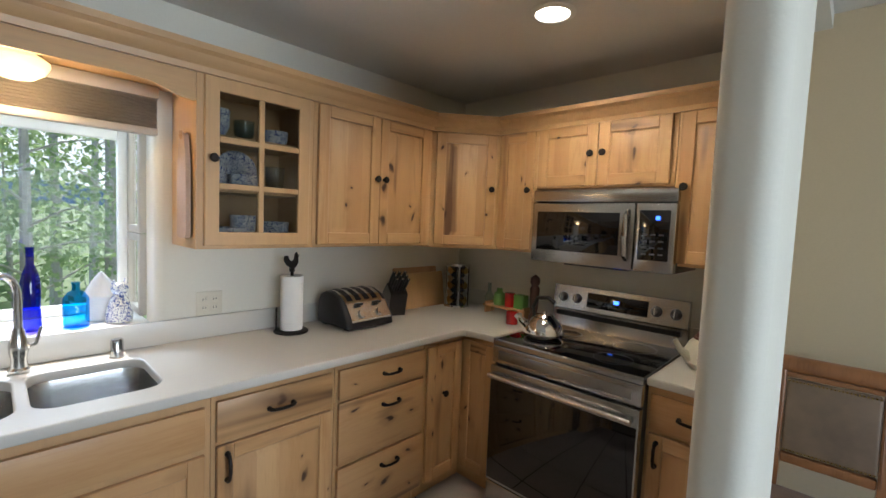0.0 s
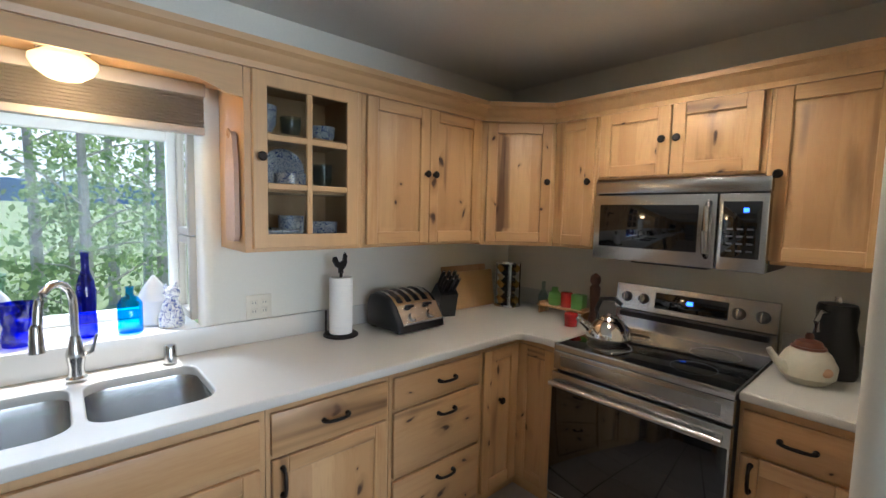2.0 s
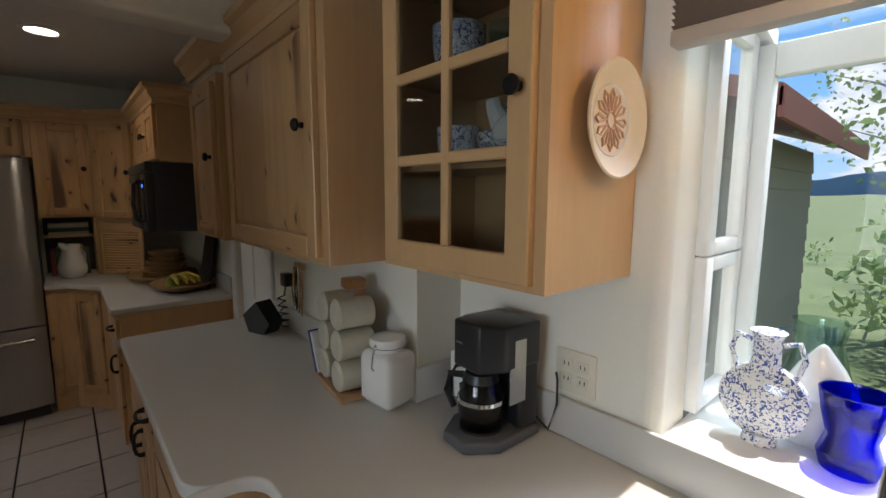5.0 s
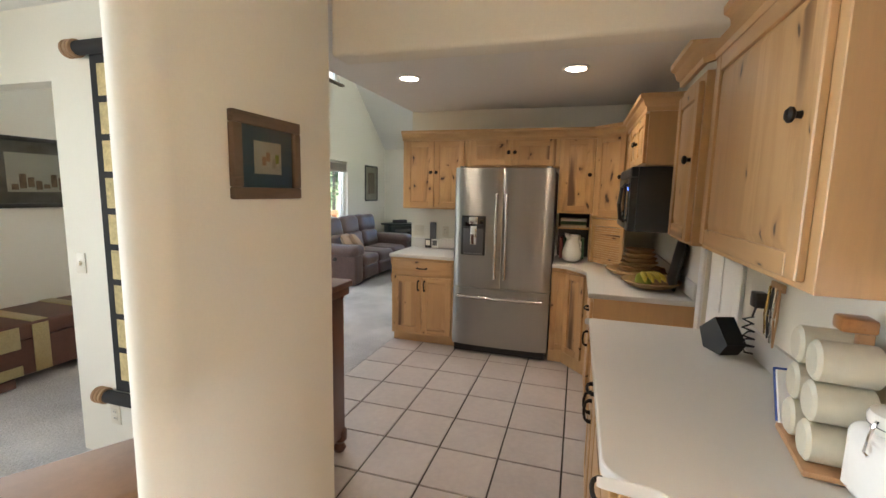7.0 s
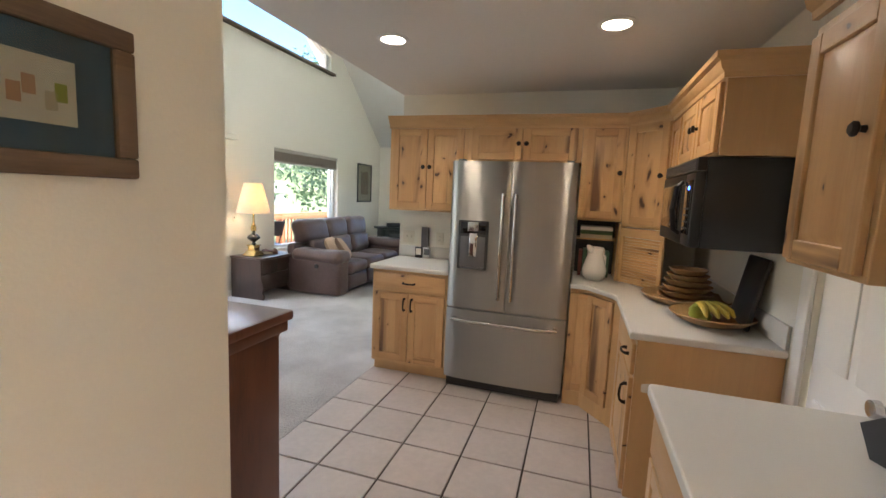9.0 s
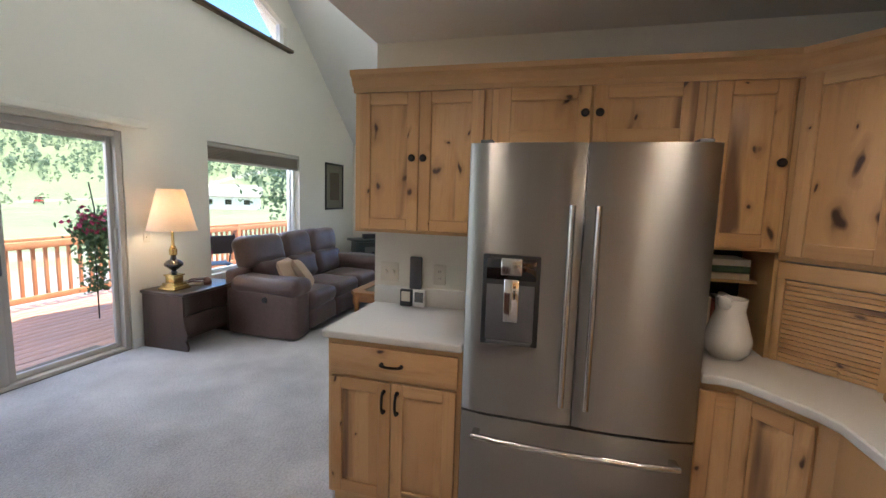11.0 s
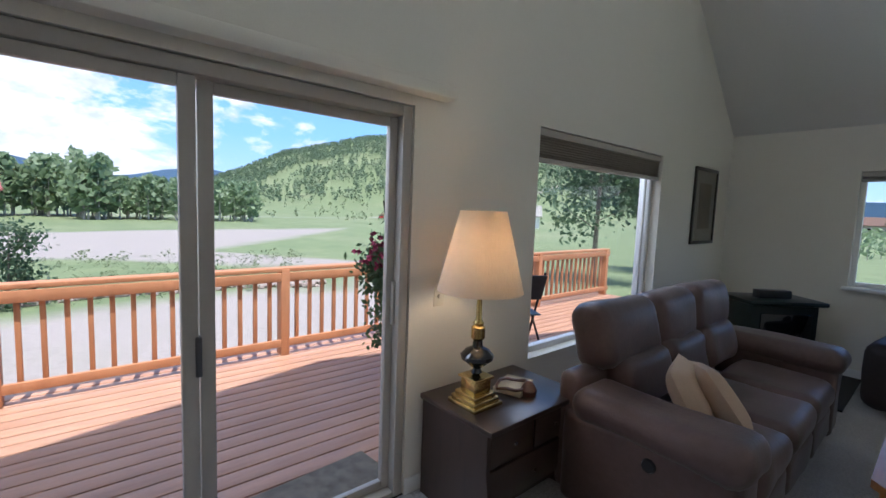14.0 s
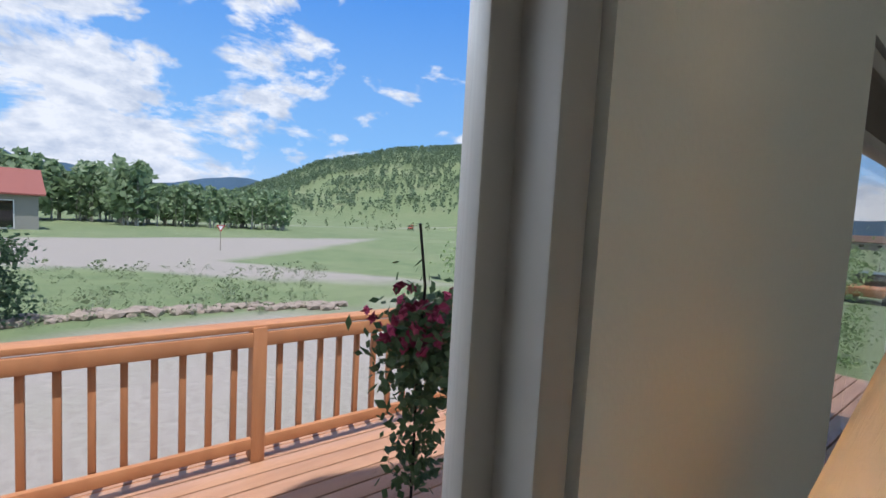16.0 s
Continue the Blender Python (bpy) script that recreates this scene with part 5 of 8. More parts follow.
for x0, x1 in ((0.0, 0.452), (0.456, W)):
    d = part("door", bowed(x0, x1, 0.655, 1.775), "steel", fr)
    hx = 0.408 if x0 == 0 else 0.500
    bm = T([(hx, -0.062, 0.76), (hx, -0.066, 1.2), (hx, -0.062, 1.54)], 0.013, 12)
    for z in (0.775, 1.525):
        rbox(bm, hx - 0.010, hx + 0.010, -0.06, 0.0, z - 0.014, z + 0.014, 0.004)
    part("handle", bm, "nickel", d, "long upright bar handle")
    if x0 == 0:
        part("dispenser_frame", B(0.075, 0.305, -0.016, 0.02, 0.965, 1.335, r=0.006), "black_plastic", d)
        part("dispenser_recess", B(0.095, 0.285, -0.019, -0.015, 0.985, 1.215, r=0.004), "grey_plastic", d)
        part("dispenser_panel", B(0.09, 0.29, -0.0205, -0.015, 1.235, 1.32, r=0.004), "black_glass", d)
        part("spout", B(0.15, 0.235, -0.034, -0.016, 1.255, 1.325, r=0.006), "nickel", d)
        part("paddle", B(0.165, 0.225, -0.027, -0.018, 1.065, 1.24, r=0.004), "chrome", d)
        part("drip_tray", B(0.10, 0.28, -0.030, -0.016, 0.972, 0.985, r=0.003), "grey_plastic", d)
fz = part("freezer_drawer", bowed(0.0, W, 0.085, 0.645), "steel", fr)
bm = T([(0.06, -0.050, 0.575), (0.20, -0.068, 0.575), (W / 2, -0.074, 0.575), (W - 0.20, -0.068, 0.575), (W - 0.06, -0.050, 0.575)], 0.013, 12)
for x in (0.075, W - 0.075):
    rbox(bm, x - 0.014, x + 0.014, -0.055, 0.0, 0.563, 0.587, 0.004)
part("handle", bm, "nickel", fz, "wide horizontal bar handle")
part("toe_grille", B(0.02, W - 0.02, 0.03, 0.08, 0.012, 0.082), "black_plastic", fr)
for x in (0.04, W - 0.08):
    part("hinge_cover", B(x, x + 0.05, 0.02, 0.09, 1.757, 1.79, r=0.005), "grey_plastic", fr)
    part("foot", B(x, x + 0.03, 0.06, 0.10, 0.0, 0.03), "black_plastic", fr)

# dishwasher
dw = thing("dishwasher", pose(-1.052, 1.79, 0), "dark stainless dishwasher under the counter", "dishwasher")
part("body", B(0.0, 0.598, 0.03, 0.58, 0.10, 0.875, r=0.004), "fridge_side", dw)
dd = part("door", B(0.003, 0.595, -0.012, 0.03, 0.115, 0.868, r=0.006), "steel_h", dw)
bm = T([(0.04, -0.045, 0.775), (0.3, -0.058, 0.775), (0.555, -0.045, 0.775)], 0.013, 10)
for x in (0.05, 0.545):
    rbox(bm, x - 0.012, x + 0.012, -0.05, -0.010, 0.764, 0.786, 0.004)
part("handle", bm, "steel_h", dd)
part("toe_kick", B(0.003, 0.595, 0.05, 0.08, 0.0, 0.10), "black_plastic", dw)

# tambour garage in the corner
tg = thing("appliance_garage", pose(FF + 0.0, 1.626, Z1), "alder appliance garage with a closed tambour shutter", "appliance garage")
ang = math.degrees(math.atan2(1.875 - 1.626, -4.08 - FF))
fw = math.hypot(1.875 - 1.626, -4.08 - FF)
R = pose(0, 0, 0, 0, 0, ang)
part("frame", B(0, fw, 0.0, 0.02, 0.345, 0.412, r=0.003), "alder_trim", tg, "", True, R)
for x in (0, fw - 0.03):
    part("jamb", B(x, x + 0.03, 0.0, 0.02, 0.0, 0.345, r=0.003), "alder_plain", tg, "", True, R)
for k in range(17):
    part("slat", B(0.03, fw - 0.03, 0.006, 0.018, 0.002 + k * 0.02, 0.0205 + k * 0.02, r=0.004), "alder_h", tg, "", True, R)
part("handle", B(fw / 2 - 0.05, fw / 2 + 0.05, -0.012, 0.008, 0.015, 0.032, r=0.004), "alder_trim", tg, "", True, R)
part("side", P([(-0.328, 0.0), (-0.012, 0.0), (-0.012, 0.03), (-0.328, 0.03)], 0.0, 0.415), "alder_plain", tg)


# ---- living room ----
def puffy(bm, x0, x1, y0, y1, z0, z1, r, m=None, seg=4):
    rbox(bm, x0, x1, y0, y1, z0, z1, r, seg, m)


def soft(ob, levels=1, amount=0.012, size=0.25, seed=0):
    """Upholstery: rounded further, with gentle folds."""
    me = ob.data
    b = bmesh.new()
    b.from_mesh(me)
    bmesh.ops.subdivide_edges(b, edges=[e for e in b.edges if e.calc_length() > 0.05], cuts=3, use_grid_fill=True)
    for v in b.verts:
        n = noise.noise_vector(v.co / size + Vector((seed, 3.1, 7.7)))
        w = noise.noise_vector(v.co / (size * 0.3) + Vector((seed, 1.1, 0.7)))
        v.co += n * amount + w * amount * 0.3
    bmesh.ops.recalc_face_normals(b, faces=b.faces)
    b.to_mesh(me)
    b.free()
    me.shade_smooth()
    return ob


# reclining sofa: back to the wall, front towards +y
so = thing("sofa", pose(-6.15, -2.69, 0), "brown leather three-seat reclining sofa", "sofa")
SW = 2.42   # runs towards -x
part("base", B(-SW + 0.03, -0.03, 0.05, 0.78, 0.03, 0.30, r=0.03), "leather", so)
for i, x in enumerate((-0.30, -SW)):
    bm = bmesh.new()
    puffy(bm, x, x + 0.30, 0.02, 0.86, 0.015, 0.54, 0.05)
    soft(part("arm_side", bm, "leather", so), seed=i)
    bm = bmesh.new()
    puffy(bm, x - 0.02, x + 0.32, 0.06, 0.90, 0.47, 0.66, 0.09)
    a = soft(part("arm_pad", bm, "leather", so), amount=0.015, seed=i + 4)
part("recline_lever", L([(0, 0.012), (0.028, 0.012), (0.034, 0.0), (0.0, 0.0)], 18, m=Matrix.Rotation(radians(90), 4, "Y")), "black_plastic", so, "", True, pose(0.004, 0.50, 0.43))
cw = (SW - 0.60) / 3
for i in range(3):
    x1 = -0.30 - i * cw
    x0 = x1 - cw
    bm = bmesh.new()
    puffy(bm, x0 + 0.006, x1 - 0.006, 0.26, 0.87, 0.26, 0.47, 0.08)
    soft(part("seat_cushion", bm, "leather", so), amount=0.016, seed=i + 10)
    bm = bmesh.new()
    puffy(bm, x0 + 0.006, x1 - 0.006, 0.72, 0.855, 0.05, 0.29, 0.05)
    soft(part("footrest", bm, "leather", so), seed=i + 20)
    lean = Matrix.Translation((0, 0.10, 0.42)) @ Matrix.Rotation(radians(14), 4, "X")
    wd = 0.10 if i in (0, 2) else 0
    a0, a1 = x0 + 0.006 - (wd if i == 2 else 0), x1 - 0.006 + (wd if i == 0 else 0)
    bm = bmesh.new()
    puffy(bm, a0, a1, -0.10, 0.16, 0.26, 0.64, 0.10, lean)
    soft(part("back_cushion", bm, "leather", so), amount=0.02, seed=i + 30)
    bm = bmesh.new()
    puffy(bm, x0 + 0.01, x1 - 0.01, -0.04, 0.19, 0.0, 0.32, 0.08, lean)
    soft(part("lumbar_cushion", bm, "leather", so), amount=0.018, seed=i + 40)
part("back_panel", B(-SW + 0.02, -0.02, -0.03, 0.10, 0.05, 0.72, r=0.05, seg=3), "leather", so)


def pillow(m, label):
    bm = bmesh.new()
    bmesh.ops.create_grid(bm, x_segments=12, y_segments=12, size=0.19)
    top = list(bm.verts)
    for v in top:
        u, w = v.co.x / 0.19, v.co.y / 0.19
        v.co.z = 0.075 * max(0, (1 - u ** 4) * (1 - w ** 4)) ** 0.6
        v.co.x *= 1 - 0.07 * (1 - w * w) * 0 - 0.06 * abs(w) * (1 - abs(u))
    d = bmesh.ops.duplicate(bm, geom=list(bm.faces))
    for g in d["geom"]:
        if isinstance(g, bmesh.types.BMVert):
            g.co.z *= -1
    bmesh.ops.remove_doubles(bm, verts=bm.verts, dist=0.002)
    return single("throw_pillow", bm, "pillow_cloth", m, label, "pillow", "pillows on the sofa")


pillow(pose(-6.62, -2.20, 0.63, 62, 0, 196), "tan cloth throw pillow leaning on the sofa")
pillow(pose(-6.74, -2.12, 0.63, 55, 10, 214), "tan cloth throw pillow leaning on another pillow")

# end table with a scalloped side, its front towards +y
et = thing("end_table", pose(-5.585, -3.165, 0), "dark stained wooden end table with three drawers", "table")
part("tabletop", B(-0.74, 0.02, 0.0, 0.53, 0.545, 0.575, r=0.008), "dark_wood", et)
side = [(0.0, 0.0), (0.52, 0.0), (0.53, 0.05), (0.50, 0.10), (0.53, 0.17), (0.50, 0.25), (0.485, 0.36), (0.485, 0.545), (0.0, 0.545)]
for x in (-0.72, -0.03):
    part("side_panel", P(side, x, x + 0.025, "x"), "dark_wood", et, "", False)
part("back", B(-0.70, -0.03, 0.0, 0.02, 0.10, 0.545), "dark_wood", et)
part("carcass", B(-0.695, -0.03, 0.02, 0.45, 0.10, 0.54), "dark_wood", et)
for x0, x1, z0, z1 in ((-0.685, -0.37, 0.35, 0.53), (-0.36, -0.04, 0.35, 0.53), (-0.685, -0.04, 0.15, 0.335)):
    f = part("drawer_front", B(x0, x1, 0.45, 0.48, z0, z1, r=0.005), "dark_wood", et)
    part("knob", L([(0, 0.02), (0.010, 0.018), (0.012, 0.010), (0.005, 0.006), (0.005, 0.0)], 12, m=Matrix.Rotation(radians(-90), 4, "X")), "nickel", f, "", True, pose((x0 + x1) / 2, 0.48, (z0 + z1) / 2))

# table lamp, lit
LX, LY, LZ = -5.72, -2.90, 0.578
tl = thing("table_lamp", pose(LX, LY, LZ), "brass and dark glass table lamp with a pleated shade, lit", "lamp")
for k, s in enumerate((0.10, 0.088, 0.075)):
    part("foot_plate", B(-s, s, -s, s, 0.022 * k, 0.022 * (k + 1), r=0.004), "brass", tl)
part("base_block", B(-0.055, 0.055, -0.055, 0.055, 0.066, 0.135, r=0.006), "brass", tl)
part("cap_plate", B(-0.066, 0.066, -0.066, 0.066, 0.135, 0.15, r=0.004), "brass", tl)
part("urn", L([(0.018, 0.15), (0.03, 0.165), (0.02, 0.185), (0.045, 0.205), (0.082, 0.235), (0.086, 0.255), (0.06, 0.285), (0.028, 0.30), (0.024, 0.33)], 24), "black_glass", tl, "dark smoked glass urn")
part("column", L([(0.024, 0.33), (0.036, 0.345), (0.036, 0.40), (0.024, 0.41), (0.03, 0.42), (0.016, 0.44), (0.013, 0.56), (0.02, 0.565), (0.0, 0.58)], 20), "brass", tl)
part("shade", L([(0.215, 0.585), (0.218, 0.585), (0.116, 0.985), (0.113, 0.985), (0.215, 0.585)], 48), "lampshade", tl, "cream pleated fabric shade")
part("bulb", L([(0, 0.60), (0.016, 0.60), (0.018, 0.64), (0.032, 0.70), (0.030, 0.74), (0, 0.765)], 16), "bulb_glow", tl)
lamp("table_lamp_light", "POINT", 2.0, pose(LX, LY, LZ + 0.80), (1.0, 0.72, 0.42), radius=0.04)
single("lamp_book", B(-0.16, 0.06, -0.07, 0.09, 0.0, 0.03, r=0.004), "book_cream", pose(-5.98, -2.90, 0.577, 0, 0, 20), "cream book lying on the end table", "book")
bm = T([(0.10 * math.cos(a), 0.07 * math.sin(a), 0.012 + 0.01 * math.sin(3 * a)) for a in [i * 0.55 for i in range(12)]], 0.009, 6)
single("wooden_beads", bm, "mahogany", pose(-5.98, -2.88, 0.608), "string of brown wooden beads on a book", "beads")
single("trinket_box", L([(0, 0), (0.04, 0), (0.045, 0.03), (0.03, 0.06), (0.012, 0.075), (0, 0.078)], 16), "mahogany", pose(-6.03, -2.80, 0.577), "small turned wooden trinket box", "box")

# coffee table
ct = thing("coffee_table", pose(-7.365, -1.135, 0), "honey oak coffee table with glass inserts and shelf", "table")
CL, CWD = 0.655, 0.385
bm = bmesh.new()
oc = [(CL, -CWD + 0.09), (CL, CWD - 0.09), (CL - 0.09, CWD), (-CL + 0.09, CWD), (-CL, CWD - 0.09), (-CL, -CWD + 0.09), (-CL + 0.09, -CWD), (CL - 0.09, -CWD)]
for a, b in zip(oc, oc[1:] + oc[:1]):
    ia, ib = ((p[0] * 0.82, p[1] * 0.70) for p in (a, b))
    prism(bm, [a, b, ib, ia], 0.425, 0.462)
part("top_frame", bm, "oak", ct, "", False)
for k in range(2):
    x0 = -0.535 + k * 0.54
    part("glass_insert", B(x0, x0 + 0.53, -0.27, 0.27, 0.446, 0.456), "black_glass", ct, "reflective glass insert", False)
part("cross_bar", B(-0.008, 0.008, -0.27, 0.27, 0.446, 0.460), "oak", ct)
for x0, x1, y0, y1 in ((-0.55, 0.55, -0.335, -0.31), (-0.55, 0.55, 0.31, 0.335), (-0.60, -0.575, -0.28, 0.28), (0.575, 0.60, -0.28, 0.28)):
    part("apron", B(x0, x1, y0, y1, 0.34, 0.424, r=0.004), "oak", ct)
part("shelf", B(-0.58, 0.58, -0.31, 0.31, 0.10, 0.135, r=0.008), "oak", ct)
for x in (-0.575, 0.575):
    for y in (-0.31, 0.31):
        part("leg", L([(0.034, 0.0), (0.045, 0.01), (0.045, 0.05), (0.036, 0.065), (0.046, 0.08), (0.046, 0.15), (0.034, 0.165), (0.028, 0.25), (0.036, 0.31), (0.046, 0.33), (0.046, 0.424)], 16), "oak_v", ct, "", True, pose(x, y, 0))
for k, (mt, dx, dy, a) in enumerate((("book_cream", 0.0, 0.0, 4), ("print_grey", 0.02, 0.01, -6), ("paper", 0.0, -0.01, 12))):
    single("magazine", B(-0.14, 0.14, -0.105, 0.105, 0, 0.012, r=0.002), mt, pose(-7.05 + dx, -1.10 + dy, 0.136 + 0.0125 * k, 0, 0, a), "magazine lying in a stack on the table shelf", "magazine", "magazines on the coffee table shelf")


def recliner(m, label):
    ob = thing("recliner", m, label, "armchair", "recliners")
    b = bmesh.new()
    puffy(b, -0.30, 0.30, -0.02, 0.62, 0.08, 0.46, 0.09)
    soft(part("seat", b, "leather_dark", ob), seed=50)
    for k, x in enumerate((-0.50, 0.26)):
        b = bmesh.new()
        puffy(b, x, x + 0.24, 0.0, 0.70, 0.06, 0.62, 0.10)
        soft(part("arm", b, "leather_dark", ob), seed=52 + k)
    b = bmesh.new()
    puffy(b, -0.34, 0.34, -0.12, 0.14, 0.30, 1.02, 0.12, Matrix.Translation((0, 0.0, 0)) @ Matrix.Rotation(radians(12), 4, "X"))
    soft(part("backrest", b, "leather_dark", ob), amount=0.02, seed=55)
    part("base", L([(0.28, 0.0), (0.30, 0.02), (0.30, 0.06), (0.1, 0.07), (0, 0.07)], 24), "black_plastic", ob, "", True, pose(0, 0.3, 0.0))
    return ob


RECL = recliner(pose(-9.72, -1.22, 0, 0, 0, -96), "dark brown leather recliner below the window")
copy_thing(RECL, pose(-9.35, 0.30, 0, 0, 0, -118))

# little iron stove
st = thing("heating_stove", pose(-9.72, -2.56, 0) @ Matrix.Diagonal((1.18, 1.18, 1.04, 1)), "small dark green iron heating stove in the corner", "stove")
R40 = pose(0, 0, 0, 0, 0, -40)
part("body", B(-0.29, 0.29, -0.17, 0.17, 0.16, 0.70, r=0.02), "stove_green", st, "", True, R40)
part("top", B(-0.34, 0.34, -0.21, 0.21, 0.70, 0.745, r=0.015), "stove_green", st, "", True, R40)
part("door", B(-0.22, 0.22, 0.17, 0.19, 0.24, 0.62, r=0.01), "black_glass", st, "", True, R40)
part("hearth_lip", B(-0.32, 0.32, 0.14, 0.24, 0.12, 0.16, r=0.01), "stove_green", st, "", True, R40)
for x in (-0.24, 0.24):
    for y in (-0.13, 0.13):
        part("leg", T([(x, y, 0.16), (x * 1.06, y * 1.05, 0.06), (x * 1.12, y * 1.1, 0.0)], [0.03, 0.02, 0.028]), "stove_green", st, "", True, R40)
single("clock_radio", B(-0.17, 0.17, -0.05, 0.05, 0, 0.085, r=0.008), "black_plastic", pose(-9.66, -2.55, 0.776, 0, 0, -40), "black radio lying on the stove", "radio")
struct("floor_hearth", B(-10.15, -9.0, -3.15, -1.85, 0.001, 0.02, r=0.006), "black_iron", "dark hearth pad under the stove", "hearth pad")

# lamp table and lamp between the recliners
sd = thing("side_table", pose(-9.85, -0.55, 0), "small wooden side table between recliners", "table")
part("tabletop", B(-0.24, 0.24, -0.24, 0.24, 0.535, 0.56, r=0.008), "oak", sd)
for x in (-0.2, 0.2):
    for y in (-0.2, 0.2):
        part("leg", B(x - 0.018, x + 0.018, y - 0.018, y + 0.018, 0, 0.535, r=0.004), "dark_wood", sd)
part("shelf", B(-0.2, 0.2, -0.2, 0.2, 0.15, 0.17), "dark_wood", sd)
sl = thing("table_lamp", pose(-9.78, -0.55, 0.561), "slim black lamp with a cream shade on the side table", "lamp")
part("base", L([(0, 0), (0.09, 0), (0.085, 0.015), (0.02, 0.03), (0.009, 0.05), (0.009, 0.68), (0, 0.68)], 20), "black_iron", sl)
part("shade", L([(0.20, 0.62), (0.203, 0.62), (0.10, 0.86), (0.097, 0.86), (0.20, 0.62)], 36), "lampshade", sl, "cream fabric shade")

# pictures
def picture(name, m, w, h, fr_w, fr_mat, mat_mat, mw, art_mat, label, group=""):
    """A framed print; it hangs in the plane y = 0 and faces -y."""
    ob = thing(name, m, label, "picture", group)
    for a, b, c, d in ((0, w, 0, fr_w), (0, w, h - fr_w, h), (0, fr_w, fr_w, h - fr_w), (w - fr_w, w, fr_w, h - fr_w)):
        part("frame_rail", B(a, b, -0.026, -0.002, c, d, r=0.005), fr_mat, ob)
    part("mat_board", B(fr_w, w - fr_w, -0.012, -0.006, fr_w, h - fr_w), mat_mat, ob, "", False)
    part("print", B(fr_w + mw[0], w - fr_w - mw[0], -0.0145, -0.0122, fr_w + mw[1], h - fr_w - mw[1]), art_mat, ob, "", False)
    p = part("pane", B(fr_w, w - fr_w, -0.0185, -0.0165, fr_w, h - fr_w), "cabinet_glass", ob, "", False)
    p.visible_shadow = False
    return ob


pc = picture("picture_frame", pose(-1.172, WY, 1.515, 0, 0, 180), 0.332, 0.272, 0.038, "barn_wood", "mat_blue", (0.062, 0.045), "print_paper", "small print in a rough brown wood frame, blue mat")
for x, z, mt in ((0.135, 0.11, "plate_rust"), (0.155, 0.125, "plate_rust"), (0.185, 0.105, "book_cream"), (0.20, 0.12, "pear")):
    part("sketch_mark", B(x, x + 0.018, -0.0155, -0.0142, z, z + 0.03), mt, pc, "", False)
picture("picture_frame", pose(-9.12, SOUTH_Y, 1.29, 0, 0, 180), 0.64, 0.82, 0.035, "frame_black", "book_cream", (0.12, 0.13), "print_brown", "tall print in a black frame on the gable wall")
pq = picture("picture_frame", pose(-2.40, SOUTH_Y, 1.33, 0, 0, 180), 0.92, 0.62, 0.04, "frame_black", "print_grey", (0.12, 0.10), "print_paper", "wide sepia town print in a dark frame")
for k in range(9):
    x = 0.19 + 0.06 * k
    part("print_shape", B(x, x + 0.05, -0.0156, -0.0142, 0.16 + 0.012 * (k % 3), 0.21 + 0.03 * ((k * 7) % 4)), "print_brown", pq, "", False)

# trunk below the town print
tk = thing("steamer_trunk", pose(-1.99, -3.13, 0), "brown steamer trunk with studded brass straps", "trunk")
part("chest", B(-1.02, 0.0, 0.0, 0.64, 0.08, 0.36, r=0.012), "trunk_brown", tk)
part("lid", B(-1.03, 0.01, -0.005, 0.65, 0.363, 0.49, r=0.02, seg=3), "trunk_brown", tk)
for x in (-0.78, -0.36):
    part("strap", B(x, x + 0.11, 0.652, 0.660, 0.09, 0.47, r=0.003), "stud_brass", tk)
    part("strap_top", B(x, x + 0.11, 0.0, 0.655, 0.491, 0.497, r=0.002), "stud_brass", tk)
for z0, z1 in ((0.30, 0.47), (0.09, 0.17)):
    part("corner_plate", B(-0.17, 0.004, 0.651, 0.658, z0, z1, r=0.003), "stud_brass", tk)
    part("corner_plate", B(0.002, 0.012, 0.50, 0.654, z0, z1, r=0.003), "stud_brass", tk)
for x in (-0.95, -0.13):
    part("foot", B(x, x + 0.12, 0.50, 0.64, 0.0, 0.08, r=0.015), "trunk_brown", tk)
    part("foot", B(x, x + 0.12, 0.02, 0.14, 0.0, 0.08, r=0.015), "trunk_brown", tk)
part("ring_handle", T([(0.018, 0.32 + 0.055 * math.cos(a), 0.25 + 0.055 * math.sin(a)) for a in [i * math.pi / 8 for i in range(17)]], 0.008), "stud_brass", tk)

# wall hanging between carved rod ends
th = thing("wall_hanging", pose(-1.755, -0.725, 0), "black bordered gold tapestry hung from carved rods", "tapestry")
part("ground", B(0.012, 0.020, -0.17, 0.30, 0.42, 2.20), "tapestry_black", th, "", False)
for r_ in range(9):
    for c in range(2):
        z, y = 0.49 + 0.188 * r_, -0.12 + 0.20 * c
        part("panel", B(0.019, 0.024, y, y + 0.165, z, z + 0.155), "tapestry_gold", th, "", False)
for z in (0.385, 2.225):
    rod = part("rod", T([(0.035, -0.22, z), (0.035, 0.32, z)], 0.035, 14), "tapestry_black", th)
    for y in (-0.22, 0.32):
        for k in range(3):
            part("rope_ring", L([(0.030, -0.014), (0.044, -0.008), (0.046, 0.0), (0.044, 0.008), (0.030, 0.014)], 16, m=Matrix.Rotation(radians(90), 4, "X")), "rope", rod, "", True, pose(0.035, y + (-0.012 - 0.026 * k if y < 0 else 0.012 + 0.026 * k), z))

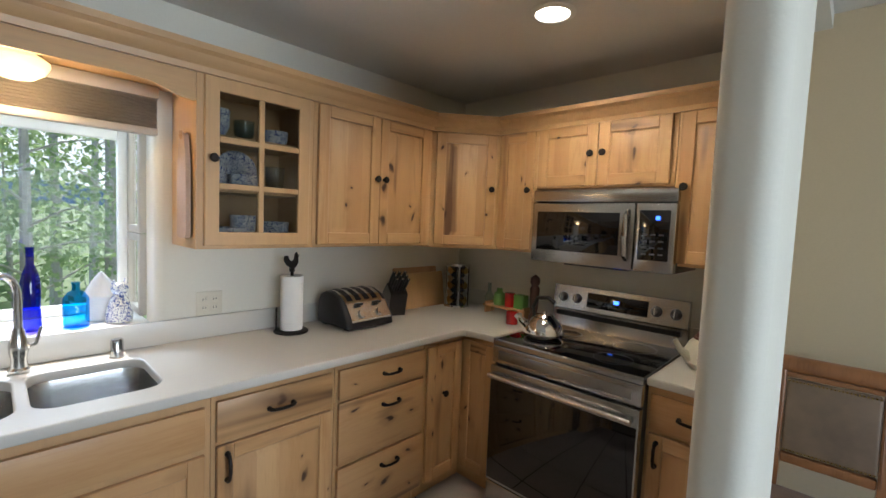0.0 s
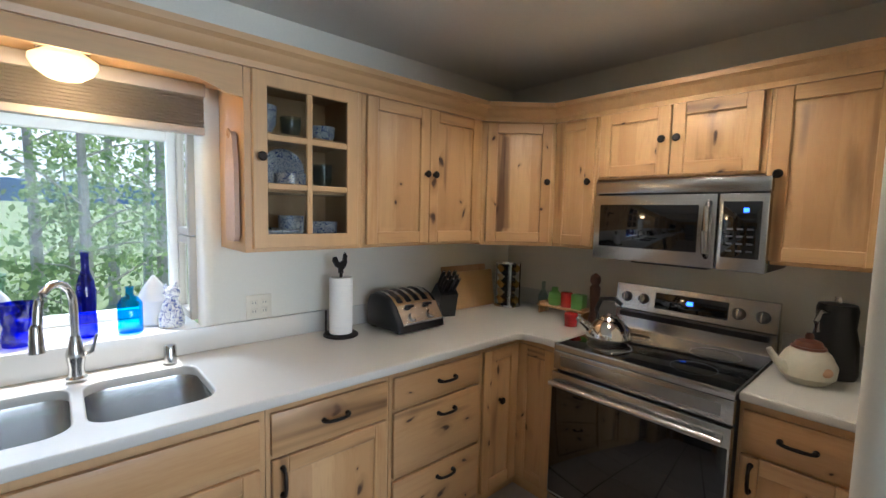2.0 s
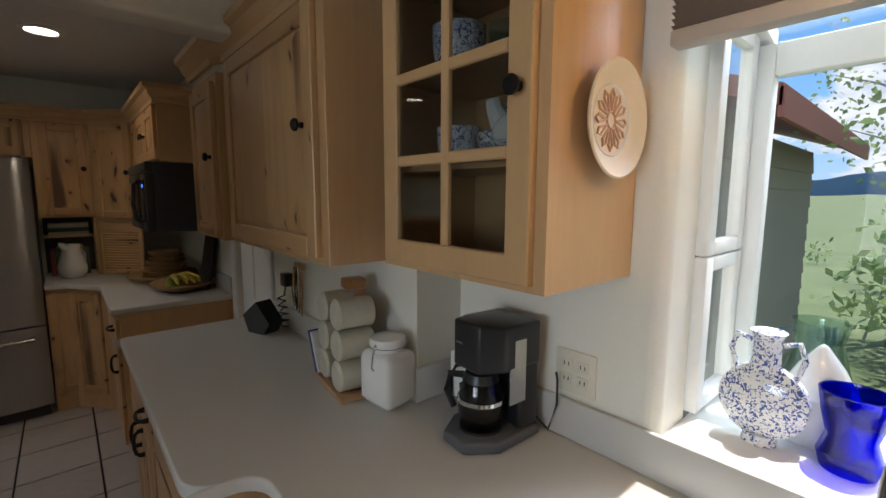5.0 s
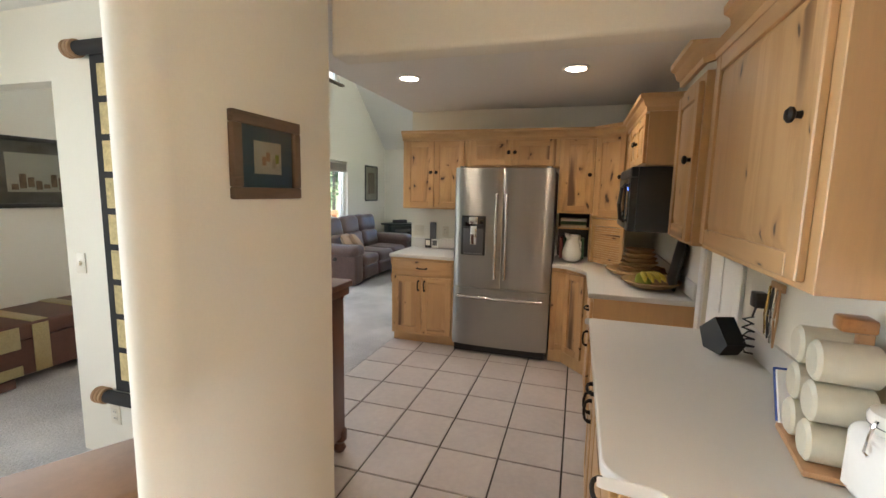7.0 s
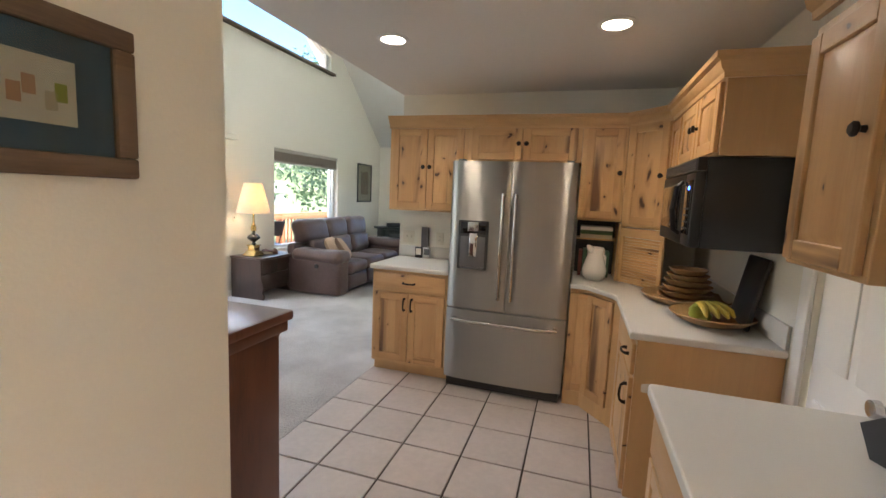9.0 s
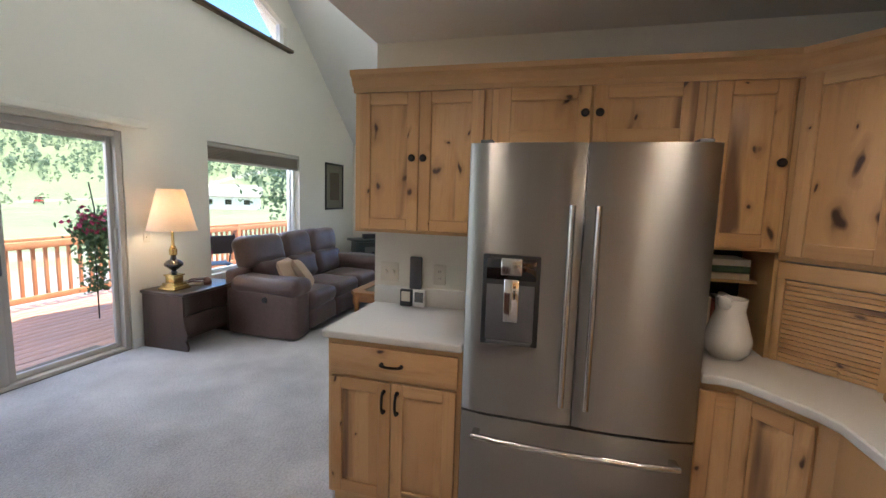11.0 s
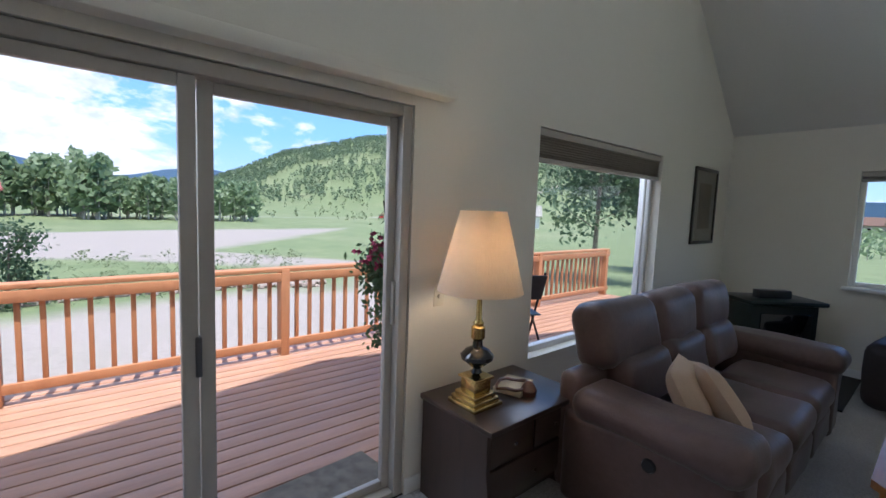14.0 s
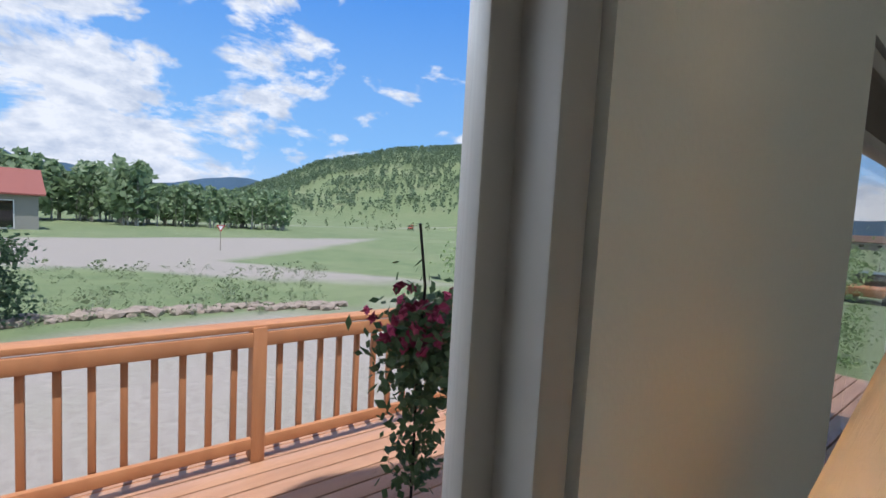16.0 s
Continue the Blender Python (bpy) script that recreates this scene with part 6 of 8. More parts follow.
# chest seen past the wing wall
dr = thing("carved_chest", pose(-1.88, -0.62, 0), "dark carved wooden chest behind the wing wall", "chest")
part("body", B(-0.36, 0.0, 0.02, 0.86, 0.10, 0.98, r=0.006), "mahogany", dr)
part("top", B(-0.40, 0.0, -0.02, 0.90, 1.0, 1.04, r=0.012), "mahogany", dr)
part("cornice", B(-0.385, 0.0, 0.0, 0.885, 0.955, 1.0, r=0.01), "mahogany", dr)
for y in (0.0, 0.80):
    part("post", L([(0.03, 0.0), (0.04, 0.02), (0.025, 0.05), (0.045, 0.075), (0.045, 0.13), (0.03, 0.15), (0.03, 0.93), (0.04, 0.955)], 14), "mahogany", dr, "", True, pose(-0.345, y + 0.03, 0))
    part("foot", B(-0.06, -0.01, y + 0.0, y + 0.06, 0.0, 0.10), "mahogany", dr)


def dining_chair(m, label):
    """A square padded back between curved posts, nailed leather, a suede seat."""
    ob = thing("dining_chair", m, label, "chair", "dining chairs")
    bm = B(-0.24, 0.24, -0.27, 0.22, 0.42, 0.50, r=0.035, seg=4)
    for v in bm.verts:
        v.co.x *= 1.0 - 0.28 * (v.co.y + 0.27)
        v.co.z += 0.018 * (1 - (v.co.x / 0.24) ** 2) * (v.co.z > 0.46)
    part("seat", bm, "suede", ob, "brown suede seat")
    part("seat_frame", B(-0.20, 0.20, -0.25, 0.21, 0.37, 0.422, r=0.008), "chair_wood", ob)
    for x in (-0.19, 0.19):
        part("front_leg", T([(x, -0.22, 0.37), (x * 1.02, -0.235, 0.27), (x, -0.215, 0.1), (x, -0.225, 0.0)], [0.030, 0.024, 0.017, 0.02], 10), "chair_wood", ob)
    for s in (-1, 1):
        bm = bmesh.new()
        for k, (za, zb, ya, yb) in enumerate(((0.0, 0.42, 0.25, 0.205), (0.42, 0.62, 0.205, 0.215), (0.62, 0.985, 0.215, 0.268))):
            t = bmesh.new()
            a, b = sorted((s * 0.142, s * 0.186))
            prism(t, [(ya - 0.02, za), (ya + 0.02, za), (yb + 0.02, zb), (yb - 0.02, zb)], a, b, "x")
            join(bm, t)
        part("back_post", bm, "chair_wood", ob)
        part("post_bead", T([(s * 0.150, 0.194, 0.62), (s * 0.150, 0.246, 0.97)], 0.005, 6), "chair_wood", ob)
    part("top_rail", B(-0.187, 0.187, -0.035, 0.03, 0.0, 0.068, r=0.028, seg=4), "chair_wood", ob, "", True, pose(0, 0.27, 0.962, -8))
    part("upper_rail", B(-0.142, 0.142, -0.02, 0.012, 0.0, 0.02, r=0.004), "chair_wood", ob, "", True, pose(0, 0.262, 0.944, -8))
    part("lower_rail", B(-0.142, 0.142, 0.197, 0.232, 0.605, 0.645, r=0.008), "chair_wood", ob)
    bk = part("back_pad", B(-0.140, 0.140, -0.024, 0.012, 0.002, 0.298, r=0.012, seg=3), "chair_leather", ob, "worn taupe leather back", True, pose(0, 0.217, 0.646, -8))
    first = None
    for z in (0.012, 0.288):
        for i in range(24):
            x = -0.132 + 0.264 * i / 23
            if first is None:
                first = part("nail", L([(0.0045, 0), (0.0035, 0.004), (0, 0.005)], 6, m=Matrix.Rotation(radians(90), 4, "X")), "brass", bk, "", True, pose(x, -0.024, z))
            else:
                o = new("nail", first.data)
                o.parent = bk
                o.matrix_basis = pose(x, -0.024, z)
    return ob


DC = dining_chair(pose(1.95, 0.195, 0, 0, 0, -89), "brown wooden dining chair with worn leather back")
copy_thing(DC, pose(-1.10, -0.13, 0, 0, 0, 62))

# console table seen by the opening
cs = thing("console_table", pose(-1.72, -2.95, 0), "glass console table on scrolled iron legs", "table")
part("top", B(0.0, 0.30, -0.25, 0.20, 0.74, 0.755, r=0.003), "pale_glass", cs)
for y in (0.12, -0.18):
    part("leg", T([(0.10 + 0.06 * math.sin(t * 1.6), y, 0.74 - 0.72 * t) for t in [i / 10 for i in range(11)]] + [(0.13 + 0.05 * math.cos(a), y, 0.065 + 0.05 * math.sin(a)) for a in [-2.0 + i * 0.6 for i in range(8)]], 0.011), "black_iron", cs)


# ---- outdoors ----
HX, HY = -5.0, -3.0


def at_az(az, d, z=0.0):
    """A place out on the land: az is degrees from -y, positive towards +x."""
    return (HX + d * math.sin(radians(az)), HY - d * math.cos(radians(az)), z)


HILL = [(-180, 0.5), (-95, 0.6), (-80, 1.0), (-66, 4.0), (-52, 8.2), (-38, 9.3), (-30, 8.3), (-20, 6.0), (-14.7, 3.4), (-10, 1.3), (0, 0.8), (40, 1.2), (180, 0.5)]


def land_z(x, y):
    d = math.hypot(x - HX, y - HY)
    az = math.degrees(math.atan2(x - HX, -(y - HY)))
    z = -1.0 - 0.6 * min(1, max(0, (d - 10) / 20)) - 1.0 * min(1, max(0, (d - 30) / 60))
    if y > 2.6:
        z += 0.5 * min(1, (y - 2.6) / 2)
    for (a0, e0), (a1, e1) in zip(HILL, HILL[1:]):
        if a0 <= az <= a1:
            el = e0 + (e1 - e0) * (az - a0) / (a1 - a0)
    s = min(1, max(0, (d - 150) / 330))
    s = s * s * (3 - 2 * s)
    z += s * (480 * math.tan(radians(el)) + 4 * noise.noise((x / 60, y / 60, 0))) + 0.12 * noise.noise((x / 6, y / 6, 3)) * min(1, d / 20)
    return z


bm = bmesh.new()
rings, RN, AN = [], 46, 180
mid = bm.verts.new((HX, HY, -1.1))
for i in range(RN):
    r = 5.0 * (4000 / 5.0) ** (i / (RN - 1))
    ring = []
    for k in range(AN):
        a = 2 * math.pi * k / AN
        x, y = HX + r * math.sin(a), HY - r * math.cos(a)
        ring.append(bm.verts.new((x, y, land_z(x, y) if r < 1500 else land_z(HX + 1500 * math.sin(a), HY - 1500 * math.cos(a)) * 0.6 - 5)))
    rings.append(ring)
for k in range(AN):
    bm.faces.new((mid, rings[0][k], rings[0][(k + 1) % AN]))
for a, b in zip(rings, rings[1:]):
    for k in range(AN):
        bm.faces.new((a[k], b[k], b[(k + 1) % AN], a[(k + 1) % AN]))
struct("ground", bm, "land", "meadow with bare dirt tracks rising to hills", "ground", True)

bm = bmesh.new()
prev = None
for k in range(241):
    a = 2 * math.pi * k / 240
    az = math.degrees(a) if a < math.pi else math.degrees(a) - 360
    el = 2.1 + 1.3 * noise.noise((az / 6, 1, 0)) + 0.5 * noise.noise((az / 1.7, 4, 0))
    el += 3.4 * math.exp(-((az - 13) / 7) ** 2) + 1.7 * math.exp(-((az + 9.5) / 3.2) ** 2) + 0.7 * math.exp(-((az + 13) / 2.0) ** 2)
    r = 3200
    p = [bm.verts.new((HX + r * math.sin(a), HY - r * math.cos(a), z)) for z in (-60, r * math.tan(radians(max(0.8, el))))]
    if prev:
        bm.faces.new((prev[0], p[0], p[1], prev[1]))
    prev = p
struct("backdrop_mountains", bm, "far_haze_blue", "mountains on the horizon, painted haze blue", "mountains", True)
bm = bmesh.new()
prev = None
for k in range(97):
    a = 2 * math.pi * k / 96
    p = [bm.verts.new((HX + r * math.sin(a), HY - r * math.cos(a), z)) for r, z in ((4300, -200), (4300, 1500), (4000, 3900))]
    if prev:
        bm.faces.new((prev[0], p[0], p[1], prev[1]))
        bm.faces.new((prev[1], p[1], p[2], prev[2]))
    prev = p
bd = struct("backdrop_sky", bm, "sky_sheet", "blue sky with heaped white clouds", "sky", True)
bd.visible_shadow = False


def leaf(bm, c, s, rng):
    """One leaf or clump: a bent four-sided blade."""
    a = Vector((rng.gauss(0, 1), rng.gauss(0, 1), rng.gauss(0, 1))).normalized()
    b = a.cross(Vector((rng.gauss(0, 1), rng.gauss(0, 1), rng.gauss(0, 1)))).normalized()
    c = Vector(c)
    v = [bm.verts.new(c + p) for p in (a * s, b * s * 0.6, a * -s, b * s * -0.6)]
    bm.faces.new(v)


def tree(name, at, h, spread, leaves, size, leaf_mat, bark, label, seed, low=0.3, group="trees"):
    """A tapered trunk with limbs and an uneven crown of single leaves."""
    rng = random.Random(seed)
    ob = thing(name, pose(*at), label, "tree", group)
    top = Vector((rng.uniform(-0.3, 0.3), rng.uniform(-0.3, 0.3), h * 0.96))
    trunk = [(top.x * t * t, top.y * t * t, h * 0.96 * t) for t in (0, 0.25, 0.5, 0.75, 1.0)]
    r0 = 0.009 * h + 0.015
    b1 = bmesh.new()
    tube(b1, trunk, [r0 * 1.3, r0, r0 * 0.7, r0 * 0.4, r0 * 0.1], 8)
    part("trunk", b1, bark, ob)
    tips = []
    for i in range(16):
        t = low + (0.95 - low) * i / 15
        base = Vector((top.x * t * t, top.y * t * t, h * 0.96 * t))
        a, l_ = rng.uniform(0, 6.3), spread * (1.15 - 0.75 * (t - low) / (1 - low)) * rng.uniform(0.6, 1.1)
        tip = base + Vector((math.cos(a) * l_, math.sin(a) * l_, l_ * rng.uniform(0.15, 0.6)))
        b1 = bmesh.new()
        tube(b1, [base, (base + tip) / 2 + Vector((0, 0, 0.05)), tip], [r0 * 0.35 * (1.1 - t), r0 * 0.2, 0.006], 5)
        part("limb", b1, bark, ob)
        tips += [(base.lerp(tip, u), 0.25 * spread) for u in (0.45, 0.7, 0.9, 1.05)]
    b1 = bmesh.new()
    for i in range(leaves):
        c, s = tips[rng.randrange(len(tips))]
        leaf(b1, c + Vector((rng.gauss(0, s), rng.gauss(0, s), rng.gauss(0, s * 0.8))), size * rng.uniform(0.6, 1.3), rng)
    me_ob = part("crown", b1, leaf_mat, ob, "", False)
    return ob


rngO = random.Random(5)
for k, (x, y, h, s) in enumerate(((0.25, 7.6, 6.0, 1.2), (1.25, 8.6, 7.5, 1.3), (2.5, 9.5, 8.0, 1.5), (-0.3, 11.0, 8.0, 1.4), (0.9, 12.5, 9.0, 1.6), (4.0, 12.0, 9.0, 1.8), (2.0, 16.0, 10.0, 2.0), (0.15, 9.4, 3.4, 0.8))):
    tree("aspen_tree", (x, y, land_z(x, y) - 0.05), h, s, 1500, 0.05, "leaf_aspen", "bark_pale", "leafy aspen tree outside the kitchen window", 40 + k, 0.16, "aspens outside the kitchen")
tree("birch_tree", at_az(-44, 14, -1.5), 6.0, 1.4, 2600, 0.06, "leaf_aspen", "bark_pale", "young birch tree beyond the deck", 71, 0.2)
tree("pine_tree", at_az(-63, 17, -1.5), 9.0, 2.4, 5200, 0.12, "leaf_pine", "bark", "broad dark pine tree beyond the deck", 72, 0.28)
tree("pine_tree", at_az(-71, 24, -1.6), 8.0, 2.4, 3600, 0.13, "leaf_pine", "bark", "dark pine tree beside the yard", 73, 0.2)
tree("young_aspen", at_az(-79, 13.5, -1.5), 3.1, 0.9, 2200, 0.05, "leaf_aspen", "bark_pale", "small leafy tree outside the end window", 74, 0.1)
tree("pine_tree", at_az(-88.2, 120, -3), 11, 3, 1500, 0.45, "leaf_pine", "bark", "tall pine tree out in the field", 75, 0.15)
tree("spruce_tree", at_az(9.5, 12.5, -1.4), 2.2, 0.7, 1500, 0.06, "leaf_pine", "bark", "small dark spruce below the deck", 76, 0.05)

# far woods and scrub, each one sheet of many plants
def woods(name, spots, leaf_mat, label, seed, clump, per, spread):
    rng = random.Random(seed)
    b1, b2 = bmesh.new(), bmesh.new()
    for x, y, h in spots:
        z = land_z(x, y)
        tube(b2, [(x, y, z - 0.2), (x + rng.uniform(-0.2, 0.2), y, z + h * 0.7)], [0.02 * h, 0.006 * h], 4)
        for i in range(per):
            t = rng.random() ** 0.8
            r = spread * h * (1 - 0.75 * t) if spread < 0.2 else spread * h * math.sin(math.pi * min(1, 0.12 + 0.85 * t)) ** 0.7
            a, q = rng.uniform(0, 6.3), math.sqrt(rng.random())
            leaf(b1, (x + r * q * math.cos(a), y + r * q * math.sin(a), z + h * (0.14 + 0.86 * t)), clump * h * rng.uniform(0.6, 1.25), rng)
    ob = tagged(part(name, b1, leaf_mat, None, "", False), label, "woods", "", "stuff")
    if per > 20:
        tagged(part(name + "_trunks", b2, "bark_pale", None, "", False), "pale trunks of the far woods", "woods", "", "stuff")
    else:
        b2.free()
    return ob


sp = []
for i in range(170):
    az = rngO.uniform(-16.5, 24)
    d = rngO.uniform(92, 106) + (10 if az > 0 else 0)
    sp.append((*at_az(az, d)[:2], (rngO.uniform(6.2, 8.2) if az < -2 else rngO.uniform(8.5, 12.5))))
woods("poplar_grove", sp, "leaf_grove_haze", "dense grove of leafy poplars across the meadow", 6, 0.085, 90, 0.27)
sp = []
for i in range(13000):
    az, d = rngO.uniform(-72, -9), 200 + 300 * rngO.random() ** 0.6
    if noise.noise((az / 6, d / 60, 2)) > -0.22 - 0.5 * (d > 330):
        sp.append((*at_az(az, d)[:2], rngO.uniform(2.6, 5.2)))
woods("hill_pines", sp, "leaf_hill_haze", "scattered pines on the hillside", 7, 0.16, 12, 0.24)
sp = []
for i in range(700):
    az, d = rngO.uniform(-100, 20), rngO.uniform(110, 420)
    if abs(az + 84) > 8 or d > 150:
        sp.append((*at_az(az, d)[:2], rngO.uniform(1.2, 3.2)))
woods("hill_scrub", sp, "leaf_shrub", "low green scrub on the slopes", 8, 0.16, 14, 0.3)
sp = []
for i in range(900):
    az, d = rngO.uniform(-22, 34), rngO.uniform(11.5, 24)
    sp.append((*at_az(az, d)[:2], rngO.uniform(0.08, 0.22) if i % 14 else rngO.uniform(0.3, 0.55)))
woods("roadside_weeds", sp, "leaf_shrub", "rough green weeds beyond the driveway", 9, 0.13, 24, 0.7)
sp = [(rngO.uniform(-6, 8), rngO.uniform(9, 26), rngO.uniform(0.5, 1.6)) for i in range(24)]
woods("garden_shrubs", sp, "leaf_aspen", "green undergrowth behind the house", 10, 0.10, 46, 0.5)
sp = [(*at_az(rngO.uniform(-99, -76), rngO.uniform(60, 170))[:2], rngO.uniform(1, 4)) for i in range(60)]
woods("field_trees", sp, "leaf_grove_haze", "low trees in the far field", 11, 0.14, 30, 0.35)

# rock border beyond the drive
bm = bmesh.new()
for i in range(150):
    az = -24 + 46 * i / 149
    x, y, _ = at_az(az + rngO.uniform(-0.3, 0.3), 12.6 + rngO.uniform(-0.35, 0.35))
    t = bmesh.new()
    bmesh.ops.create_icosphere(t, subdivisions=1, radius=1)
    for v in t.verts:
        v.co *= rngO.uniform(0.75, 1.15)
    s = rngO.uniform(0.10, 0.22)
    join(bm, t, pose(x, y, land_z(x, y) + s * 0.3, 0, 0, rngO.uniform(0, 360)) @ Matrix.Diagonal((s * 1.3, s, s * 0.6, 1)))
single("rock_border", bm, "stone", pose(0, 0, 0), "low border of rough brown rocks along the drive", "rocks", "", "stuff", False)


# deck of boards with a stained railing
DZ, RAIL_Y = -0.075, -6.03
dk = thing("deck", pose(0, 0, 0), "stained wooden deck outside the sliding door", "deck")
for i in range(28):
    part("joist", B(-12.58 + 0.41 * i, -12.54 + 0.41 * i, -6.05, -3.36, -0.26, DZ - 0.034), "rail_wood", dk, "", False)
part("fascia_board", B(-12.6, -1.4, -6.10, -6.06, -0.34, DZ - 0.006), "rail_wood", dk, "", False)
bb = B(0, 11.2, 0, 0.129, -0.032, 0, r=0.005)
first = None
for i in range(20):
    y = -3.50 - 0.143 * i
    if first is None:
        first = part("board", bb, "deck_wood", dk, "", True, pose(-12.6, y, DZ))
    else:
        o = new("board", first.data)
        o.parent = dk
        o.matrix_basis = pose(-12.6, y, DZ)
rl = thing("deck_railing", pose(0, RAIL_Y, DZ), "orange-brown stained wooden deck railing", "railing")
part("cap_rail", B(-12.6, -1.4, -0.075, 0.075, 0.905, 0.945, r=0.006), "rail_wood", rl)
part("top_rail", B(-12.6, -1.4, 0.045, 0.085, 0.80, 0.895, r=0.006), "rail_wood", rl)
part("bottom_rail", B(-12.6, -1.4, 0.045, 0.085, 0.09, 0.17, r=0.006), "rail_wood", rl)
for k in range(6):
    part("post", B(-0.045, 0.045, -0.05, 0.09, -0.25, 0.93, r=0.006), "rail_wood", rl, "", True, pose(-1.45 - 2.208 * k, 0, 0))
first = None
for k in range(76):
    x = -1.45 - 0.1472 * k
    if min(abs(x + 1.45 + 2.208 * j) for j in range(6)) < 0.05:
        continue
    if first is None:
        first = part("baluster", B(-0.019, 0.019, 0.0, 0.04, 0.10, 0.86, r=0.004), "rail_wood", rl, "", True, pose(x, 0, 0))
    else:
        o = new("baluster", first.data)
        o.parent = rl
        o.matrix_basis = pose(x, 0, 0)
single("door_mat", B(-0.38, 0.38, -0.16, 0.16, 0, 0.012, r=0.003), "doormat", pose(-5.22, -3.62, DZ + 0.001, 0, 0, 4), "dark patterned doormat on the deck", "doormat")


def flowers(name, m, n, spread, size, petals, label, seed, pot=None, hang=False):
    rng = random.Random(seed)
    ob = thing(name, m, label, "flowers")
    if pot:
        part("pot", L(pot, 20), "log_red", ob)
    b1 = bmesh.new()
    for i in range(n):
        c = Vector((rng.gauss(0, spread[0]), rng.gauss(0, spread[0]), spread[2] + rng.gauss(0, spread[1])))
        if hang and i % 3 == 0:
            c = Vector((rng.gauss(0, spread[0] * 0.7), rng.gauss(0, spread[0] * 0.7), spread[2] - rng.random() * 0.75))
        leaf(b1, c, size * rng.uniform(0.6, 1.2), rng)
    part("leaves", b1, "leaf_flower", ob, "", False)
    for pm, count in petals:
        b1 = bmesh.new()
        for i in range(count):
            c = Vector((rng.gauss(0, spread[0]), rng.gauss(0, spread[0]), spread[2] + abs(rng.gauss(0, spread[1])) * 1.1))
            for q in range(4):
                leaf(b1, c, size * 1.1, rng)
        part("blossom", b1, pm, ob, "", False)
    return ob


FLX, FLY = -6.36, -4.75
fb = flowers("hanging_basket", pose(FLX, FLY, 0.0), 1500, (0.12, 0.13, 1.02), 0.036, [("petal_red", 90), ("petal_pink", 14)], "hanging basket of red and pink flowers on a hook", 3, None, True)
part("stand", T([(0.02, 0, DZ), (0.02, 0, 0.9), (0.0, 0, 1.3), (0.05, 0.0, 1.62)], 0.008, 6), "black_iron", fb)
flowers("flower_pot", pose(-6.75, -4.0, DZ), 420, (0.16, 0.13, 0.78), 0.045, [("petal_red", 14), ("petal_pink", 10), ("petal_blue", 14)], "potted red, pink and blue flowers by the window", 4, [(0, 0), (0.13, 0), (0.19, 0.55), (0.20, 0.60), (0.17, 0.60), (0, 0.58)])
# folding deck chairs seen through the window
for k, (x, y, a) in enumerate(((-7.35, -4.5, 20), (-8.2, -4.7, -30))):
    fc = thing("folding_chair", pose(x, y, DZ, 0, 0, a), "dark folding deck chair standing on the deck", "chair", "deck chairs")
    for s in (-0.24, 0.24):
        part("leg", T([(s, -0.25, 0.0), (s, 0.22, 0.95)], 0.014, 6), "black_iron", fc)
        part("leg", T([(s, 0.28, 0.0), (s, -0.22, 0.45)], 0.014, 6), "black_iron", fc)
    part("seat", B(-0.24, 0.24, -0.22, 0.16, 0.43, 0.45, r=0.008), "mat_blue", fc)
    part("backrest", B(-0.24, 0.24, -0.008, 0.008, 0.0, 0.34, r=0.004), "black_plastic", fc, "", True, pose(0, 0.13, 0.62, -26))


# far buildings
def house(name, m, w, d, h, rise, wall_mat, roof_mat, label, wins):
    """A gabled house with door, windows and eaves; its long front faces -y."""
    ob = thing(name, m, label, "building", "far houses")
    b1 = bmesh.new()
    box(b1, -w / 2, w / 2, 0, d, 0, h)
    prism(b1, [(0, h), (d, h), (d / 2, h + rise)], -w / 2, w / 2, "x")
    part("wall", b1, wall_mat, ob, "", False)
    o = 0.6
    for s in (0, 1):
        pts = [(-o, h - rise * o / (d / 2) + 0.02), (d / 2, h + rise + 0.02), (d / 2, h + rise + 0.22), (-o, h - rise * o / (d / 2) + 0.22)]
        if s:
            pts = [(d - a, b) for a, b in pts]
        part("roof", P(pts, -w / 2 - o, w / 2 + o, "x"), roof_mat, ob, "", False)
    for x, z, ww, hh in wins:
        f = part("window", B(x - ww / 2, x + ww / 2, -0.06, 0.02, z, z + hh), "white_trim", ob, "", False)
        part("pane", B(x - ww / 2 + 0.1, x + ww / 2 - 0.1, -0.08, -0.055, z + 0.1, z + hh - 0.1), "black_glass", f, "", False)
    return ob


def facing(az, d, z=None):
    x, y, _ = at_az(az, d)
    return pose(x, y, land_z(x, y) if z is None else z, 0, 0, az + 180)


house("storage_barn", facing(11.5, 68), 12, 9, 4.2, 2.6, "siding", "roof_red", "grey barn with a dull red metal roof", [(-4.2, 0.2, 1.2, 2.1), (2.0, 0.1, 4.0, 3.2)])
house("cabin", facing(-75.6, 44), 5, 6, 2.6, 2.6, "log_red", "roof_teal", "log cabin with a bright teal metal roof", [(-1, 0.9, 1.1, 1.1), (1.4, 0.9, 1.1, 1.1)])
house("farm_house", facing(-80.5, 230), 16, 9, 3.2, 2.2, "siding", "roof_brown", "low grey farmhouse across the field", [(-5, 1, 1.5, 1.4), (0, 1, 1.5, 1.4), (5, 1, 1.5, 1.4)])
house("farm_house", facing(-90.2, 190), 14, 9, 3.0, 2.2, "log_red", "log_red", "low red log farmhouse across the field", [(-4, 1, 1.5, 1.4), (1, 1, 1.5, 1.4), (4.5, 0.2, 1.1, 2.1)])
house("farm_house", facing(-86.2, 210), 15, 9, 3.4, 2.6, "siding", "roof_brown", "far brown-roofed farmhouse across the field", [(-4, 1, 1.5, 1.4), (3, 1, 1.5, 1.4)])
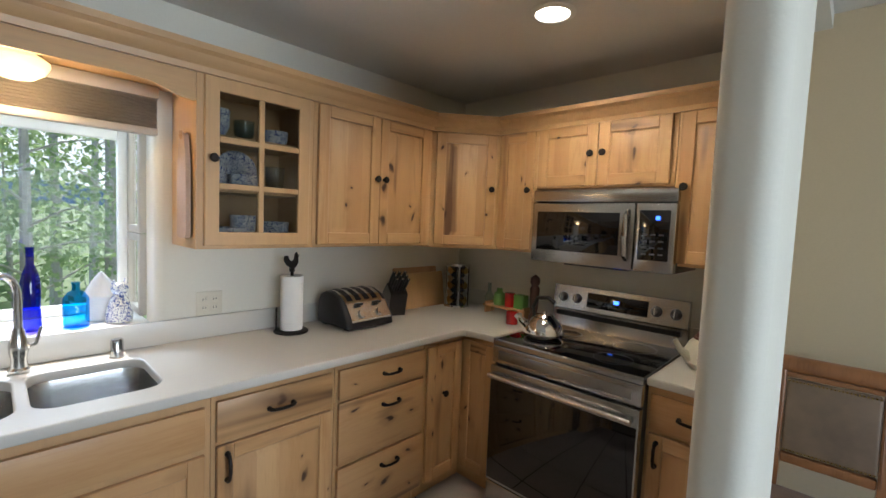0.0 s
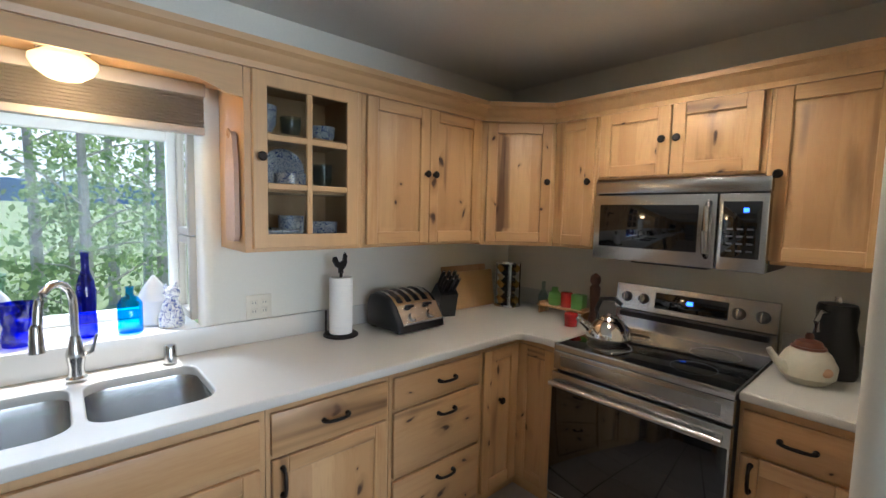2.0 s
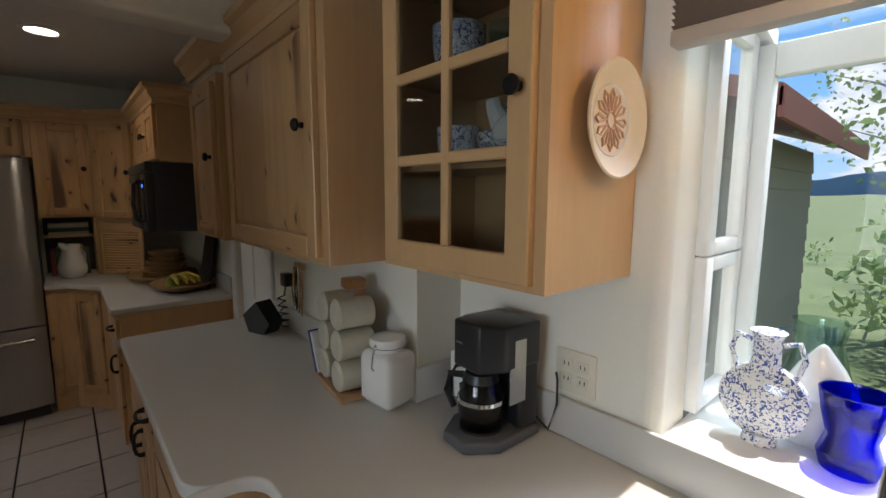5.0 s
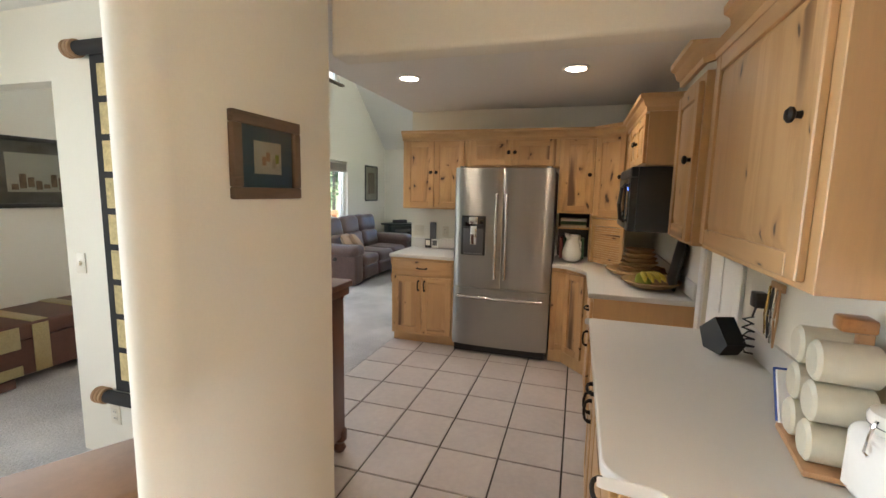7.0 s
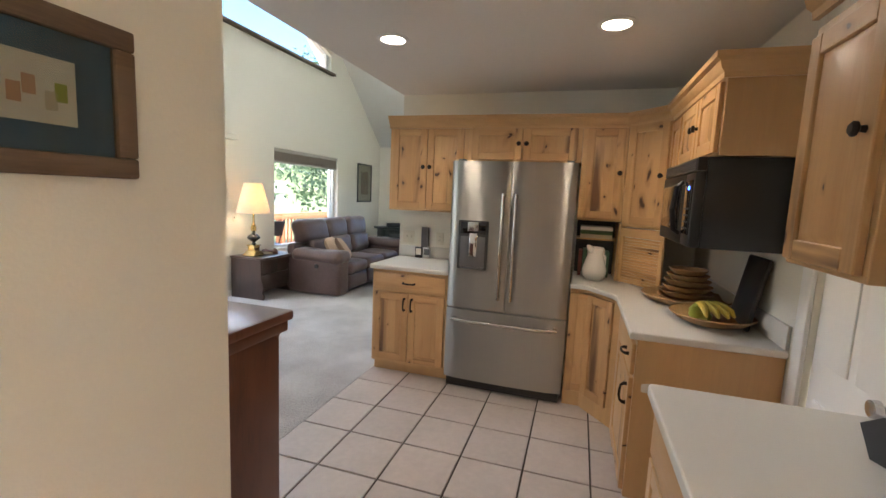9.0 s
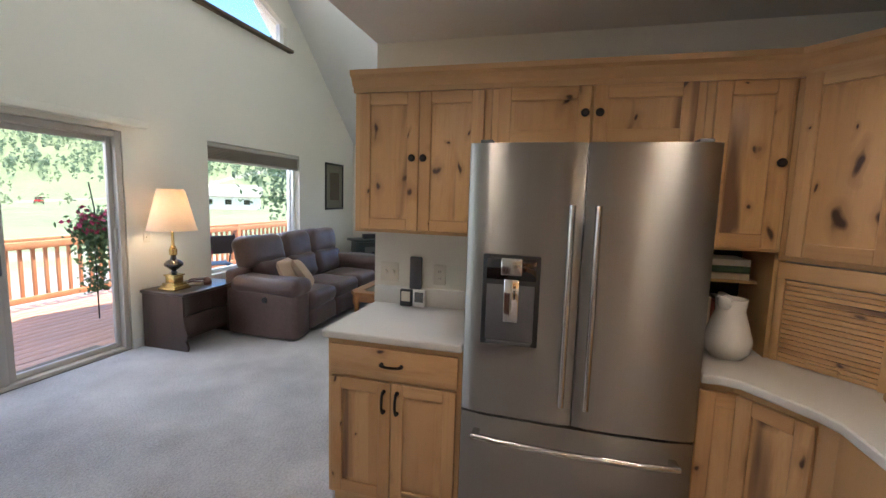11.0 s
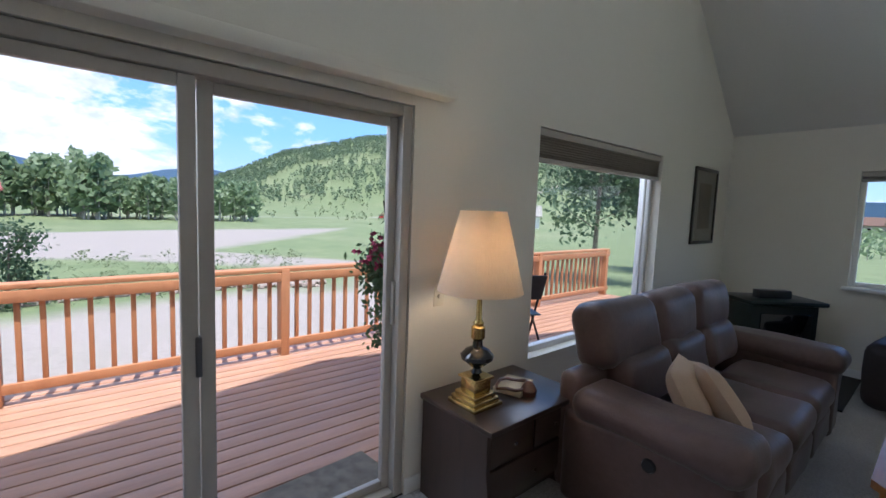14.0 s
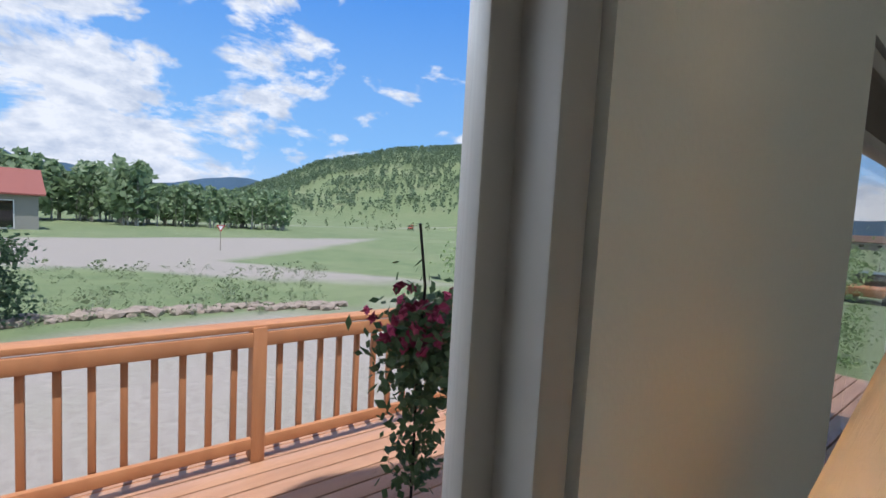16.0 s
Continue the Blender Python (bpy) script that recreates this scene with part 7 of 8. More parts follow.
house("white_house", facing(-49.5, 110), 14, 8, 3.2, 2.4, "white_trim", "siding", "white house among trees beyond the deck", [(-4, 1, 1.6, 1.4), (0, 1, 1.6, 1.4), (4, 1, 1.6, 1.4)])
# the wing of the house seen from the kitchen window
gw2 = thing("garage_wing", pose(0, 0, 0), "grey sided wing of the house with a red eave", "building")
b1 = bmesh.new()
box(b1, -6.0, -1.30, 5.4, 9.3, -1.0, 2.15)
part("wall", b1, "siding", gw2, "", False)
for k in range(13):
    z = -0.9 + 0.23 * k
    part("siding_board", P([(-1.30, z), (-1.275, z), (-1.295, z + 0.23), (-1.30, z + 0.23)], 5.4, 9.3, "y"), "siding", gw2, "", False)
part("roof", P([(-0.80, 2.12), (-0.80, 2.26), (-6.4, 4.3), (-6.4, 4.16)], 4.9, 9.8, "y"), "roof_red", gw2, "dull red metal roof", False)
part("fascia", B(-0.82, -0.79, 4.9, 9.8, 2.05, 2.24), "roof_red", gw2, "", False)
# sign, vehicles
x, y, _ = at_az(-9.5, 37)
sg = thing("yield_sign", pose(x, y, land_z(x, y), 0, 0, -9), "small yield sign on a thin post", "sign")
part("post", B(-0.03, 0.03, -0.02, 0.02, 0, 1.75), "stone", sg, "", False)
part("plate", P([(-0.30, 1.95), (0.30, 1.95), (0, 1.43)], 0.03, 0.045, "y"), "red_enamel", sg, "", False)
part("plate_centre", P([(-0.19, 1.89), (0.19, 1.89), (0, 1.56)], 0.046, 0.05, "y"), "white_trim", sg, "", False)


def vehicle(name, m, body, roof, label):
    ob = thing(name, m, label, "vehicle", "parked vehicles")
    part("body", B(-1.9, 1.9, -0.8, 0.8, 0.45, 1.0, r=0.12, seg=3), body, ob)
    part("cabin", B(-0.9, 0.9, -0.7, 0.7, 1.0, 1.6, r=0.15, seg=3), "black_glass", ob)
    part("roof", B(-0.85, 0.85, -0.7, 0.7, 1.6, 1.68, r=0.03), roof, ob)
    for x in (-1.2, 1.2):
        for y in (-0.8, 0.8):
            part("wheel", L([(0, -0.1), (0.36, -0.1), (0.38, 0), (0.36, 0.1), (0, 0.1)], 16, m=Matrix.Rotation(radians(90), 4, "X")), "black_plastic", ob, "", True, pose(x, y, 0.38))
    return ob


vehicle("parked_car", pose(*at_az(-32.2, 135)[:2], land_z(*at_az(-32.2, 135)[:2]), 0, 0, 60), "red_enamel", "red_enamel", "dark red car parked far off on the track")
vehicle("utility_cart", pose(*at_az(-81.6, 34)[:2], land_z(*at_az(-81.6, 34)[:2]), 0, 0, 0), "rail_wood", "mat_blue", "orange utility cart with a blue roof")


# ---- lights ----
def downlight(x, y, power):
    ob = thing("ceiling_light", pose(x, y, KCEIL), "round recessed ceiling downlight, lit", "light", "ceiling downlights")
    part("trim_ring", L([(0.075, 0.0), (0.095, -0.002), (0.098, -0.006), (0.072, -0.012), (0.068, -0.004)], 32), "white_trim", ob)
    part("lens", L([(0.0, -0.006), (0.069, -0.006), (0.069, -0.001), (0, -0.001)], 32), "bulb_glow", ob, "glowing lens")
    lamp("downlight", "SPOT", power, look((x, y, KCEIL - 0.03), (x, y, 0)), (1.0, 0.83, 0.62), radius=0.06, cone=150)


downlight(1.575, 1.163, 25)
downlight(-3.31, 0.20, 7)
downlight(-3.31, 1.425, 7)
sf = thing("sink_light", pose(0.005, 2.23, 2.03), "glowing amber glass dome light over the sink", "light")
part("dome", L([(0.0, -0.098), (0.045, -0.090), (0.075, -0.068), (0.088, -0.044), (0.088, -0.03), (0.06, -0.012), (0.05, -0.004)], 32), "dome_glow", sf)
part("base", L([(0.065, -0.012), (0.07, 0.0), (0, 0.0)], 24), "nickel", sf)
lamp("sink_lamp", "POINT", 3, pose(0.005, 2.20, 1.88), (1.0, 0.66, 0.32), radius=0.05)


# ---- small things ----
def outlet(m, label, gang=1, kind="outlet"):
    ob = thing("wall_outlet", m, label, "outlet", "wall outlets and switches")
    w = 0.072 if gang == 1 else 0.115
    part("plate", B(-w / 2, w / 2, -0.006, 0, -0.057, 0.057, r=0.003), "outlet_ivory", ob)
    for k in range(gang):
        x = 0 if gang == 1 else (-0.023 + 0.046 * k)
        if kind == "outlet":
            for z in (-0.02, 0.02):
                f = part("socket", B(x - 0.016, x + 0.016, -0.009, -0.005, z - 0.014, z + 0.014, r=0.003), "outlet_ivory", ob)
                for dx in (-0.006, 0.006):
                    part("slot", B(x + dx - 0.0012, x + dx + 0.0012, -0.0098, -0.0088, z - 0.004, z + 0.006), "black_plastic", f, "", False)
        else:
            part("dial", L([(0, -0.016), (0.012, -0.015), (0.014, -0.004), (0.014, 0)], 16, m=Matrix.Rotation(radians(-90), 4, "X")), "outlet_ivory", ob, "", True, pose(x, -0.004, 0))


outlet(pose(0.655, SINK_Y, 1.085), "ivory double outlet plate on the backsplash wall", 2)
outlet(pose(-0.655, SINK_Y, 1.10), "ivory outlet plate beside the coffee maker", 2)
outlet(pose(FRIDGE_X, -0.21, 1.11, 0, 0, 90), "ivory switch plate with two dials by the refrigerator", 2, "dial")
outlet(pose(FRIDGE_X, 0.10, 1.11, 0, 0, 90), "ivory outlet plate beside the refrigerator", 1)
outlet(pose(-1.755, -1.11, 1.12, 0, 0, 90), "ivory dimmer switch plate beside the opening", 1, "dial")
outlet(pose(-1.755, -0.94, 0.26, 0, 0, 90), "ivory outlet plate low on the wall", 1)
outlet(pose(-5.70, SOUTH_Y, 1.085, 0, 0, 180), "ivory switch plate beside the sliding door", 1, "dial")

CZ = Z1 + 0.001
# cordless holder and two little clocks by the refrigerator
single("remote_holder", B(-0.035, 0.035, -0.03, 0.0, 0, 0.19, r=0.006), "grey_plastic", pose(FRIDGE_X + 0.002, -0.04, 1.02, 0, 0, 90), "grey remote control in a wall holder", "remote")
for y, mt in ((-0.085, "black_plastic"), (-0.005, "white_trim")):
    ck = thing("weather_clock", pose(FRIDGE_X + 0.05, y, CZ, 0, 0, 90), "small digital clock standing on the countertop", "clock", "clocks on the counter")
    part("case", B(-0.036, 0.036, -0.012, 0.012, 0, 0.10, r=0.005), mt, ck)
    part("screen", B(-0.026, 0.026, -0.0145, -0.0115, 0.03, 0.088, r=0.002), "print_paper" if mt == "black_plastic" else "grey_plastic", ck)

# paper towels with a rooster finial
pt = thing("paper_towel_stand", pose(1.0, 2.245, CZ), "black iron paper towel stand with a rooster finial", "paper towel")
part("base", L([(0, 0.014), (0.075, 0.014), (0.085, 0.008), (0.085, 0.0), (0, 0)], 28), "black_iron", pt)
part("roll", L([(0.02, 0.015), (0.055, 0.015), (0.056, 0.02), (0.056, 0.285), (0.055, 0.29), (0.02, 0.29)], 28), "paper", pt, "white paper towel roll")
part("rod", T([(0, 0, 0.01), (0, 0, 0.31)], 0.008), "black_iron", pt)
part("guard", T([(-0.07, 0.02, 0.01), (-0.07, 0.02, 0.13)], 0.005), "black_iron", pt)
rooster = [(-0.012, 0.31), (0.012, 0.31), (0.008, 0.325), (0.022, 0.34), (0.03, 0.36), (0.028, 0.385), (0.034, 0.392), (0.027, 0.397), (0.022, 0.41), (0.014, 0.398), (0.010, 0.372), (-0.006, 0.362), (-0.018, 0.372), (-0.026, 0.392), (-0.042, 0.39), (-0.044, 0.37), (-0.030, 0.345), (-0.012, 0.332)]
part("finial", P(rooster, -0.007, 0.007, "y"), "black_iron", pt, "black iron rooster", False)

# toaster
ts = thing("toaster", pose(1.36, 2.205, CZ, 0, 0, 3), "black four-slot toaster with a chrome top", "toaster")
prof = [(-0.155, 0.010), (0.125, 0.010), (0.135, 0.05), (0.130, 0.13), (0.105, 0.175), (0.06, 0.193), (0.01, 0.190), (-0.05, 0.168), (-0.10, 0.128), (-0.145, 0.06)]
bm = P(prof, -0.160, 0.160, "x")
bmesh.ops.bevel(bm, geom=[e for e in bm.edges if abs(abs(e.verts[0].co.x) - 0.16) < 1e-5 and abs(e.verts[0].co.x - e.verts[1].co.x) < 1e-5], offset=0.016, segments=3, profile=0.5, affect="EDGES")
part("body", bm, "black_plastic", ts)
top = [(0.095, 0.182), (0.06, 0.1955), (0.01, 0.1925), (-0.05, 0.1705), (-0.092, 0.137)]
part("top_plate", P(top + [(a, b - 0.012) for a, b in reversed(top)], -0.128, 0.128, "x"), "chrome", ts, "polished chrome top", False)
for k in range(4):
    x = -0.108 + 0.058 * k
    sl = [(0.08, 0.190), (0.06, 0.1975), (0.01, 0.1945), (-0.05, 0.1725), (-0.078, 0.152)]
    part("slot", P(sl + [(a, b - 0.008) for a, b in reversed(sl)], x, x + 0.032, "x"), "black_plastic", ts, "", False)
pn = part("front_panel", P([(-0.094, 0.138), (-0.100, 0.141), (-0.158, 0.058), (-0.156, 0.048), (-0.148, 0.050)], -0.135, 0.135, "x"), "steel_h", ts, "steel control panel", False)
for x in (-0.062, 0.062):
    part("dial", L([(0, 0.016), (0.020, 0.014), (0.024, 0.0)], 18, m=Matrix.Rotation(radians(90), 4, "X")), "nickel", pn, "", True, pose(x, -0.140, 0.082, -35))
    part("lever", B(x - 0.022, x + 0.022, -0.128, -0.098, 0.128, 0.140, r=0.004), "black_plastic", ts)
for x in (-0.12, 0.12):
    for y in (-0.11, 0.09):
        part("foot", B(x - 0.02, x + 0.02, y - 0.02, y + 0.02, 0, 0.012, r=0.003), "black_plastic", ts)

# knife block
kb = thing("knife_block", pose(1.70, 2.27, CZ, 0, 0, -20), "black knife block full of knives", "knife block")
part("block", P([(-0.06, 0.0), (0.07, 0.0), (0.07, 0.12), (-0.02, 0.20), (-0.10, 0.14)], -0.055, 0.055, "x"), "black_plastic", kb, "", False)
for i in range(3):
    for j in range(3):
        p = Vector((-0.035 + 0.035 * i, -0.075 + 0.028 * j, 0.165 + 0.018 * j))
        q = p + Vector((0, -0.075, 0.075))
        k = part("knife_handle", T([p, p.lerp(q, 0.5), q], [0.010, 0.012, 0.011], 8), "black_plastic", kb)
        part("rivet", ball(0.007, 0.007, 0.007, q, 8), "chrome", k)
# cutting boards leaning on the wall
for k, (x, w, h, mt) in enumerate(((1.98, 0.40, 0.275, "board_wood"), (2.02, 0.37, 0.24, "alder_plain"))):
    single("cutting_board", B(-w / 2, w / 2, -0.012, 0.006, 0, h, r=0.006), mt, pose(x, 2.345 - 0.035 * k, CZ, -9), "wooden cutting board leaning on the wall", "cutting board", "cutting boards")
# spice carousel
sr = thing("spice_rack", pose(2.245, 2.22, CZ), "chrome revolving spice rack full of jars", "spice rack")
part("base", L([(0, 0.012), (0.088, 0.012), (0.092, 0.0), (0, 0)], 28), "chrome", sr)
part("cap", L([(0, 0.30), (0.088, 0.30), (0.09, 0.288), (0, 0.288)], 28), "chrome", sr)
part("core", B(-0.035, 0.035, -0.035, 0.035, 0.012, 0.288), "black_plastic", sr)
for q in range(4):
    for s in (-1, 1):
        a = radians(90 * q + 45)
        part("rail", B(0.075, 0.082, -0.012, 0.012, 0.012, 0.288), "chrome", sr, "", True, Matrix.Rotation(a, 4, "Z"))
    for z in range(5):
        part("jar", L([(0, 0.0), (0.021, 0.0), (0.023, 0.035), (0.0, 0.036)], 14, m=Matrix.Rotation(radians(90), 4, "Y")), "chrome" if z % 2 else "brass", sr, "", True, Matrix.Rotation(radians(90 * q), 4, "Z") @ pose(0.042, 0, 0.042 + 0.053 * z))
# condiment shelf with coloured pots
cr = thing("condiment_stand", pose(2.28, 1.80, CZ, 0, 0, -90), "little wooden stand with coloured pots", "stand")
part("board", B(-0.17, 0.17, -0.05, 0.05, 0.045, 0.058, r=0.003), "board_wood", cr)
for x in (-0.155, 0.145):
    part("end", B(x, x + 0.012, -0.05, 0.05, 0, 0.075, r=0.003), "board_wood", cr)
PZ = CZ + 0.059
single("green_jar", L([(0, 0), (0.035, 0), (0.042, 0.03), (0.036, 0.075), (0.02, 0.09), (0.02, 0.11), (0, 0.112)], 18), "green_enamel", pose(2.28, 1.87, PZ), "squat green jar on the wooden stand", "jar")
single("red_pot", L([(0, 0), (0.034, 0), (0.036, 0.085), (0.03, 0.092), (0, 0.095)], 18), "red_enamel", pose(2.28, 1.785, PZ), "red enamel pot on the wooden stand", "pot")
single("green_tin", B(-0.038, 0.038, -0.03, 0.03, 0, 0.09, r=0.006), "green_enamel", pose(2.28, 1.70, PZ, 0, 0, -90), "green tin box on the wooden stand", "tin")
single("oil_bottle", L([(0, 0), (0.03, 0), (0.032, 0.10), (0.012, 0.14), (0.012, 0.19), (0, 0.19)], 16), "pale_glass", pose(2.30, 1.97, CZ), "clear oil bottle beside the stand", "bottle")
single("red_pot", L([(0, 0), (0.035, 0), (0.038, 0.07), (0.03, 0.078), (0, 0.082)], 18), "red_enamel", pose(2.10, 1.64, CZ), "small red pot beside the range", "pot")
single("pepper_mill", L([(0, 0), (0.03, 0), (0.032, 0.03), (0.022, 0.06), (0.028, 0.14), (0.030, 0.21), (0.020, 0.225), (0.030, 0.245), (0.028, 0.275), (0.010, 0.29), (0, 0.295)], 20), "mahogany", pose(2.25, 1.585, CZ), "tall dark wooden pepper mill", "pepper mill")
# kettle
kt = thing("kettle", pose(1.99, 1.36, 0.9235), "polished steel whistling kettle on the cooktop", "kettle")
part("body", L([(0, 0), (0.095, 0), (0.105, 0.012), (0.108, 0.03), (0.09, 0.075), (0.06, 0.105), (0.05, 0.11), (0, 0.112)], 32), "chrome", kt)
part("lid", L([(0.05, 0.111), (0.04, 0.122), (0.012, 0.128), (0.012, 0.14), (0, 0.145)], 24), "chrome", kt)
part("handle", T([(0.0, 0.06, 0.10), (0.0, 0.07, 0.15), (0.0, 0.045, 0.205), (0.0, -0.02, 0.215), (0.0, -0.06, 0.19)], 0.011, 8), "black_plastic", kt)
part("spout", T([(-0.05, 0.075, 0.06), (-0.075, 0.105, 0.09), (-0.085, 0.125, 0.11)], [0.022, 0.016, 0.013], 10), "chrome", kt)
tq = thing("teapot", pose(2.10, 0.615, CZ), "cream china teapot with brown band and lid", "teapot")
part("body", L([(0, 0), (0.06, 0), (0.088, 0.03), (0.092, 0.07), (0.07, 0.115), (0.052, 0.13), (0, 0.13)], 28), "stoneware", tq)
part("band", L([(0.050, 0.128), (0.056, 0.132), (0.054, 0.140), (0.046, 0.140)], 28), "mahogany", tq)
part("lid", L([(0.048, 0.140), (0.040, 0.158), (0.014, 0.168), (0.014, 0.18), (0.009, 0.19), (0, 0.192)], 24), "mahogany", tq, "dark brown lid")
part("spout", T([(-0.06, 0.05, 0.05), (-0.085, 0.085, 0.085), (-0.095, 0.105, 0.125)], [0.022, 0.014, 0.010], 10), "stoneware", tq)
for a, b, r_ in ((-0.075, -0.035, 0.020), (-0.055, -0.066, 0.026), (-0.08, 0.02, 0.018)):
    part("painted_fruit", ball(r_, r_, r_ * 0.8, (a * 0.86, b * 0.86, 0.062), 12), "plate_rust" if b < -0.04 else "rattan", tq)
cpz = thing("coffee_press", pose(2.27, 0.56, CZ), "tall black jug with a steel handle", "jug")
part("jug", L([(0, 0), (0.075, 0), (0.080, 0.02), (0.074, 0.14), (0.062, 0.20), (0.066, 0.27), (0.060, 0.29), (0, 0.295)], 28), "black_plastic", cpz)
part("handle", T([(-0.058, 0.02, 0.26), (-0.10, 0.04, 0.265), (-0.125, 0.045, 0.23), (-0.115, 0.04, 0.19)], [0.009, 0.010, 0.010, 0.008], 8), "nickel", cpz, "bent steel handle")
part("knob", L([(0, 0.32), (0.012, 0.318), (0.012, 0.295)], 12), "nickel", cpz)

# window sill glass
SZ = GZ0 + 0.005
fl = thing("moon_flask", pose(-0.30, 2.56, SZ), "blue and white china moon flask with handles", "flask")
part("body", L([(0, -0.028), (0.06, -0.026), (0.082, -0.012), (0.082, 0.012), (0.06, 0.026), (0, 0.028)], 28, m=Matrix.Rotation(radians(90), 4, "X")), "china", fl, "", True, pose(0, 0, 0.095))
part("neck", L([(0.03, 0.165), (0.026, 0.19), (0.026, 0.235), (0.034, 0.25), (0.03, 0.252), (0, 0.24)], 18), "china", fl)
part("foot", L([(0, 0), (0.034, 0), (0.03, 0.02), (0, 0.02)], 18), "china", fl)
for s in (-1, 1):
    part("handle", T([(s * 0.05, 0, 0.15), (s * 0.066, 0, 0.20), (s * 0.055, 0, 0.235), (s * 0.028, 0, 0.225)], 0.006), "china", fl)
single("cobalt_vase", L([(0, 0), (0.045, 0), (0.052, 0.03), (0.04, 0.07), (0.05, 0.11), (0.058, 0.16), (0.054, 0.16), (0.045, 0.11), (0.035, 0.07), (0.045, 0.03), (0, 0.012)], 24), "cobalt_glass", pose(-0.155, 2.57, SZ), "cobalt blue flared glass vase on the sill", "vase")
single("cobalt_bottle", L([(0, 0), (0.03, 0), (0.034, 0.02), (0.030, 0.10), (0.034, 0.18), (0.026, 0.23), (0.013, 0.27), (0.013, 0.33), (0.016, 0.34), (0, 0.34)], 20), "cobalt_glass", pose(0.045, 2.56, SZ), "tall cobalt blue glass bottle on the sill", "bottle")
single("aqua_bottle", L([(0, 0), (0.042, 0), (0.045, 0.015), (0.045, 0.12), (0.03, 0.145), (0.014, 0.155), (0.014, 0.185), (0.018, 0.19), (0, 0.19)], 20), "aqua_glass", pose(0.185, 2.555, SZ), "aqua blue square-shouldered bottle on the sill", "bottle")
for x in (-0.22, 0.285):
    bh = thing("lattice_house", pose(x, 2.66, SZ), "white pierced china lantern house on the sill", "ornament", "lantern houses")
    part("body", L([(0, 0), (0.058, 0), (0.055, 0.11), (0, 0.11)], 12), "ceramic", bh)
    part("roof", L([(0.07, 0.11), (0.04, 0.17), (0.008, 0.215), (0, 0.22)], 12), "ceramic", bh)
ca = thing("china_cat", pose(0.335, 2.56, SZ), "white and blue china cat on the sill", "ornament")
part("body", L([(0, 0), (0.05, 0), (0.052, 0.04), (0.035, 0.10), (0.02, 0.125), (0, 0.13)], 20), "china", ca)
part("head", ball(0.034, 0.03, 0.03, (0, -0.01, 0.15)), "china", ca)
for s in (-1, 1):
    part("ear", L([(0.012, 0.0), (0, 0.025)], 8), "china", ca, "", True, pose(s * 0.02, -0.01, 0.172))
pg = thing("glass_pitcher", pose(-0.24, 2.75, SZ), "pale glass pitcher on the sill", "pitcher")
part("body", L([(0, 0), (0.06, 0), (0.07, 0.10), (0.045, 0.20), (0.055, 0.25), (0.05, 0.25), (0.04, 0.20), (0.06, 0.10), (0, 0.01)], 20), "pale_glass", pg)
part("handle", T([(-0.05, 0, 0.22), (-0.10, 0, 0.20), (-0.10, 0, 0.12), (-0.065, 0, 0.08)], 0.007), "pale_glass", pg)

# plate and towel-board hung on cabinet sides
dp = thing("wall_plate", pose(-0.527, 2.242, 1.692, 0, 90, 0) @ Matrix.Scale(0.93, 4), "cream plate with a rust rosette hung on the cabinet", "plate")
part("plate", L([(0, 0.006), (0.07, 0.006), (0.10, 0.016), (0.118, 0.028), (0.12, 0.032), (0.116, 0.034), (0.095, 0.021), (0.07, 0.011), (0, 0.011)], 40), "plate_clay", dp)
for k in range(12):
    a = radians(30 * k)
    part("petal", T([(0.02 * math.cos(a), 0.02 * math.sin(a), 0.0125), (0.052 * math.cos(a - 0.16), 0.052 * math.sin(a - 0.16), 0.0125), (0.062 * math.cos(a), 0.062 * math.sin(a), 0.0125), (0.052 * math.cos(a + 0.16), 0.052 * math.sin(a + 0.16), 0.0125), (0.02 * math.cos(a), 0.02 * math.sin(a), 0.0125)], 0.0028, 5), "plate_rust", dp)
for r in (0.014, 0.07, 0.078):
    part("ring", L([(r, 0.011), (r + 0.0025, 0.0145), (r + 0.005, 0.011)], 40), "plate_rust" if r < 0.02 else "ceramic", dp)
hb = thing("hanging_board", pose(0.497, 2.165, 1.41, 0, 0, -90), "long slim wooden board hung on the cabinet side", "board")
pts = arc(0.0, 0.39, 0.035, 0, 180, 8) + [(-0.055, 0.30), (-0.06, 0.05)] + arc(-0.03, 0.03, 0.03, 180, 270, 4) + arc(0.03, 0.03, 0.03, 270, 360, 4) + [(0.06, 0.05), (0.055, 0.30)]
part("board", P(pts, -0.022, -0.004, "y"), "towel", hb, "", False)
part("ring", T([(0.012 * math.cos(a), -0.024, 0.415 + 0.016 * math.sin(a)) for a in [i * math.pi / 6 for i in range(13)]], 0.004, 6), "board_wood", hb)

# china behind the cabinet glass
def cup(m, r, h, mat, label, nm="china_cup"):
    return single(nm, L([(0, 0), (r * 0.6, 0), (r * 0.95, h * 0.4), (r, h), (r * 0.93, h), (r * 0.86, h * 0.4), (0, h * 0.1)], 20), mat, m, label, "china", "china in the glass cabinets")


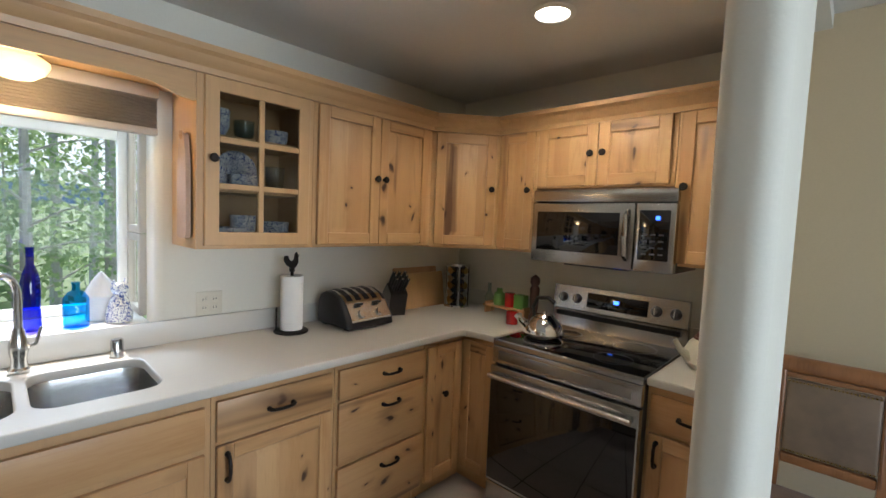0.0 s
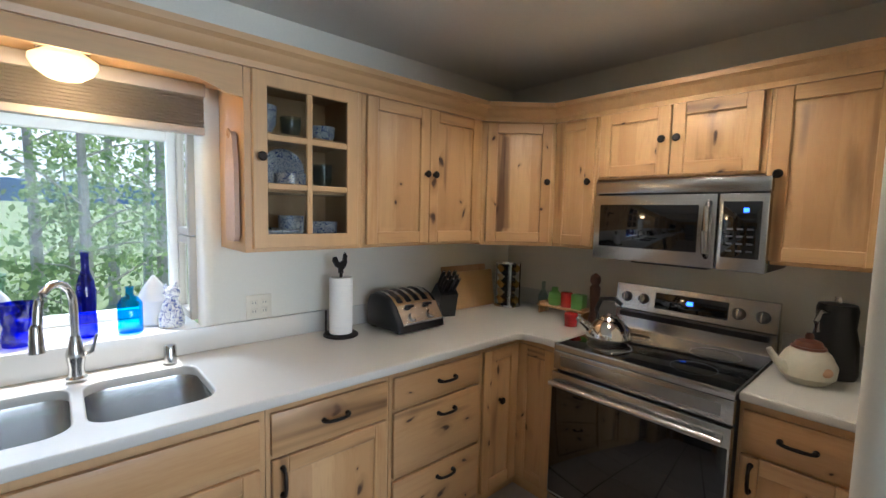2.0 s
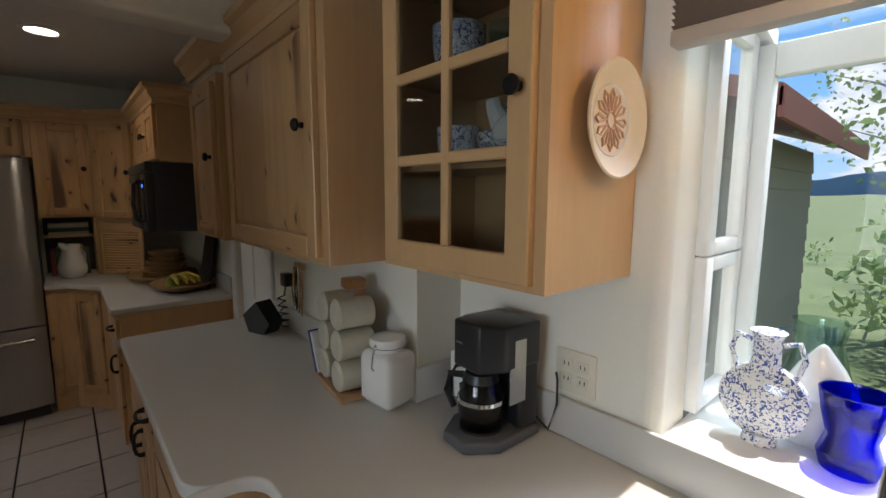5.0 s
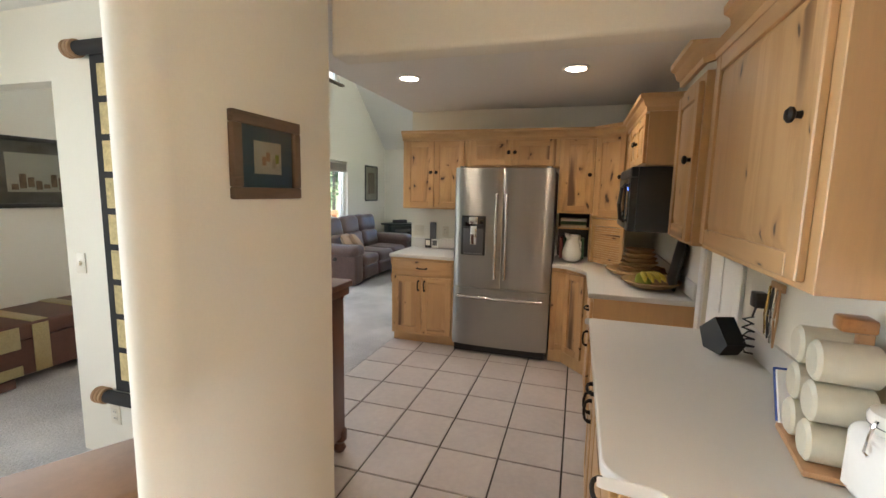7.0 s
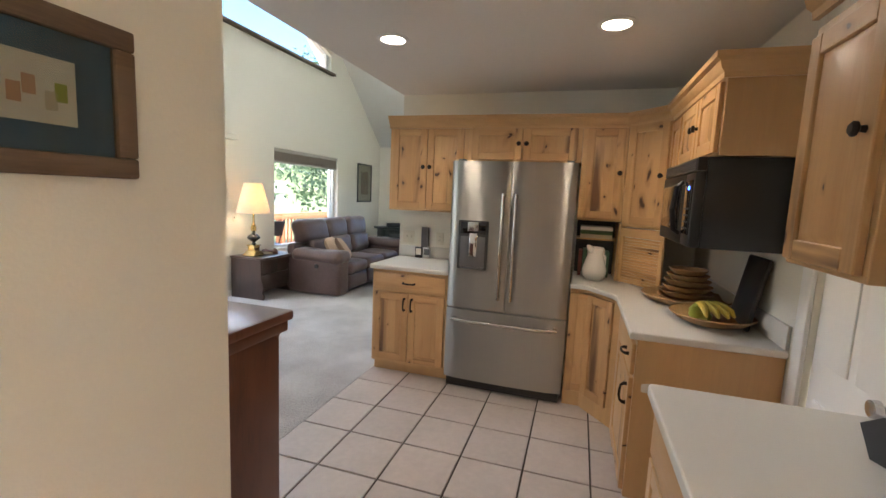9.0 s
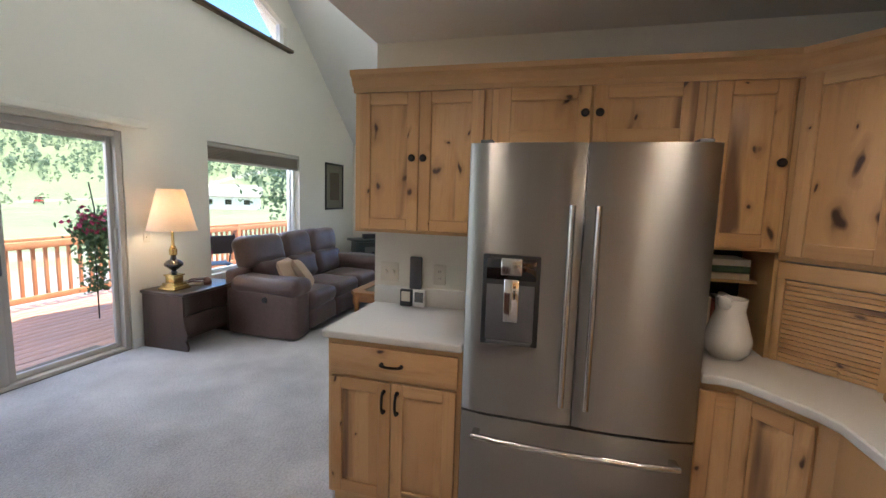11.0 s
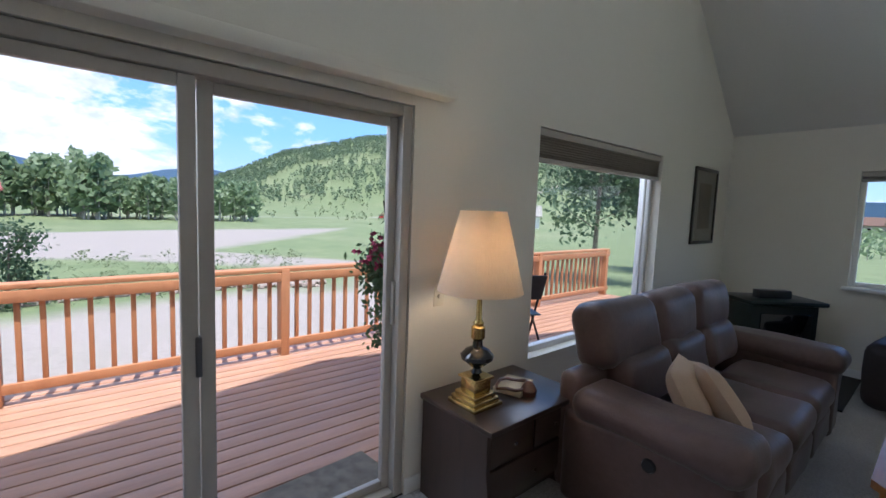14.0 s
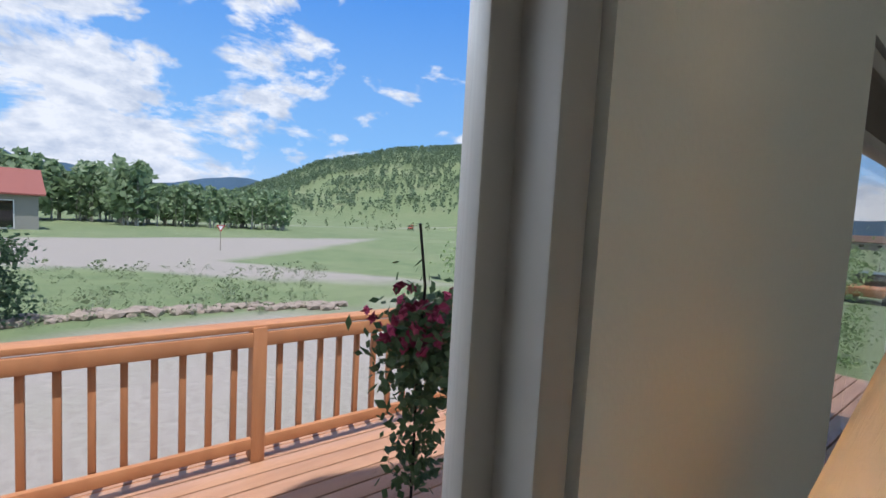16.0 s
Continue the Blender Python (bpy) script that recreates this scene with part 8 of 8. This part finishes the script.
for cx, nm in ((0.50, "R"), (-1.03, "L")):
    for k, z in enumerate((UB + 0.021, UB + H / 3 + 0.0205, UB + 2 * H / 3 + 0.0055)):
        for i in range(3):
            x = cx + 0.11 + 0.14 * i
            if nm == "R" or k != 0:
                cup(pose(x, 2.22 + 0.02 * (i % 2), z), 0.045 + 0.012 * ((i + k) % 3), 0.07 + 0.025 * ((i * 2 + k) % 3), "china" if (i + k) % 3 else "pale_glass", "blue and white china cup on a cabinet shelf")
    single("china_platter", L([(0, 0.004), (0.07, 0.004), (0.095, 0.014), (0.093, 0.018), (0.07, 0.009), (0, 0.008)], 28), "china", pose(cx + 0.25, 2.33, UB + H / 3 + 0.115, 78), "blue and white china platter standing on edge", "china", "china in the glass cabinets")
single("china_tureen", L([(0, 0), (0.06, 0), (0.10, 0.03), (0.105, 0.06), (0.10, 0.065), (0.09, 0.035), (0, 0.01)], 24), "china", pose(0.66, 2.20, UB + 0.021), "blue and white oval china tureen", "china", "china in the glass cabinets")
hn = thing("china_hen", pose(-0.70, 2.20, UB + H / 3 + 0.0205, 0, 0, 15), "white china hen dish on a shelf", "china")
part("dish", L([(0, 0), (0.06, 0), (0.085, 0.04), (0.08, 0.042), (0, 0.02)], 24, squash=0.7), "china", hn)
part("hen", ball(0.07, 0.045, 0.045, (0, 0, 0.065)), "ceramic", hn)
part("neck", T([(-0.045, 0, 0.08), (-0.065, 0, 0.115), (-0.07, 0, 0.135)], [0.028, 0.02, 0.018], 10), "ceramic", hn)
part("tail", T([(0.05, 0, 0.08), (0.085, 0, 0.12), (0.10, 0, 0.155)], [0.03, 0.022, 0.008], 8), "ceramic", hn)

# coffee maker
cm = thing("coffee_maker", pose(-0.815, 2.25, CZ, 0, 0, -4) @ Matrix.Diagonal((0.8, 0.8, 0.9, 1)), "black drip coffee maker with a glass carafe", "coffee maker")
bm = P([(-0.105, 0.12), (-0.115, -0.07), (-0.05, -0.165), (0.05, -0.165), (0.115, -0.07), (0.105, 0.12)], 0, 0.034)
bmesh.ops.bevel(bm, geom=list(bm.edges), offset=0.010, segments=3, profile=0.5, affect="EDGES")
part("base", bm, "grey_plastic", cm)
part("tower", B(-0.095, 0.095, 0.03, 0.12, 0.03, 0.31, r=0.015, seg=3), "black_plastic", cm)
hp = [(-0.098, 0.12), (-0.100, -0.04), (-0.06, -0.115), (0.06, -0.115), (0.100, -0.04), (0.098, 0.12)]
bm = P(hp, 0.215, 0.342)
for v in bm.verts:
    if v.co.z > 0.3:
        v.co.z += 0.016 * (1 - (v.co.x / 0.1) ** 2)
bmesh.ops.bevel(bm, geom=list(bm.edges), offset=0.010, segments=3, profile=0.5, affect="EDGES")
part("head", bm, "black_plastic", cm)
part("water_window", P([(0.0965, -0.02), (0.0995, -0.02), (0.0995, 0.05), (0.0965, 0.05)], 0.12, 0.30), "nickel", cm, "", False)
part("warming_plate", L([(0, 0.040), (0.068, 0.040), (0.07, 0.034), (0, 0.034)], 24), "black_iron", cm, "", True, pose(0, -0.05, 0))
part("badge", B(-0.045, -0.015, -0.117, -0.1145, 0.285, 0.291), "nickel", cm, "", False)
cf = part("carafe", L([(0, 0.04), (0.055, 0.04), (0.072, 0.07), (0.075, 0.11), (0.06, 0.165), (0.056, 0.175), (0.052, 0.165), (0.07, 0.11), (0.066, 0.07), (0, 0.045)], 28), "carafe_glass", cm, "clear glass carafe", True, pose(0, -0.05, 0))
part("lid", L([(0, 0.20), (0.05, 0.198), (0.058, 0.175), (0, 0.172)], 24), "black_plastic", cf)
part("band", L([(0.0765, 0.115), (0.078, 0.118), (0.076, 0.128), (0.074, 0.128)], 28), "chrome", cf)
part("carafe_handle", T([(-0.05, -0.03, 0.18), (-0.085, -0.06, 0.18), (-0.095, -0.066, 0.13), (-0.075, -0.05, 0.08)], 0.011, 8), "black_plastic", cf)
part("switch", L([(0, 0.006), (0.012, 0.005), (0.013, 0)], 14, m=Matrix.Rotation(radians(90), 4, "X")), "black_plastic", cm, "", True, pose(0.0, -0.15, 0.018))
part("cord", T([(0.08, 0.13, 0.04), (0.13, 0.13, 0.02), (0.15, 0.145, 0.10), (0.145, 0.15, 0.17), (0.135, 0.155, 0.19)], 0.004, 6), "black_plastic", cm)
# napkin holder
nh = thing("napkin_holder", pose(-0.96, 2.31, CZ, 0, 0, 0), "black iron clef napkin holder with napkins", "napkin holder")
part("napkin", B(-0.075, 0.075, -0.01, 0.025, 0.01, 0.15, r=0.004), "paper", nh, "white paper napkins")
part("front", T([(-0.06, -0.018, 0.0), (-0.06, -0.018, 0.08), (-0.04, -0.018, 0.115), (0, -0.018, 0.13), (0.04, -0.018, 0.115), (0.06, -0.018, 0.08), (0.06, -0.018, 0.0)], 0.005, 6), "black_iron", nh)
part("clef", T([(0.0, -0.02, 0.015), (0.012, -0.02, 0.03), (0.002, -0.02, 0.045), (-0.018, -0.02, 0.04), (-0.018, -0.02, 0.065), (0.012, -0.02, 0.09), (0.006, -0.02, 0.115), (-0.006, -0.02, 0.10), (0.004, -0.02, 0.03)], 0.004, 6), "black_iron", nh)
part("back", B(-0.07, 0.07, 0.027, 0.033, 0.0, 0.10), "black_iron", nh)
# canister
cn = thing("canister", pose(-1.13, 2.135, CZ, 0, 0, 6) @ Matrix.Diagonal((0.77, 0.77, 0.85, 1)), "white ceramic canister with a clamped lid", "canister")
bm = B(-0.085, 0.085, -0.075, 0.075, 0, 0.20, r=0.03, seg=4)
for v in bm.verts:
    k = 1.0 + 0.12 * math.sin(math.pi * v.co.z / 0.2) - 0.10 * (v.co.z < 0.03)
    v.co.x, v.co.y = v.co.x * k, v.co.y * k
part("body", bm, "ceramic", cn)
part("neck", L([(0.06, 0.19), (0.064, 0.20), (0.064, 0.215), (0, 0.215)], 24), "ceramic", cn)
part("lid", L([(0.072, 0.217), (0.074, 0.232), (0.068, 0.244), (0.03, 0.252), (0, 0.253)], 28), "ceramic", cn)
part("seal", L([(0.070, 0.214), (0.073, 0.2155), (0.070, 0.2175)], 28), "grey_plastic", cn)
part("clamp", T([(0.02, -0.076, 0.235), (0.022, -0.090, 0.20), (0.018, -0.094, 0.155), (0.03, -0.092, 0.15)], 0.004, 6), "chrome", cn)
# mug tree: six mugs lying in a wooden rack
mr = thing("mug_rack", pose(-1.315, 2.112, CZ, 0, 0, -8), "wooden countertop rack for six mugs", "mug rack")
part("base", B(-0.12, 0.12, -0.08, 0.08, 0, 0.016, r=0.004), "board_wood", mr)
part("upright", B(-0.015, 0.015, 0.02, 0.05, 0.016, 0.335, r=0.005), "board_wood", mr)
part("knob_top", B(-0.03, 0.03, -0.02, 0.05, 0.325, 0.36, r=0.008), "oak", mr)
for r_ in range(3):
    for s in (-1, 1):
        mg = thing("mug", pose(-1.315, 2.112, CZ, 0, 0, -8) @ pose(s * 0.062, -0.075, 0.066 + 0.098 * r_, -90), "cream stoneware mug lying in the rack", "mug", "mugs in the rack")
        part("cup", L([(0, 0.002), (0.038, 0.0), (0.048, 0.008), (0.048, 0.115), (0.044, 0.118), (0.043, 0.01), (0, 0.008)], 24), "stoneware", mg)
        part("handle", T([(-0.046, 0.0, 0.03), (-0.072, 0.0, 0.045), (-0.074, 0.0, 0.075), (-0.046, 0.0, 0.09)], 0.007, 8), "stoneware", mg)
for k in range(2):
    single("cookbook", B(-0.002, 0.010, -0.06, 0.06, 0, 0.15, r=0.002), "blue_china" if k else "paper", pose(-1.465 - 0.02 * k, 2.125, CZ, 0, -22, 0), "blue and white booklet leaning on the mug rack", "book", "booklets on the counter")
# handset block and wall charger
single("speaker_dock", P([(-0.055, 0.0), (0.045, 0.0), (0.085, 0.055), (0.0, 0.145), (-0.09, 0.075)], -0.04, 0.04, "x"), "black_plastic", pose(-2.075, 2.09, CZ, 0, 0, -70), "black angular speaker dock on the countertop", "speaker", "", "", False)
ch = thing("phone_charger", pose(-2.03, JOG_Y, 1.16), "black charger plugged in with a coiled cord", "charger")
part("plug", B(-0.03, 0.03, -0.045, 0.0, -0.03, 0.03, r=0.006), "black_plastic", ch)
part("cord", T([(0.0, -0.03, -0.03)] + [(0.01 + 0.022 * math.cos(2.2 * i), -0.05 + 0.022 * math.sin(2.2 * i), -0.06 - 0.0105 * i) for i in range(16)], 0.004, 6), "black_plastic", ch)
ky = thing("key_rack", pose(-1.92, JOG_Y - 0.002, 1.12), "bunch of keys and cords hung on the wall", "keys")
part("hook", B(-0.05, 0.05, -0.012, 0, 0.10, 0.13, r=0.003), "board_wood", ky)
for k in range(4):
    x = -0.04 + 0.027 * k
    part("cord", T([(x, -0.015, 0.11), (x - 0.012, -0.02, 0.0), (x + 0.004, -0.02, -0.07 - 0.01 * k), (x + 0.016, -0.02, 0.0), (x, -0.015, 0.11)], 0.004, 6), ("brass", "black_plastic", "nickel", "board_wood")[k], ky)

# far counter by the refrigerator
pl = thing("fruit_basket", pose(-3.33, 2.0, CZ), "shallow woven basket holding fruit", "basket")
part("bowl", L([(0, 0.006), (0.10, 0.004), (0.15, 0.03), (0.19, 0.055), (0.195, 0.05), (0.15, 0.018), (0.10, -0.0), (0, 0.0)], 36), "rattan", pl)
for k in range(4):
    a = 0.35 * k - 0.4
    b1 = T([(0.10 * math.cos(t) * 1.0 - 0.02, -0.03 + 0.035 * k, 0.055 + 0.05 * math.sin(t)) for t in (0.2, 0.7, 1.2, 1.7, 2.2, 2.8)], [0.006, 0.016, 0.019, 0.019, 0.016, 0.006], 8)
    single("banana", b1, "banana", pose(-3.29, 1.98, CZ - 0.01, 0, 0, 12 * k), "ripe yellow banana in the basket", "banana", "bananas in the basket")
for k in range(4):
    b1 = L([(0, 0.0), (0.028, 0.008), (0.038, 0.035), (0.024, 0.07), (0.013, 0.09), (0, 0.095)], 14)
    single("pear", b1, "pear", pose(-3.42 + 0.05 * (k % 2), 1.95 + 0.05 * (k // 2), CZ + 0.012, 18 * k, 30, 0), "green pear in the basket", "pear", "pears in the basket")
single("wicker_tray", L([(0, 0.004), (0.16, 0.004), (0.22, 0.03), (0.245, 0.05), (0.25, 0.045), (0.22, 0.02), (0.16, -0.0), (0, 0.0)], 40), "rattan", pose(-3.80, 1.98, CZ), "wide shallow woven tray on the countertop", "tray")
for k in range(6):
    r = 0.16 - 0.011 * k
    single("woven_bowl", L([(0, 0.0), (r * 0.75, 0.0), (r, 0.028), (r * 1.02, 0.034), (r * 0.97, 0.034), (r * 0.7, 0.008), (0, 0.006)], 32), "rattan", pose(-3.80, 1.98, CZ + 0.008 + 0.034 * k), "woven bowl in a tall stack", "bowl", "stack of woven bowls")
single("serving_tray", B(-0.13, 0.13, -0.010, 0.010, 0.0, 0.36, r=0.009, seg=3), "black_plastic", pose(-3.36, 2.13, CZ, -10), "black serving tray leaning on the wall", "tray")
pv = thing("pitcher", pose(-4.33, 1.46, CZ), "white ceramic gurgling fish pitcher", "pitcher")
part("body", L([(0, 0), (0.06, 0), (0.085, 0.03), (0.09, 0.08), (0.07, 0.15), (0.055, 0.20), (0.06, 0.25), (0.055, 0.25), (0.05, 0.20), (0, 0.19)], 28), "ceramic", pv)
part("lip", T([(0.03, -0.03, 0.23), (0.06, -0.055, 0.255), (0.07, -0.065, 0.265)], [0.03, 0.018, 0.006], 10), "ceramic", pv)
part("handle", T([(-0.05, 0.04, 0.21), (-0.09, 0.075, 0.17), (-0.09, 0.075, 0.08), (-0.06, 0.05, 0.05)], 0.012, 8), "ceramic", pv)
shf = thing("book_cubby", pose(FRIDGE_X, 1.31, CZ), "dark cubby shelf between the counter and cabinet", "shelf")
part("back", B(0.002, 0.010, 0.0, 0.31, 0.0, 0.44), "black_plastic", shf)
part("side", B(0.01, 0.33, 0.30, 0.312, 0.0, 0.44), "alder_plain", shf)
part("shelf", B(0.01, 0.20, 0.0, 0.30, 0.29, 0.302), "alder_plain", shf)
for k, mt in enumerate(("book_red", "book_green", "book_cream", "book_red", "mahogany", "book_cream", "book_green")):
    single("cookbook", B(0, 0.16, 0, 0.026, 0, 0.20 + 0.01 * (k % 3), r=0.002), mt, pose(FRIDGE_X + 0.05, 1.34 + 0.034 * k, CZ), "cookbook standing in the cubby", "book", "cookbooks in the cubby")
for k, mt in enumerate(("book_cream", "book_green", "paper")):
    single("cookbook", B(0, 0.18, 0, 0.24, 0, 0.03, r=0.002), mt, pose(FRIDGE_X + 0.015, 1.34, CZ + 0.303 + 0.031 * k), "cookbook lying flat on the cubby shelf", "book", "cookbooks in the cubby")


# ---- kitchen floor tiles ----
tf = tagged(new("floor_tiles"), "beige ceramic floor tiles with dark grout joints", "floor", "", "structure")
cache = {}
for i in range(-5, 18):
    for j in range(-8, 4):
        x0, y0 = TILE_X0 + i * PITCH_T, TILE_Y0 + j * PITCH_T
        x1, y1 = x0 + PITCH_T, y0 + PITCH_T
        if x1 <= FRIDGE_X or x0 >= RANGE_X or y1 <= -0.30 or y0 >= SINK_Y:
            continue
        if x0 > -1.8 and y1 < 0.02:
            continue
        g = 0.005
        bx = [max(x0 + g, FRIDGE_X), min(x1 - g, RANGE_X), max(y0 + g, -0.302 if x0 < -1.8 else 0.024), min(y1 - g, SINK_Y)]
        if bx[1] - bx[0] < 0.02 or bx[3] - bx[2] < 0.02:
            continue
        key = (round(bx[1] - bx[0], 4), round(bx[3] - bx[2], 4))
        if key not in cache:
            b = bmesh.new()
            rbox(b, 0, key[0], 0, key[1], -0.010, 0.0, 0.003, 1)
            me = bpy.data.meshes.new("tile")
            b.to_mesh(me)
            b.free()
            me.materials.append(MATS["tile"])
            cache[key] = me
        o = new("tile", cache[key])
        o.parent = tf
        o.location = (bx[0], bx[2], 0.0)
